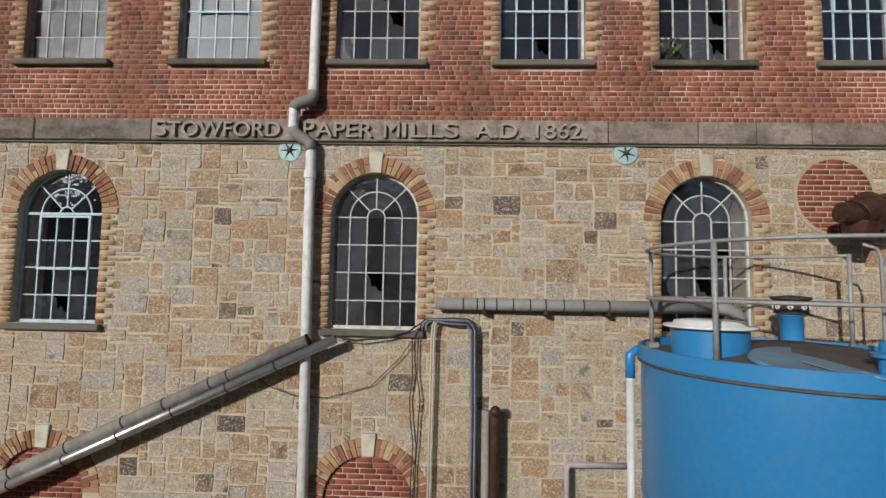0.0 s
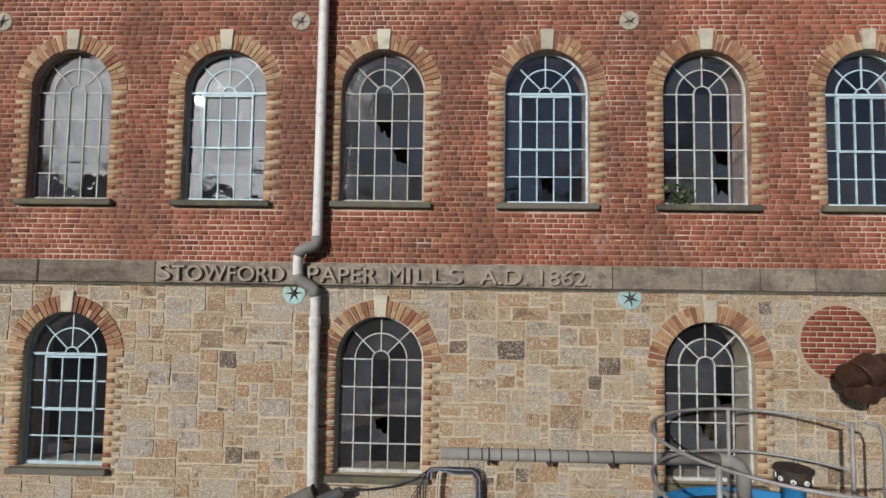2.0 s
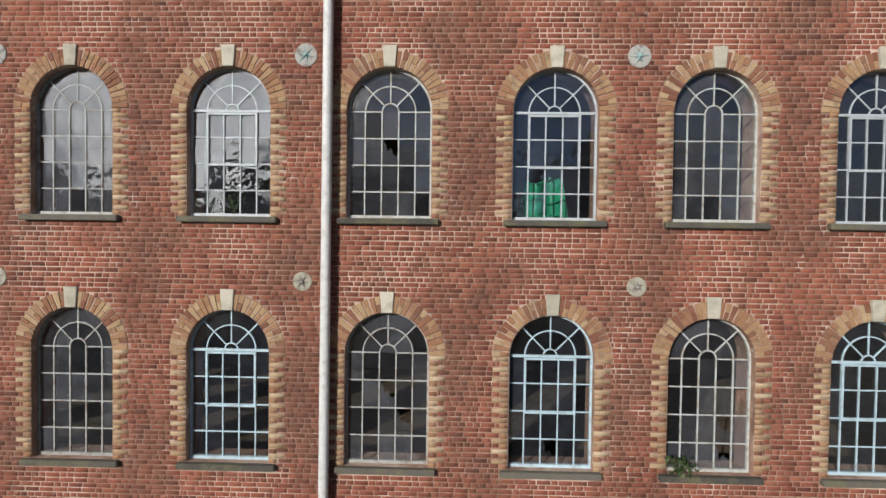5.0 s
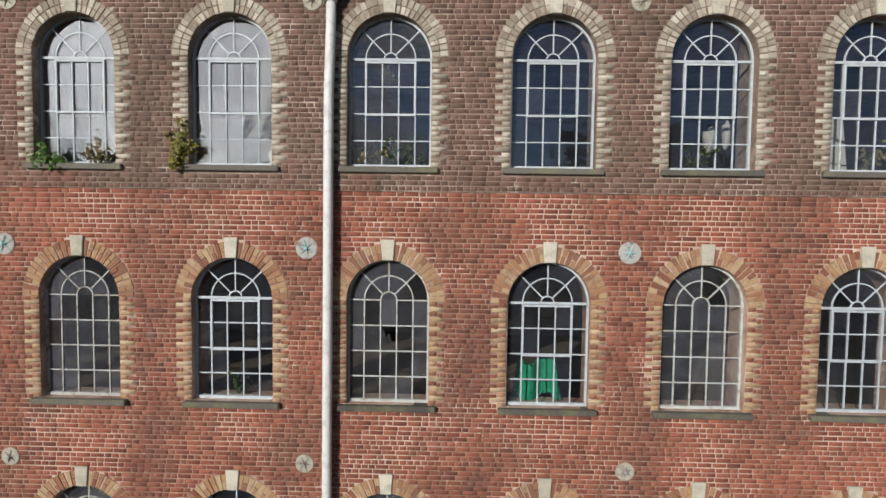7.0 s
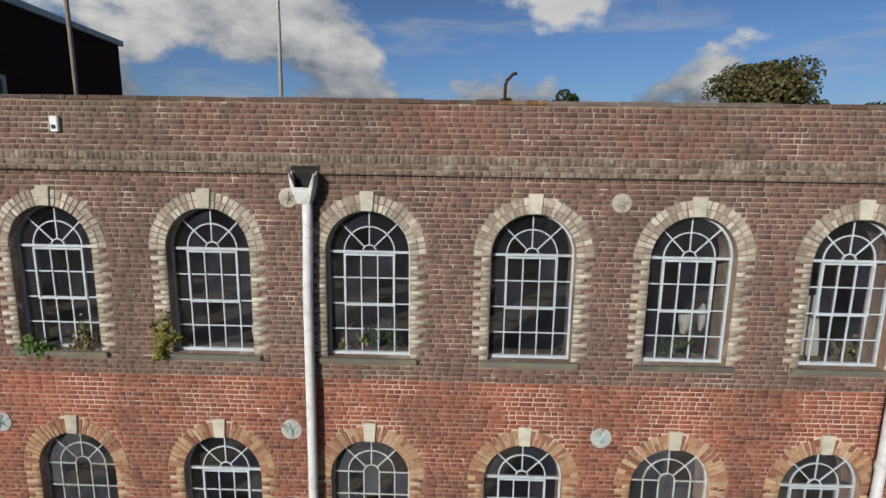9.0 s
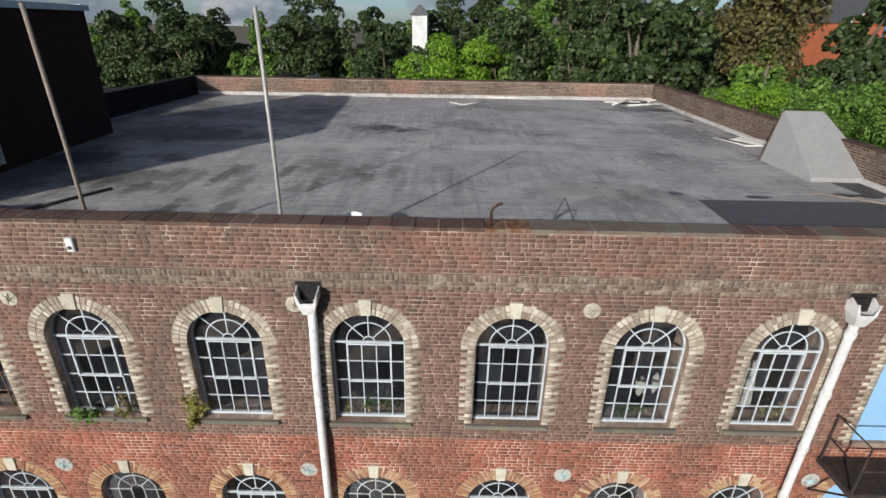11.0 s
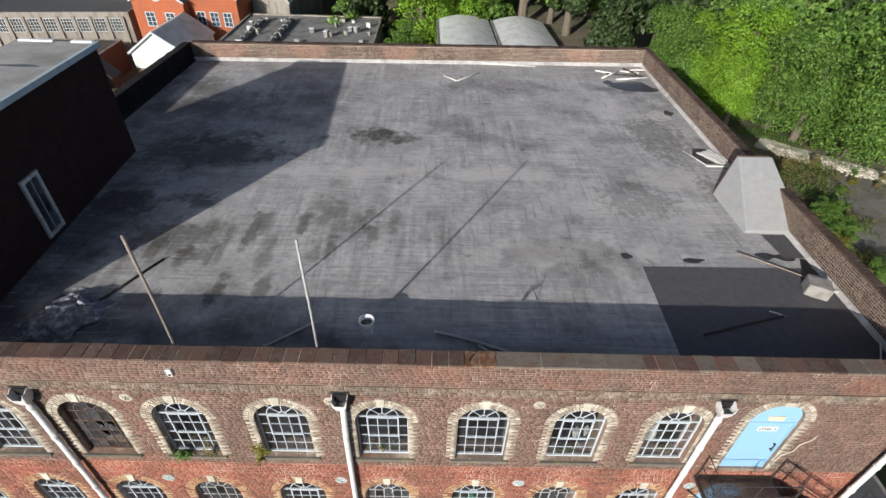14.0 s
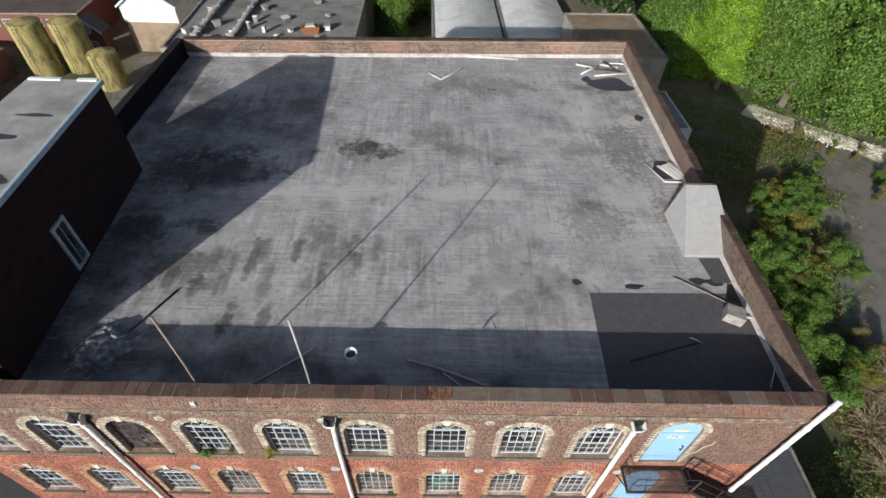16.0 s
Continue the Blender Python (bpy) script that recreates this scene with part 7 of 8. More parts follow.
stick("stick", (2.61, 22.0, R0 + 0.06), (5.62, 21.75, R0 + 0.06), 0.06, M["wood_pale"], "long white board lying below the far parapet")
for i, (a, b) in enumerate((((8.9, 21.35), (10.2, 20.75)), ((9.4, 20.9), (11.3, 20.5)), ((10.3, 21.4), (11.2, 20.9)), ((9.7, 20.0), (11.6, 20.2)), ((10.6, 21.8), (10.9, 20.6)), ((10.9, 21.6), (11.6, 21.2)), ((9.0, 20.2), (9.9, 20.7)))):
    stick("board", (*a, R0 + 0.05), (*b, R0 + 0.06 + 0.03 * i), 0.05, (M["wood_pale"], M["wood_dark"], M["wood_grey"])[i % 3], "loose board in a heap by the parapet", "board")
rg = random.Random(61)
for i in range(5):
    bm = bmesh.new()
    box(bm, -0.06 - 0.03 * (i % 3), 0.06 + 0.03 * (i % 3), -0.55, 0.55, 0, 0.022)
    bevelled(bm, 0.005)
    o = to_object("board", bm, (M["wood_pale"], M["wood_pale"], M["wood_grey"])[i % 3])
    o.matrix_world = pose(11.05 + 0.11 * i, 11.25 + rg.uniform(-0.12, 0.12), R0 + 0.03 + 0.024 * i, 0, rg.uniform(-3, 3), 22 + rg.uniform(-14, 14))
    tagged(o, "white painted board lying beside the parapet", "board", "white boards by the parapet")
stick("stick", (10.25, 11.9, R0 + 0.03), (10.75, 10.55, R0 + 0.04), 0.02, M["wood_grey"], "thin grey lath lying on the roof")
stick("stick", (10.7, 10.6, R0 + 0.03), (11.75, 10.55, R0 + 0.05), 0.035, M["wood_pale"], "pale batten lying below the boards")
flat_patch("felt_patch", [(10.45, 11.35), (10.8, 10.8), (11.3, 10.9), (11.55, 11.9), (11.1, 12.15), (10.75, 12.1)], M["felt_wet"], "black tarred patch beside the boards", "roof patch", 0.016)
flat_patch("felt_patch", [(9.75, 15.4), (10.3, 14.75), (10.95, 15.0), (11.05, 16.1), (10.7, 16.3)], M["fillet"], "pale exposed patch where the felt has peeled", "roof patch", 0.006)
# bent wire stand
bm = bmesh.new()
tube(bm, [(2.55, 2.9, R0), (2.78, 3.05, R0 + 0.42), (2.98, 2.94, R0)], 0.012, 6)
tagged(to_object("bent_wire", bm, M["iron"], True), "bent iron wire standing on the roof", "wire")


M["bucket_white"] = paint("bucket_white", (0.85, 0.86, 0.86), (0.7, 0.7, 0.68), 0.4, amt=0.2)


def bucket(x, y):
    e = thing("bucket", (x, y, R0))
    bm = bmesh.new()
    lathe(bm, [(0.01, 0.0), (0.13, 0.0), (0.172, 0.44), (0.19, 0.445), (0.19, 0.475), (0.165, 0.47), (0.122, 0.03), (0.01, 0.03)], 28)
    part("body", bm, M["bucket_white"], e, smooth=False)
    bm = bmesh.new()
    lathe(bm, [(0.01, 0.34), (0.152, 0.34)], 20)
    part("contents", bm, M["felt_wet"], e, "dark rainwater in the bucket")
    bm = bmesh.new()
    tube(bm, [(0.18 * math.cos(a), -0.18 * math.sin(a) * 0.9, 0.43 - 0.16 * math.sin(a)) for a in np.linspace(0, math.pi, 12)], 0.005, 5)
    part("handle", bm, M["galv"], e, "wire handle")
    return tagged(e, "white plastic bucket standing on the roof", "bucket")


bucket(-1.4, 1.62)
# sloping sheet-covered hatch over the right parapet
M["hatch_sheet"] = mat("hatch_sheet", [(0.2, (0.26, 0.26, 0.258)), (0.8, (0.35, 0.35, 0.348))], 0.55, grain=4, stain=1.5, stain_col=(0.32, 0.32, 0.29), stain_amt=0.5, bump=0.1)
hatch = thing("roof_hatch", (10.1, 6.2, R0))
tagged(hatch, "pale grey wedge-shaped hatch housing over the parapet", "roof hatch")
bm = bmesh.new()
side = [(0.0, 0.0), (2.38, 0.0), (2.38, 1.5), (2.3, 1.54), (0.0, 0.12)]
for x0, x1 in ((0.0, 1.9),):
    va = [bm.verts.new((x0 + 0.2 * z, y, z)) for y, z in side]
    vb = [bm.verts.new((x1 + 0.02 * y - 0.34 * max(0, z - 0.1), y, z)) for y, z in side]
    bm.faces.new(va)
    bm.faces.new(vb[::-1])
    for i in range(5):
        bm.faces.new((va[i], vb[i], vb[(i + 1) % 5], va[(i + 1) % 5]))
bevelled(bm, 0.03, 2)
part("housing", bm, M["hatch_sheet"], hatch)
bm = bmesh.new()
prism(bm, [(0.0, 0.0), (1.9, 0.0), (1.42, 1.53), (0.3, 1.53)], 2.385, 2.42)
part("back_board", bm, M["coping_brown"], hatch, "dark red back board")
# pale block
M["block_grey"] = mat("block_grey", [(0.2, (0.24, 0.225, 0.21)), (0.8, (0.36, 0.34, 0.31))], 0.9, grain=8, stain=4, stain_col=(0.15, 0.13, 0.11), stain_amt=0.6)
bm = bmesh.new()
box(bm, -0.30, 0.30, -0.26, 0.26, 0, 0.38)
bevelled(bm, 0.02)
o = to_object("concrete_block", bm, M["block_grey"])
o.matrix_world = pose(10.75, 3.45, R0 + 0.01, 0, 4, -24)
tagged(o, "pale weathered block lying on the roof felt", "block")
# crumpled polythene heap
M["polythene"] = mat("polythene", [(0.3, (0.10, 0.10, 0.115)), (0.5, (0.17, 0.175, 0.19)), (0.66, (0.45, 0.46, 0.49))], 0.22, grain=5, bump=0.9, bump_scale=7)
bm = bmesh.new()
bmesh.ops.create_grid(bm, x_segments=22, y_segments=22, size=0.95)
for v in bm.verts:
    h_ = noise.noise(v.co * 3.0) * 0.22 + noise.noise(v.co * 7.0) * 0.1
    edge = max(0, 1 - (v.co.length / 1.05) ** 2)
    v.co = Vector((v.co.x * 0.8 + noise.noise(v.co * 2 + Vector((5, 0, 0))) * 0.25, v.co.y * 0.95 + noise.noise(v.co * 2 + Vector((0, 7, 0))) * 0.25, 0.012 + edge * (0.16 + 1.5 * abs(h_))))
o = to_object("polythene_sheet", bm, M["polythene"])
o.matrix_world = pose(-8.95, 1.95, R0, 0, 0, -25)
tagged(o, "crumpled dark polythene sheet heaped on the roof", "plastic sheet")
stick("stick", (-9.6, 1.1, R0 + 0.03), (-9.0, 1.8, R0 + 0.05), 0.03, M["wood_grey"], "grey stick poking from the polythene heap")

# penthouse window, a framed opening low in the dark wall
pw = thing("window_penthouse", (-11.0, 5.25, 18.6), 0)
pw.matrix_world = pose(-10.98, 5.2, 18.62, 0, 0, 93.6)
for a, b, c, d in ((-0.38, 0.38, 0, 0.11), (-0.38, 0.38, 1.74, 1.85), (-0.38, -0.27, 0.11, 1.74), (0.27, 0.38, 0.11, 1.74)):
    bm = bmesh.new()
    box(bm, a, b, -0.05, 0.03, c, d)
    part("window_frame", bm, M["paint_grey"], pw)
bm = bmesh.new()
box(bm, -0.02, 0.02, -0.03, 0.03, 0.11, 1.74)
part("mullion", bm, M["pipe_grey"], pw)
for z0, z1 in ((0.11, 0.6), (0.62, 1.15), (1.17, 1.74)):
    for x0, x1 in ((-0.27, -0.02), (0.02, 0.27)):
        bm = bmesh.new()
        box(bm, x0, x1, 0.0, 0.006, z0, z1)
        part("pane", bm, M["glass_dusty"], pw)
tagged(pw, "narrow grey framed window low in the dark cladding", "window", kind="structure")
for pts in (blob(-12.3, 8.3, 0.55, 0.1, 71), blob(-12.9, 7.0, 0.75, 0.16, 72), blob(-12.2, 4.9, 0.9, 0.45, 73), blob(-13.2, 5.6, 0.5, 0.3, 74), blob(-11.6, 3.2, 0.5, 0.5, 75)):
    bm = bmesh.new()
    upright(bm, pts, 22.401, 22.408)
    part("roof_stain", bm, M["felt_wet"], pent, "dark peeled patch")
for x0, x1 in ((-13.85, -12.7), (-12.1, -11.4)):
    bm = bmesh.new()
    box(bm, x0, x1, 10.62, 10.78, 22.40, 22.46)
    part("edge_strip", bm, M["lid_white"], pent, "white edge strip")


# ---- yard, neighbouring buildings ----
M["asphalt"] = mat("asphalt", [(0.2, (0.055, 0.055, 0.055)), (0.8, (0.095, 0.09, 0.088))], 0.85, grain=1.5, stain=0.3, stain_col=(0.12, 0.11, 0.09), stain_amt=0.6, bump=0.4, bump_scale=20)
M["tarmac_old"] = mat("tarmac_old", [(0.2, (0.13, 0.12, 0.11)), (0.8, (0.21, 0.195, 0.18))], 0.9, grain=1.2, stain=0.4, stain_col=(0.10, 0.095, 0.06), stain_amt=0.7, bump=0.4, bump_scale=20)
M["gravel"] = mat("gravel", [(0.2, (0.40, 0.355, 0.28)), (0.8, (0.68, 0.63, 0.54))], 0.95, grain=5, stain=0.9, stain_col=(0.16, 0.17, 0.09), stain_amt=0.7, bump=0.6, bump_scale=9)
M["brick_orange"] = mat("brick_orange", [(0.2, (0.30, 0.08, 0.035)), (0.8, (0.42, 0.13, 0.06))], 0.9, grain=2, stain=0.5, stain_col=(0.2, 0.09, 0.06), stain_amt=0.4)
M["brick_old"] = mat("brick_old", [(0.2, (0.12, 0.055, 0.04)), (0.8, (0.21, 0.09, 0.065))], 0.9, grain=3, stain=0.6, stain_col=(0.14, 0.08, 0.06), stain_amt=0.5)
M["slate"] = mat("slate", [(0.2, (0.055, 0.06, 0.068)), (0.8, (0.11, 0.115, 0.125))], 0.6, grain=2, stain=0.5, stain_col=(0.1, 0.09, 0.07), stain_amt=0.5, squash=(1, 6, 1))
M["concrete"] = mat("concrete", [(0.2, (0.23, 0.205, 0.175)), (0.8, (0.34, 0.305, 0.265))], 0.9, grain=1, stain=0.4, stain_col=(0.15, 0.13, 0.11), stain_amt=0.7, squash=(3, 3, 0.6))
M["sheet_white"] = mat("sheet_white", [(0.2, (0.52, 0.54, 0.53)), (0.8, (0.68, 0.69, 0.68))], 0.5, grain=1, stain=0.6, stain_col=(0.4, 0.39, 0.35), stain_amt=0.5)
M["roof_grey"] = mat("roof_grey", [(0.2, (0.16, 0.16, 0.155)), (0.8, (0.27, 0.265, 0.25))], 0.85, grain=1, stain=0.4, stain_col=(0.1, 0.095, 0.085), stain_amt=0.6)
M["roof_brown"] = mat("roof_brown", [(0.2, (0.2, 0.15, 0.10)), (0.8, (0.31, 0.24, 0.17))], 0.9, grain=1, stain=0.4, stain_col=(0.12, 0.11, 0.07), stain_amt=0.6)
M["roof_umber"] = mat("roof_umber", [(0.2, (0.075, 0.058, 0.048)), (0.8, (0.13, 0.10, 0.085))], 0.9, grain=1, stain=0.4, stain_col=(0.06, 0.055, 0.045), stain_amt=0.6)
M["silo_yellow"] = mat("silo_yellow", [(0.2, (0.25, 0.21, 0.075)), (0.8, (0.38, 0.33, 0.13))], 0.6, grain=2, stain=1.1, stain_col=(0.10, 0.085, 0.045), stain_amt=0.8, squash=(2, 2, 0.5))
M["pane_far"] = mat("pane_far", [(0.2, (0.03, 0.035, 0.04)), (0.8, (0.07, 0.08, 0.09))], 0.12, grain=2, bump=0, spec=0.6)


def far_window(parent, x, y, z, w, h, rot=0.0, bars=(2, 3), mat_frame="paint_white"):
    """A window on a neighbouring wall that looks along -y, turned by rot."""
    bm = bmesh.new()
    t = 0.09
    for a, b, c, d in ((-w / 2, w / 2, 0, t), (-w / 2, w / 2, h - t, h), (-w / 2, -w / 2 + t, t, h - t), (w / 2 - t, w / 2, t, h - t)):
        box(bm, a, b, -0.06, 0.05, c, d)
    win = part("window", bm, M[mat_frame], parent)
    win.matrix_basis = pose(x, y, z, 0, 0, rot)
    for i in range(1, bars[0]):
        xx = -w / 2 + w * i / bars[0]
        bm = bmesh.new()
        box(bm, xx - 0.03, xx + 0.03, -0.04, 0.04, t, h - t)
        part("glazing_bar", bm, M[mat_frame], win)
    for i in range(1, bars[1]):
        zz = h * i / bars[1]
        bm = bmesh.new()
        box(bm, -w / 2 + t, w / 2 - t, -0.035, 0.035, zz - 0.03, zz + 0.03)
        part("glazing_bar", bm, M[mat_frame], win)
    bm = bmesh.new()
    box(bm, -w / 2 + t, w / 2 - t, 0.0, 0.01, t, h - t)
    part("pane", bm, M["pane_far"], win)
    return win


def gable_house(nm, x0, x1, y0, y1, z0, eave, ridge, wall, roof, label, round_window=None, rot=0.0, wins=(), corrug=0.0, lights=0):
    cx = (x0 + x1) / 2
    e = thing(nm, (cx, y0, z0), rot)
    hw, ln = (x1 - x0) / 2, y1 - y0
    he, hr = eave - z0, ridge - z0
    bm = bmesh.new()
    prism(bm, [(-hw, 0), (hw, 0), (hw, he), (0, hr), (-hw, he)], 0, ln)
    part("wall", bm, M[wall], e)
    sl = math.hypot(hw, hr - he)
    for s in (-1, 1):
        bm = bmesh.new()
        o = 0.35
        ux, uz = hw / sl, (hr - he) / sl
        p0 = Vector((0, hr + 0.06))
        p1 = Vector((s * (hw + o * ux), he + 0.06 - o * uz))
        prism(bm, [(p0.x, p0.y), (p1.x, p1.y), (p1.x, p1.y + 0.12), (p0.x, p0.y + 0.12)], -0.25, ln + 0.25)
        rf = part("roof", bm, M[roof], e)
        if corrug:
            n = int(ln / corrug)
            for k in range(n):
                bm = bmesh.new()
                yy = -0.2 + k * corrug
                prism(bm, [(p0.x, p0.y + 0.12), (p1.x, p1.y + 0.12), (p1.x, p1.y + 0.17), (p0.x, p0.y + 0.17)], yy, yy + 0.08)
                part("roof_rib", bm, M[roof], rf)
        for k in range(lights):
            q0, q1 = p0.lerp(p1, 0.2), p0.lerp(p1, 0.75)
            yy = ln * (k + 0.5) / lights
            bm = bmesh.new()
            prism(bm, [(q0.x, q0.y + 0.12), (q1.x, q1.y + 0.12), (q1.x, q1.y + 0.2), (q0.x, q0.y + 0.2)], yy - 0.5, yy + 0.5)
            part("rooflight", bm, M["pane_far"], rf, "dull glazed rooflight")
        bm = bmesh.new()
        prism(bm, [(p0.x, p0.y - 0.12), (p1.x, p1.y - 0.12), (p1.x, p1.y + 0.14), (p0.x, p0.y + 0.14)], -0.32, -0.25)
        part("bargeboard", bm, M["paint_white"], e, "white bargeboard")
    if round_window:
        zc, r = round_window
        bm = bmesh.new()
        ring(bm, 0, zc - z0, r - 0.12, r, 0, 360, 20, -0.08, 0.02)
        for a in range(0, 180, 45):
            ca, sa = math.cos(radians(a)) * (r - 0.1), math.sin(radians(a)) * (r - 0.1)
            bar(bm, -ca, zc - z0 - sa, ca, zc - z0 + sa, 0.07, -0.06, -0.01)
        w = part("window", bm, M["paint_blue"], e, "round window with radiating bars")
        bm = bmesh.new()
        prism(bm, arc(0, zc - z0, r - 0.1, 0, 350, 20), -0.012, -0.004)
        part("pane", bm, M["pane_far"], w)
    for wx, wz, ww, wh in wins:
        far_window(e, wx, -0.02, wz, ww, wh, mat_frame="paint_blue")
    return tagged(e, label, "building")


gable_house("brick_workshop", -44.6, -37.0, 72, 100, 0, 9.9, 12.1, "brick_orange", "slate", "orange brick gabled workshop with a round window", (10.7, 0.85), -4, [(-1.5, 6.4, 1.4, 2.0), (1.5, 6.4, 1.4, 2.0)], lights=4)
gable_house("brick_workshop", -37.0, -29.6, 73, 100, 0, 10.3, 12.7, "brick_orange", "slate", "orange brick gabled workshop with slate roof", (11.2, 0.85), -4, [(-2.0, 6.4, 1.3, 2.0), (0.0, 6.4, 1.3, 2.0), (2.0, 6.4, 1.3, 2.0)], lights=4)
gable_house("grey_shed", -29.0, -23.2, 77.5, 96, 0, 9.2, 12.9, "concrete", "sheet_white", "grey gabled shed with pale sheet roof", None, -4)
gable_house("white_shed", -40.4, -33.3, 61.0, 71.0, 4.0, 6.1, 8.6, "sheet_white", "sheet_white", "white sheet-clad shed raised above the lane", None, 0, corrug=0.45)
gable_house("brick_porch", -47.0, -43.2, 59.6, 61.3, 0, 3.3, 4.8, "brick_old", "slate", "small dull brick gabled porch with a round window", (3.5, 0.7), -6, [(0.4, 0.6, 1.0, 1.3)])


def flat_building(nm, x0, x1, y0, y1, z0, z1, wall, roof, label, rot=0.0, parapet=0.25):
    e = thing(nm, ((x0 + x1) / 2, (y0 + y1) / 2, z0), rot)
    a, b, h = (x1 - x0) / 2, (y1 - y0) / 2, z1 - z0
    bm = bmesh.new()
    box(bm, -a, a, -b, b, 0, h)
    part("wall", bm, M[wall], e)
    bm = bmesh.new()
    box(bm, -a + 0.25, a - 0.25, -b + 0.25, b - 0.25, h, h + 0.06)
    part("roof", bm, M[roof], e)
    if parapet:
        bm = bmesh.new()
        for p, q, r, s in ((-a - 0.05, a + 0.05, -b - 0.05, -b + 0.22), (-a - 0.05, a + 0.05, b - 0.22, b + 0.05), (-a - 0.05, -a + 0.22, -b + 0.22, b - 0.22), (a - 0.22, a + 0.05, -b + 0.22, b - 0.22)):
            box(bm, p, q, r, s, h, h + parapet)
        part("kerb", bm, M["concrete"], e)
    return tagged(e, label, "building")


flat_building("dark_roofed_store", -78, -53, 40, 55, 0, 3.2, "brick_old", "asphalt", "low store with flat black roof beside the silos", -5, 0.1)
lb = flat_building("long_workshop", -88.6, -48.6, 73.5, 85.5, 0, 7.0, "concrete", "slate", "long pale concrete workshop with a row of windows", 8)
for i in range(16):
    far_window(lb, -17.4 + 2.35 * i, -6.03, 4.4, 1.75, 2.0, 0, (4, 4), "paint_pale")
for i in range(17):
    bm = bmesh.new()
    box(bm, -18.75 + 2.35 * i, -18.4 + 2.35 * i, -6.25, -6.0, 0, 6.6)
    part("pier", bm, M["concrete"], lb)
flat_building("low_workshop", -78, -49, 88, 104, 0, 8.8, "concrete", "slate", "pale low workshop behind the lane", -8)
ra = flat_building("red_annex", -62.0, -47.4, 61.8, 71.5, 0, 4.3, "brick_old", "roof_umber", "low red brick annex with a flat dark brown roof", 3, 0.12)
for i in range(7):
    far_window(ra, -5.8 + 1.9 * i, -4.88, 2.7, 1.3, 1.0, 0, (3, 2), "paint_pale")
flat_building("lane_store", -40.3, -33.4, 61.1, 71.0, 0, 3.99, "roof_brown", "roof_grey", "low brown rendered store under the white shed", 0, 0.0)
wk = flat_building("flat_workshop", -28.5, -8.5, 45.5, 75.5, 0, 7.6, "concrete", "roof_grey", "flat grey roofed workshop cluttered with vents", 1)
rg = random.Random(21)
for i in range(44):
    e = thing("roof_vent", (-27.5 + rg.uniform(0, 18), 47.2 + rg.uniform(0, 26), 7.66), rg.uniform(0, 90))
    w_, d_, h_ = rg.uniform(0.25, 0.8), rg.uniform(0.25, 0.9), rg.uniform(0.2, 0.8)
    bm = bmesh.new()
    box(bm, -w_ / 2, w_ / 2, -d_ / 2, d_ / 2, 0, h_)
    bevelled(bm, 0.03)
    part("base", bm, M[("concrete", "sheet_white", "roof_grey")[i % 3]], e)
    bm = bmesh.new()
    box(bm, -w_ * 0.6, w_ * 0.6, -d_ * 0.6, d_ * 0.6, h_, h_ + 0.08)
    bevelled(bm, 0.02)
    part("cowl", bm, M[("galv", "concrete", "sheet_white")[i % 3]], e)
    tagged(e, "small boxy vent on the flat workshop roof", "roof vent", "vents on the workshop roof")
for i, x in enumerate((-25.6, -21.6)):
    e = thing("roof_duct", (x, 56, 7.66))
    bm = bmesh.new()
    tube(bm, [(0, -8, 0.35), (0, 16, 0.35)], 0.28, 10)
    part("duct", bm, M["galv"], e, smooth=True)
    for k in range(13):
        bm = bmesh.new()
        box(bm, -0.35, 0.35, -8 + 2 * k - 0.06, -8 + 2 * k + 0.06, 0, 0.66)
        part("duct_stand", bm, M["roof_grey"], e)
    tagged(e, "grey duct running along the workshop roof", "duct")
e = thing("orange_skip", (-13.4, 50.5, 7.66), 8)
bm = bmesh.new()
prism(bm, [(-0.8, 0), (0.8, 0), (1.0, 0.7), (-1.0, 0.7)], -0.5, 0.5)
part("body", bm, M["rust_orange"], e)
bm = bmesh.new()
prism(bm, [(-0.6, 0.7), (0.6, 0.7), (0.4, 0.95), (-0.5, 0.9)], -0.35, 0.35)
part("load", bm, M["paper"], e, "pale rubble")
tagged(e, "small orange bin of pale rubble on the roof", "bin")

for x0, x1, lab in ((0.4, 8.1, "pale sheet roofed shed behind the mill"), (8.5, 16.2, "pale sheet roofed shed with a gutter beside it")):
    e = thing("roof_shed", (x0, 47.5, 2), 1.5)
    w_ = x1 - x0
    bm = bmesh.new()
    box(bm, 0, w_, 0, 25.5, 0, 6.3)
    part("wall", bm, M["concrete"], e)
    bm = bmesh.new()
    n = 10
    crown = [(w_ * i / n, 6.3 + 0.75 * math.sin(math.pi * i / n)) for i in range(n + 1)]
    prism(bm, crown + [(w_, 6.25), (0, 6.25)], -0.3, 25.8)
    part("roof", bm, M["sheet_white"], e, "curved pale sheet roof", smooth=False)
    bm = bmesh.new()
    box(bm, -0.12, 0.12, -0.3, 25.8, 6.2, 6.45)
    part("gutter", bm, M["roof_grey"], e)
    tagged(e, lab, "shed")
flat_building("brown_annex", 14.3, 21.6, 37.5, 48, 5, 11.4, "concrete", "roof_brown", "low annex with flat brown roof behind the mill", 2, 0.15)
flat_building("grey_annex", 14.6, 22.0, 29.5, 36, 5, 9.2, "sheet_white", "roof_grey", "small grey roofed annex beside the mill", 2, 0.0)
flat_building("low_lean_to", 12.45, 17.2, -6.0, 3.4, 0, 9.6, "concrete", "slate", "dark slate roofed lean-to against the corner of the mill", 0, 0.0)
flat_building("west_annex", -26.0, -13.9, -6.0, 9.0, 0, 4.6, "concrete", "asphalt", "low flat roofed annex at the end of the mill", 0, 0.1)
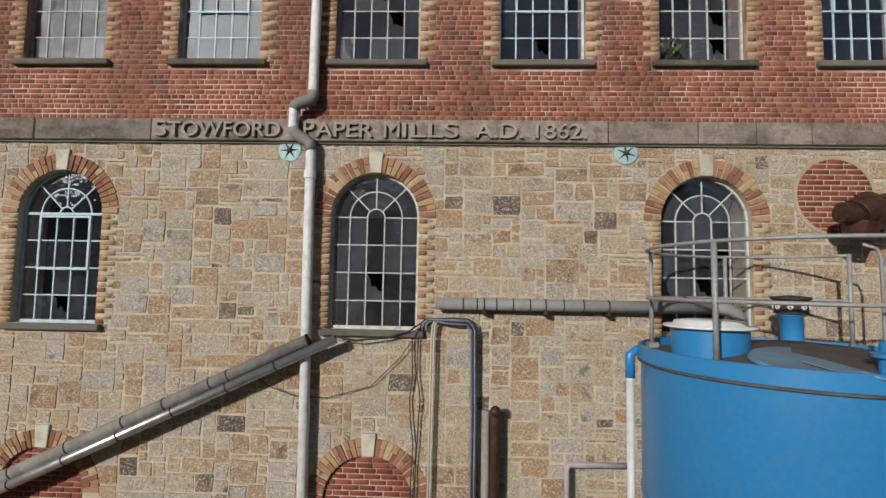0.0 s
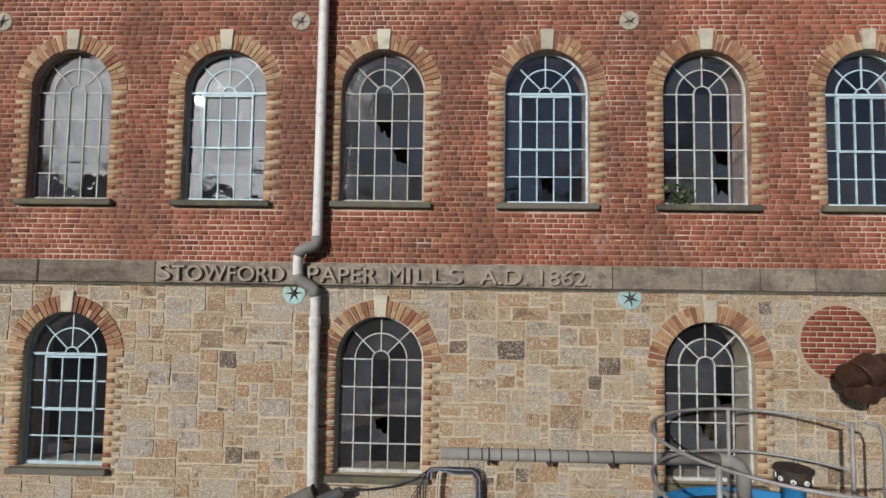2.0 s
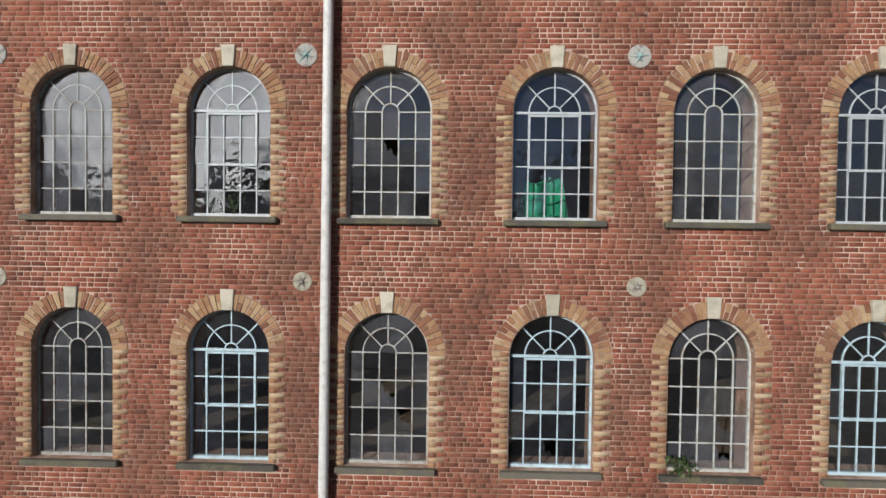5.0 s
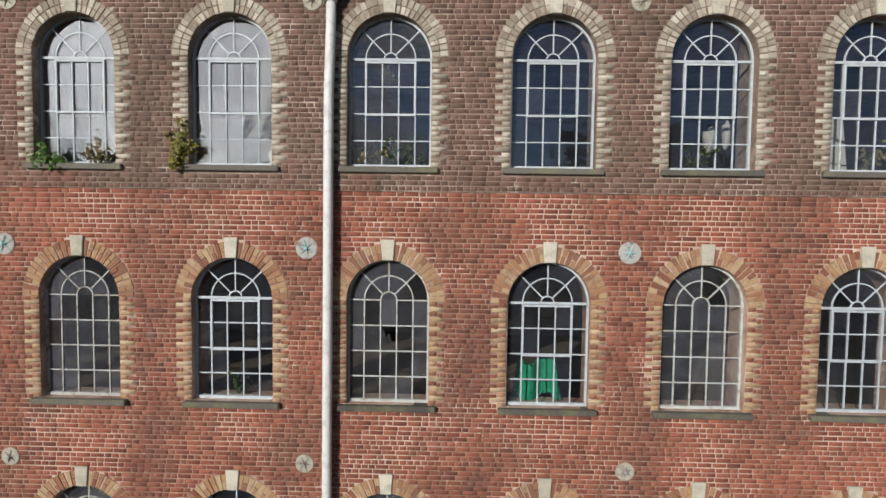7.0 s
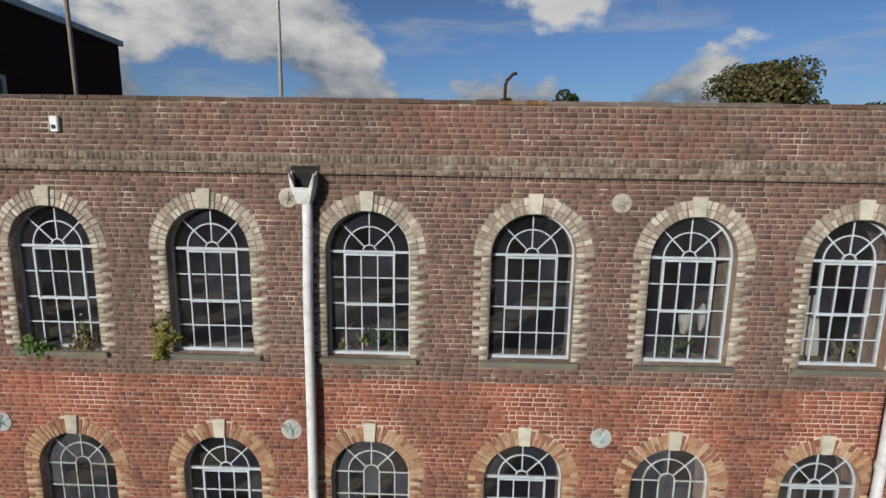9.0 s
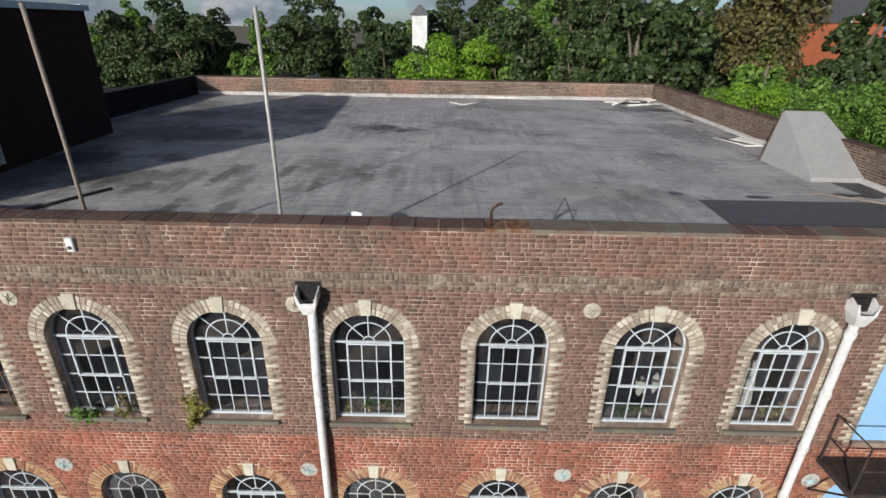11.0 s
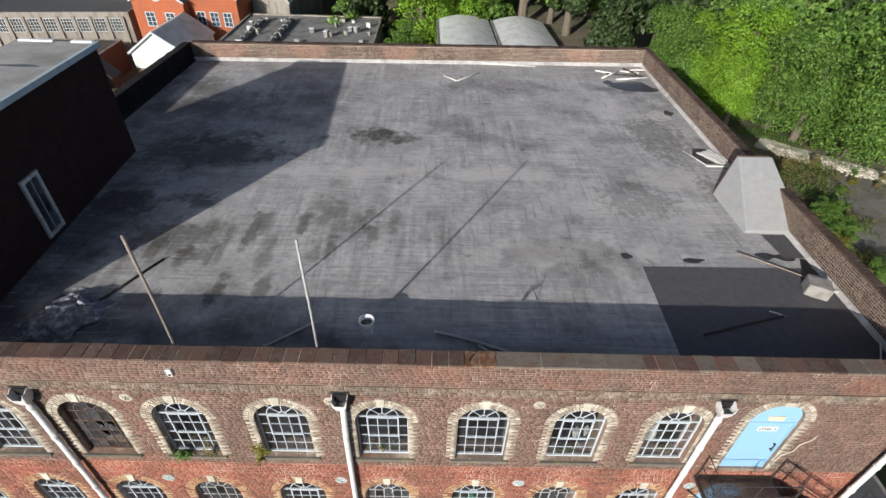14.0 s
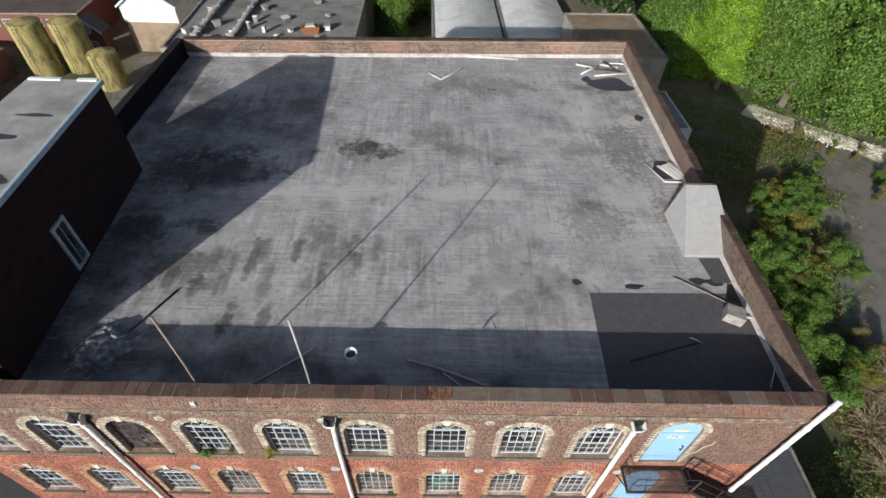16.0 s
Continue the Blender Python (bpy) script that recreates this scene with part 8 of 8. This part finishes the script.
ob_ = gable_house("orange_house", 65.5, 82, 85, 99, 8, 24, 29, "brick_orange", "slate", "orange brick house on the hillside among trees", None, 14, [(-6, 8.0, 1.6, 2.0), (-3.4, 8.0, 1.2, 1.6), (4, 11.5, 1.6, 2.0), (4, 6.0, 1.6, 2.0)])
bm = bmesh.new()
tube(bm, [(-0.8, -0.12, 0), (-0.8, -0.12, 15.5)], 0.12, 8)
part("downpipe", bm, M["tank_blue"], ob_, "blue rainwater pipe")
bm = bmesh.new()
box(bm, -6.9, -3.9, 104, 112, 8, 24)
wt = thing("white_house", (0, 0, 0))
part("wall", bm, M["sheet_white"], wt)
bm = bmesh.new()
prism(bm, [(-7.3, 24), (-3.5, 24), (-5.4, 26)], 103.6, 112.4)
part("roof", bm, M["slate"], wt)
tagged(wt, "white rendered house half hidden by trees", "house")


def silo(x, y, r, h, label):
    e = thing("silo", (x, y, 0))
    bm = bmesh.new()
    lathe(bm, [(0.02, 0.0), (r, 0.0), (r, h - 0.2), (r * 0.96, h), (r * 0.3, h + 0.35), (0.02, h + 0.4)], 36)
    part("shell", bm, M["silo_yellow"], e, smooth=False)
    for z in (h * 0.3, h * 0.6, h * 0.9):
        bm = bmesh.new()
        lathe(bm, [(r, z - 0.06), (r + 0.05, z - 0.05), (r + 0.05, z + 0.05), (r, z + 0.06)], 36)
        part("hoop", bm, M["silo_yellow"], e)
    for s in (-0.22, 0.22):
        bm = bmesh.new()
        tube(bm, [(s, -r - 0.15, 0), (s, -r - 0.15, h + 0.5)], 0.03, 6)
        part("ladder_stile", bm, M["iron"], e)
    for k in range(int(h / 0.4)):
        bm = bmesh.new()
        tube(bm, [(-0.22, -r - 0.15, 0.3 + 0.4 * k), (0.22, -r - 0.15, 0.3 + 0.4 * k)], 0.02, 5)
        part("rung", bm, M["iron"], e)
    return tagged(e, label, "silo", "yellow silos beside the lane")


silo(-48.4, 54.2, 1.78, 6.5, "stained yellow steel silo with ladder beside the lane")
silo(-44.8, 55.9, 1.78, 6.1, "stained yellow steel silo with ladder beside the lane")
silo(-38.9, 51.4, 1.6, 4.3, "short stained yellow silo beside the lane")


def ribbon(nm, pts, width, material, label, cat, lift=0.06):
    """A strip laid on the ground along a line."""
    bm = bmesh.new()
    prev = None
    line = []
    for (ax, ay), (bx, by) in zip(pts, pts[1:]):
        n = max(2, int(math.hypot(bx - ax, by - ay) / 1.0))
        line += [(ax + (bx - ax) * i / n, ay + (by - ay) * i / n) for i in range(n)]
    line.append(pts[-1])
    for i, (x, y) in enumerate(line):
        a, b = line[max(i - 1, 0)], line[min(i + 1, len(line) - 1)]
        d = Vector((b[0] - a[0], b[1] - a[1])).normalized()
        nrm = Vector((-d.y, d.x)) * width / 2 * (1 + 0.12 * math.sin(i * 0.7) + 0.08 * math.sin(i * 1.9))
        row = []
        for s in (-1, -0.33, 0.33, 1):
            px, py = x + nrm.x * s, y + nrm.y * s
            row.append(bm.verts.new((px, py, hill(px, py) + lift)))
        if prev:
            for k in range(3):
                bm.faces.new((prev[k], prev[k + 1], row[k + 1], row[k]))
        prev = row
    return tagged(to_object(nm, bm, material), label, cat, kind="structure")


ribbon("road", [(-29, 20), (-33.5, 40), (-36.2, 52), (-36.2, 59.5)], 5.0, M["tarmac_old"], "narrow grey lane between the buildings", "lane", 0.08)
ribbon("path", [(30.6, 37.0), (31.7, 36), (33.6, 34.3), (35.7, 32.8), (39.8, 29.5), (44, 27), (50, 25)], 2.6, M["gravel"], "pale stony bank edge below the trees", "path", 0.12)
ribbon("pavement", [(38, 31), (36, 27), (35, 23), (32.8, 17.5), (30.4, 13), (29.6, 9), (29.4, 2)], 7.4, M["tarmac_old"], "cracked grey tarmac yard beside the mill", "yard", 0.07)


# ---- trees and weeds ----
def crown_points(rng, n, r, h, lumps, low=0.22):
    cs, ns = [], []
    blobs = []
    for k in range(lumps):
        a, q = rng.uniform(0, 6.283), math.sqrt(rng.rand()) * 0.72
        z = rng.uniform(low, 0.88)
        w = r * q * math.sin(math.pi * min(1, 0.25 + 0.62 * (1 - abs(z - 0.45))))
        blobs.append((np.array([w * math.cos(a), w * math.sin(a), h * z]), r * rng.uniform(0.17, 0.36)))
    sizes = np.array([b[1] ** 2 for b in blobs])
    pick = rng.choice(len(blobs), n, p=sizes / sizes.sum())
    d = rng.normal(0, 1, (n, 3))
    d /= np.linalg.norm(d, axis=1, keepdims=True)
    d[:, 2] = np.where(d[:, 2] < -0.5, -d[:, 2], d[:, 2])
    rad = rng.uniform(0.72, 1.08, n) ** 0.7
    for i in range(n):
        c, br = blobs[pick[i]]
        cs.append(c + d[i] * br * rad[i] * np.array([1, 1, 0.85]))
        ns.append(d[i])
    return np.array(cs), np.array(ns), blobs


def build_tree(seed, r, h, n, leaf, material, lumps, label, nm="tree", low=0.22):
    rng = np.random.RandomState(seed)
    e = thing(nm)
    cs, ns, blobs = crown_points(rng, n, r, h, lumps, low)
    bm = bmesh.new()
    tr = 0.035 * h
    tube(bm, [(0, 0, -0.6), (0.05, 0.02, h * 0.2), (-0.04, 0.05, h * 0.45), (0.02, 0, h * 0.8)], [tr * 1.3, tr, tr * 0.7, tr * 0.25], 8)
    for c, br in blobs[:9]:
        z0 = min(c[2] * 0.6, h * 0.5)
        tube(bm, [(0, 0, z0), (c[0] * 0.5, c[1] * 0.5, z0 + (c[2] - z0) * 0.6), tuple(c)], [tr * 0.5, tr * 0.3, tr * 0.1], 5)
    part("trunk", bm, M["bark"], e)
    share("crown", leaf_mesh("crown", cs, ns, leaf, material, rng), e)
    return tagged(e, label, "tree")


TREES = {
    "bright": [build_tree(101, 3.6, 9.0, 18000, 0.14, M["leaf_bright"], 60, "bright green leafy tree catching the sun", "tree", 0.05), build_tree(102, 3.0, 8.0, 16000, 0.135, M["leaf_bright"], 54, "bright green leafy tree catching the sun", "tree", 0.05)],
    "mid": [build_tree(103, 4.2, 9.5, 19000, 0.145, M["leaf_mid"], 80, "dense mid-green broadleaf tree", "tree", 0.05), build_tree(104, 3.6, 8.0, 17000, 0.14, M["leaf_mid"], 70, "dense mid-green broadleaf tree", "tree", 0.05)],
    "dark": [build_tree(105, 4.4, 12.0, 4400, 0.39, M["leaf_dark"], 30, "dark green tree of the wood on the hillside"), build_tree(106, 4.8, 14.0, 4600, 0.40, M["leaf_dark"], 34, "dark green tree of the wood on the hillside"), build_tree(107, 3.8, 11.0, 4200, 0.38, M["leaf_mid"], 28, "green broadleaf tree of the wood on the hillside")],
    "mid_back": [build_tree(113, 4.2, 9.5, 5600, 0.25, M["leaf_mid"], 44, "dense mid-green broadleaf tree further up the bank", "tree", 0.05), build_tree(114, 3.8, 9.0, 5200, 0.25, M["leaf_mid"], 40, "dense mid-green broadleaf tree further up the bank", "tree", 0.05)],
    "hedge": [build_tree(115, 4.4, 13.0, 1500, 0.75, M["leaf_dark"], 30, "dark green tree across the yard")],
    "dry": [build_tree(108, 1.6, 2.6, 6000, 0.066, M["leaf_dry"], 14, "brownish dry bush on the rough ground", "bush", 0.08)],
    "shrub": [build_tree(109, 1.7, 2.2, 8000, 0.07, M["leaf_mid"], 34, "low green bush on the rough ground", "bush", 0.08), build_tree(112, 1.8, 2.3, 8000, 0.07, M["leaf_mid"], 36, "low green bush on the rough ground", "bush", 0.08), build_tree(110, 1.5, 2.0, 7000, 0.065, M["leaf_gold"], 30, "low yellow-green bush on the rough ground", "bush", 0.08)],
}
used = set()
rg = random.Random(77)


def plant(kind, x, y, s=1.0, group=""):
    src = rg.choice(TREES[kind])
    m = pose(x, y, hill(x, y), 0, 0, rg.uniform(0, 360)) @ Matrix.Scale(s * rg.uniform(0.9, 1.12), 4)
    if src.name not in used:
        used.add(src.name)
        src.matrix_world = m
        return src
    o = copy_thing(src, Matrix())
    o.matrix_world = m
    return o


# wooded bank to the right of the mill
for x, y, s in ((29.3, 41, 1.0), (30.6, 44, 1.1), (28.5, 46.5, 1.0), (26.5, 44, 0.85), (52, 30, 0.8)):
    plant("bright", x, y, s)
for i in range(13):
    x = 34.5 + 3.4 * i
    for row in range(3):
        xx = x + rg.uniform(-1, 1) + row * 1.7
        yy = 37.3 - 0.62 * (34.5 + 3.4 * i - 34.5) + 5.0 * row * 1.0 + rg.uniform(-0.8, 0.8) + 0.25 * i
        plant(("mid" if row == 0 else "mid_back") if rg.random() < 0.88 else "bright", xx, yy, rg.uniform(0.95, 1.2))
for i in range(22):
    x = 32 + rg.uniform(0, 36)
    plant("mid_back" if rg.random() < 0.6 else "dark", x, 52 + rg.uniform(0, 22) - 0.2 * (x - 32), rg.uniform(1.0, 1.3) * (0.62 if x > 54 else 1.0))
for x, y, s in ((33.2, 40.5, 1.0), (34.2, 45, 1.15), (32, 49, 1.1)):
    plant("mid", x, y, s)
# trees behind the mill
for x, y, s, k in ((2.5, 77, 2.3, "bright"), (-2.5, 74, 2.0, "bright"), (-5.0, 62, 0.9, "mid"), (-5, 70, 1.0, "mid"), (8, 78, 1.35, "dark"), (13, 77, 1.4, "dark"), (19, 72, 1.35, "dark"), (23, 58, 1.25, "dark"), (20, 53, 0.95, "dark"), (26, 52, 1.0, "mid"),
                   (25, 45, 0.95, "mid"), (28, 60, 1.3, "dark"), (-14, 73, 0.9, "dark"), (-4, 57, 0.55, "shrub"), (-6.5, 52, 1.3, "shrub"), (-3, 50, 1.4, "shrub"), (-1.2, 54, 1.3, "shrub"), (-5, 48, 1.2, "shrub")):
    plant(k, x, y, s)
M["leaf_olive"] = leaf_mat("leaf_olive", [(0.1, (0.05, 0.05, 0.016)), (0.5, (0.10, 0.09, 0.03)), (0.9, (0.16, 0.135, 0.05))], 0.25)
oak = build_tree(111, 7.9, 26.0, 30000, 0.35, M["leaf_olive"], 130, "large round-crowned olive brown tree on the hillside", "tree", 0.42)
oak.matrix_world = pose(38.8, 60.0, hill(40, 60))
plant("dark", 36, 66, 1.3)
for row, (y, step) in enumerate(((80, 6.5), (91, 7.5), (103, 6.5), (118, 8.0), (136, 10))):
    x = -88 + row * 2.0
    while x < 82 + row * 12:
        blocked = (x < -14 and y < 100 and x > -80) or (60 < x < 86 and y < 104)
        if not blocked:
            plant("dark", x + rg.uniform(-2, 2), y + rg.uniform(-3, 3), rg.uniform(0.95, 1.35) * (0.55 if x > 48 else 1.0))
        x += step
x = -84
while x < -6:
    plant("dark", x + rg.uniform(-1.5, 1.5), 107 + rg.uniform(-2, 3), rg.uniform(1.0, 1.4))
    x += 4.4
# trees across the yard
for i in range(24):
    plant("hedge", -112 + 6.2 * i + rg.uniform(-1.5, 1.5), -62 + rg.uniform(-6, 3), rg.uniform(1.5, 1.7))
# bushes on the rough ground
for i in range(64):
    y = rg.uniform(7.5, 24.5)
    lo, hi = np.interp(y, [7, 12, 18, 24.5], [21.5, 22.4, 23.6, 26.2]), np.interp(y, [7, 10, 12, 14, 16.5, 20, 24.5], [25.0, 25.2, 24.6, 25.4, 26.8, 28.9, 29.8])
    plant("shrub" if i % 13 else "dry", rg.uniform(lo, hi), y, rg.uniform(0.45, 0.85))
for i in range(26):
    x, y = rg.uniform(30, 40), rg.uniform(23.5, 33)
    if 23.5 < y < 35.2 - 0.74 * (x - 31.0) and x > 36 - 0.9 * (y - 22) * 0.6:
        plant(("shrub", "dry")[i % 2], x, y, rg.uniform(0.25, 0.5))
for x, y, s in ((28.4, 17, 0.75), (28.9, 15.6, 0.5), (30.2, 24.6, 0.6), (29.4, 22.0, 0.6), (20.5, 9.5, 1.2), (19.5, 13, 1.1), (21.5, 16, 1.2), (20, 20, 1.0), (22.4, 6.6, 0.8)):
    plant("shrub", x, y, s)
for x, y, s in ((26.4, 9.3, 0.6), (27.4, 8.0, 0.6), (26.0, 10.6, 0.5)):
    plant("dry", x, y, s)


def dead_bush(x, y, r, h, seed):
    """A tangle of bare brown twigs."""
    rng_ = random.Random(seed)
    e = thing("dead_bush", (x, y, hill(x, y) - 0.05))
    for k in range(9):
        bm = bmesh.new()
        for j in range(20):
            a, q = rng_.uniform(0, 6.283), rng_.uniform(0.3, 1.0)
            tip = Vector((r * q * math.cos(a), r * q * math.sin(a), h * rng_.uniform(0.35, 1.0)))
            mid_ = tip * 0.5 + Vector((rng_.uniform(-0.3, 0.3), rng_.uniform(-0.3, 0.3), rng_.uniform(0.1, 0.5)))
            tube(bm, [(rng_.uniform(-0.2, 0.2), rng_.uniform(-0.2, 0.2), 0), mid_, tip, tip + Vector((rng_.uniform(-0.4, 0.4), rng_.uniform(-0.4, 0.4), rng_.uniform(-0.3, 0.2)))], [0.014, 0.011, 0.008, 0.005], 4)
        part("branch", bm, M["twig"], e)
    return tagged(e, "bare brown tangle of dead twigs on the rough ground", "bush")


M["twig"] = mat("twig", [(0.2, (0.2, 0.15, 0.095)), (0.8, (0.36, 0.285, 0.19))], 0.9, grain=6)
for i, (x, y, r, h) in enumerate(((24.6, 7.2, 1.9, 1.4), (26.0, 7.6, 1.9, 1.3), (23.6, 5.0, 1.9, 1.4), (25.6, 5.2, 1.9, 1.3), (23.4, 2.6, 1.9, 1.4))):
    dead_bush(x, y, r, h, 300 + i)


def weed_field(seed, n, x0, x1, y0, y1, level, size, material, label, tall):
    rng = np.random.RandomState(seed)
    px, py = rng.uniform(x0, x1, n), rng.uniform(y0, y1, n)
    keep = np.array([noise.noise(Vector((a * 0.3 + seed, b * 0.3, 0))) > level for a, b in zip(px, py)])
    on_yard = np.abs(px - np.interp(py, [0, 9, 13, 17.5, 23, 27, 31], [29.4, 29.6, 30.4, 32.8, 35, 36, 38])) < 3.1 + 0.6 * np.sin(py * 1.3) + 0.5 * np.sin(py * 3.1)
    keep &= ~(on_yard & (rng.rand(n) < 0.96))
    bank = 36.2 - 0.74 * (px - 31.0)
    keep &= ~((np.abs(py - bank) < 1.4) & (rng.rand(n) < 0.9))
    px, py = px[keep], py[keep]
    pz = np.array([hill(a, b) for a, b in zip(px, py)]) + rng.uniform(0.02, tall, len(px))
    w_ = new("weeds", leaf_mesh("weeds", np.stack([px, py, pz], 1), np.tile([0, 0, 1.0], (len(px), 1)), size, material, rng, 2.4))
    tagged(w_, label, "weeds", kind="stuff")


weed_field(5, 110000, 13, 48, -6, 40, -0.2, 0.085, M["leaf_mid"], "rough green weeds on the waste ground", 0.35)
weed_field(8, 75000, 18, 46, -6, 36, 0.0, 0.08, M["leaf_dry"], "dry brown weeds on the waste ground", 0.5)
weed_field(9, 48000, 18, 46, -6, 36, 0.1, 0.08, M["leaf_gold"], "yellow-green weeds on the waste ground", 0.45)

# loose stones of the pale bank
rng = np.random.RandomState(61)
vs, fs = [], []
for i in range(1500):
    x = rng.uniform(31.0, 46.0)
    y = 35.4 - 0.78 * (x - 31.0) + 0.018 * (x - 31.0) ** 2 + rng.normal(0, 0.55)
    r = rng.uniform(0.05, 0.19)
    o = len(vs)
    z = hill(x, y) + 0.12
    for k in range(5):
        a = 1.2566 * k + rng.uniform(-0.4, 0.4)
        q = r * rng.uniform(0.7, 1.2)
        vs += [(x + q * math.cos(a), y + q * math.sin(a), z - 0.05), (x + 0.7 * q * math.cos(a), y + 0.7 * q * math.sin(a), z + r * rng.uniform(0.35, 0.7))]
    fs += [(o + 2 * k, o + 2 * ((k + 1) % 5), o + 2 * ((k + 1) % 5) + 1, o + 2 * k + 1) for k in range(5)] + [tuple(o + 2 * k + 1 for k in range(5))]
tagged(new("stones", mesh_from("stones", vs, fs, M["gravel"])), "loose pale stones along the bank below the trees", "stones", kind="stuff")
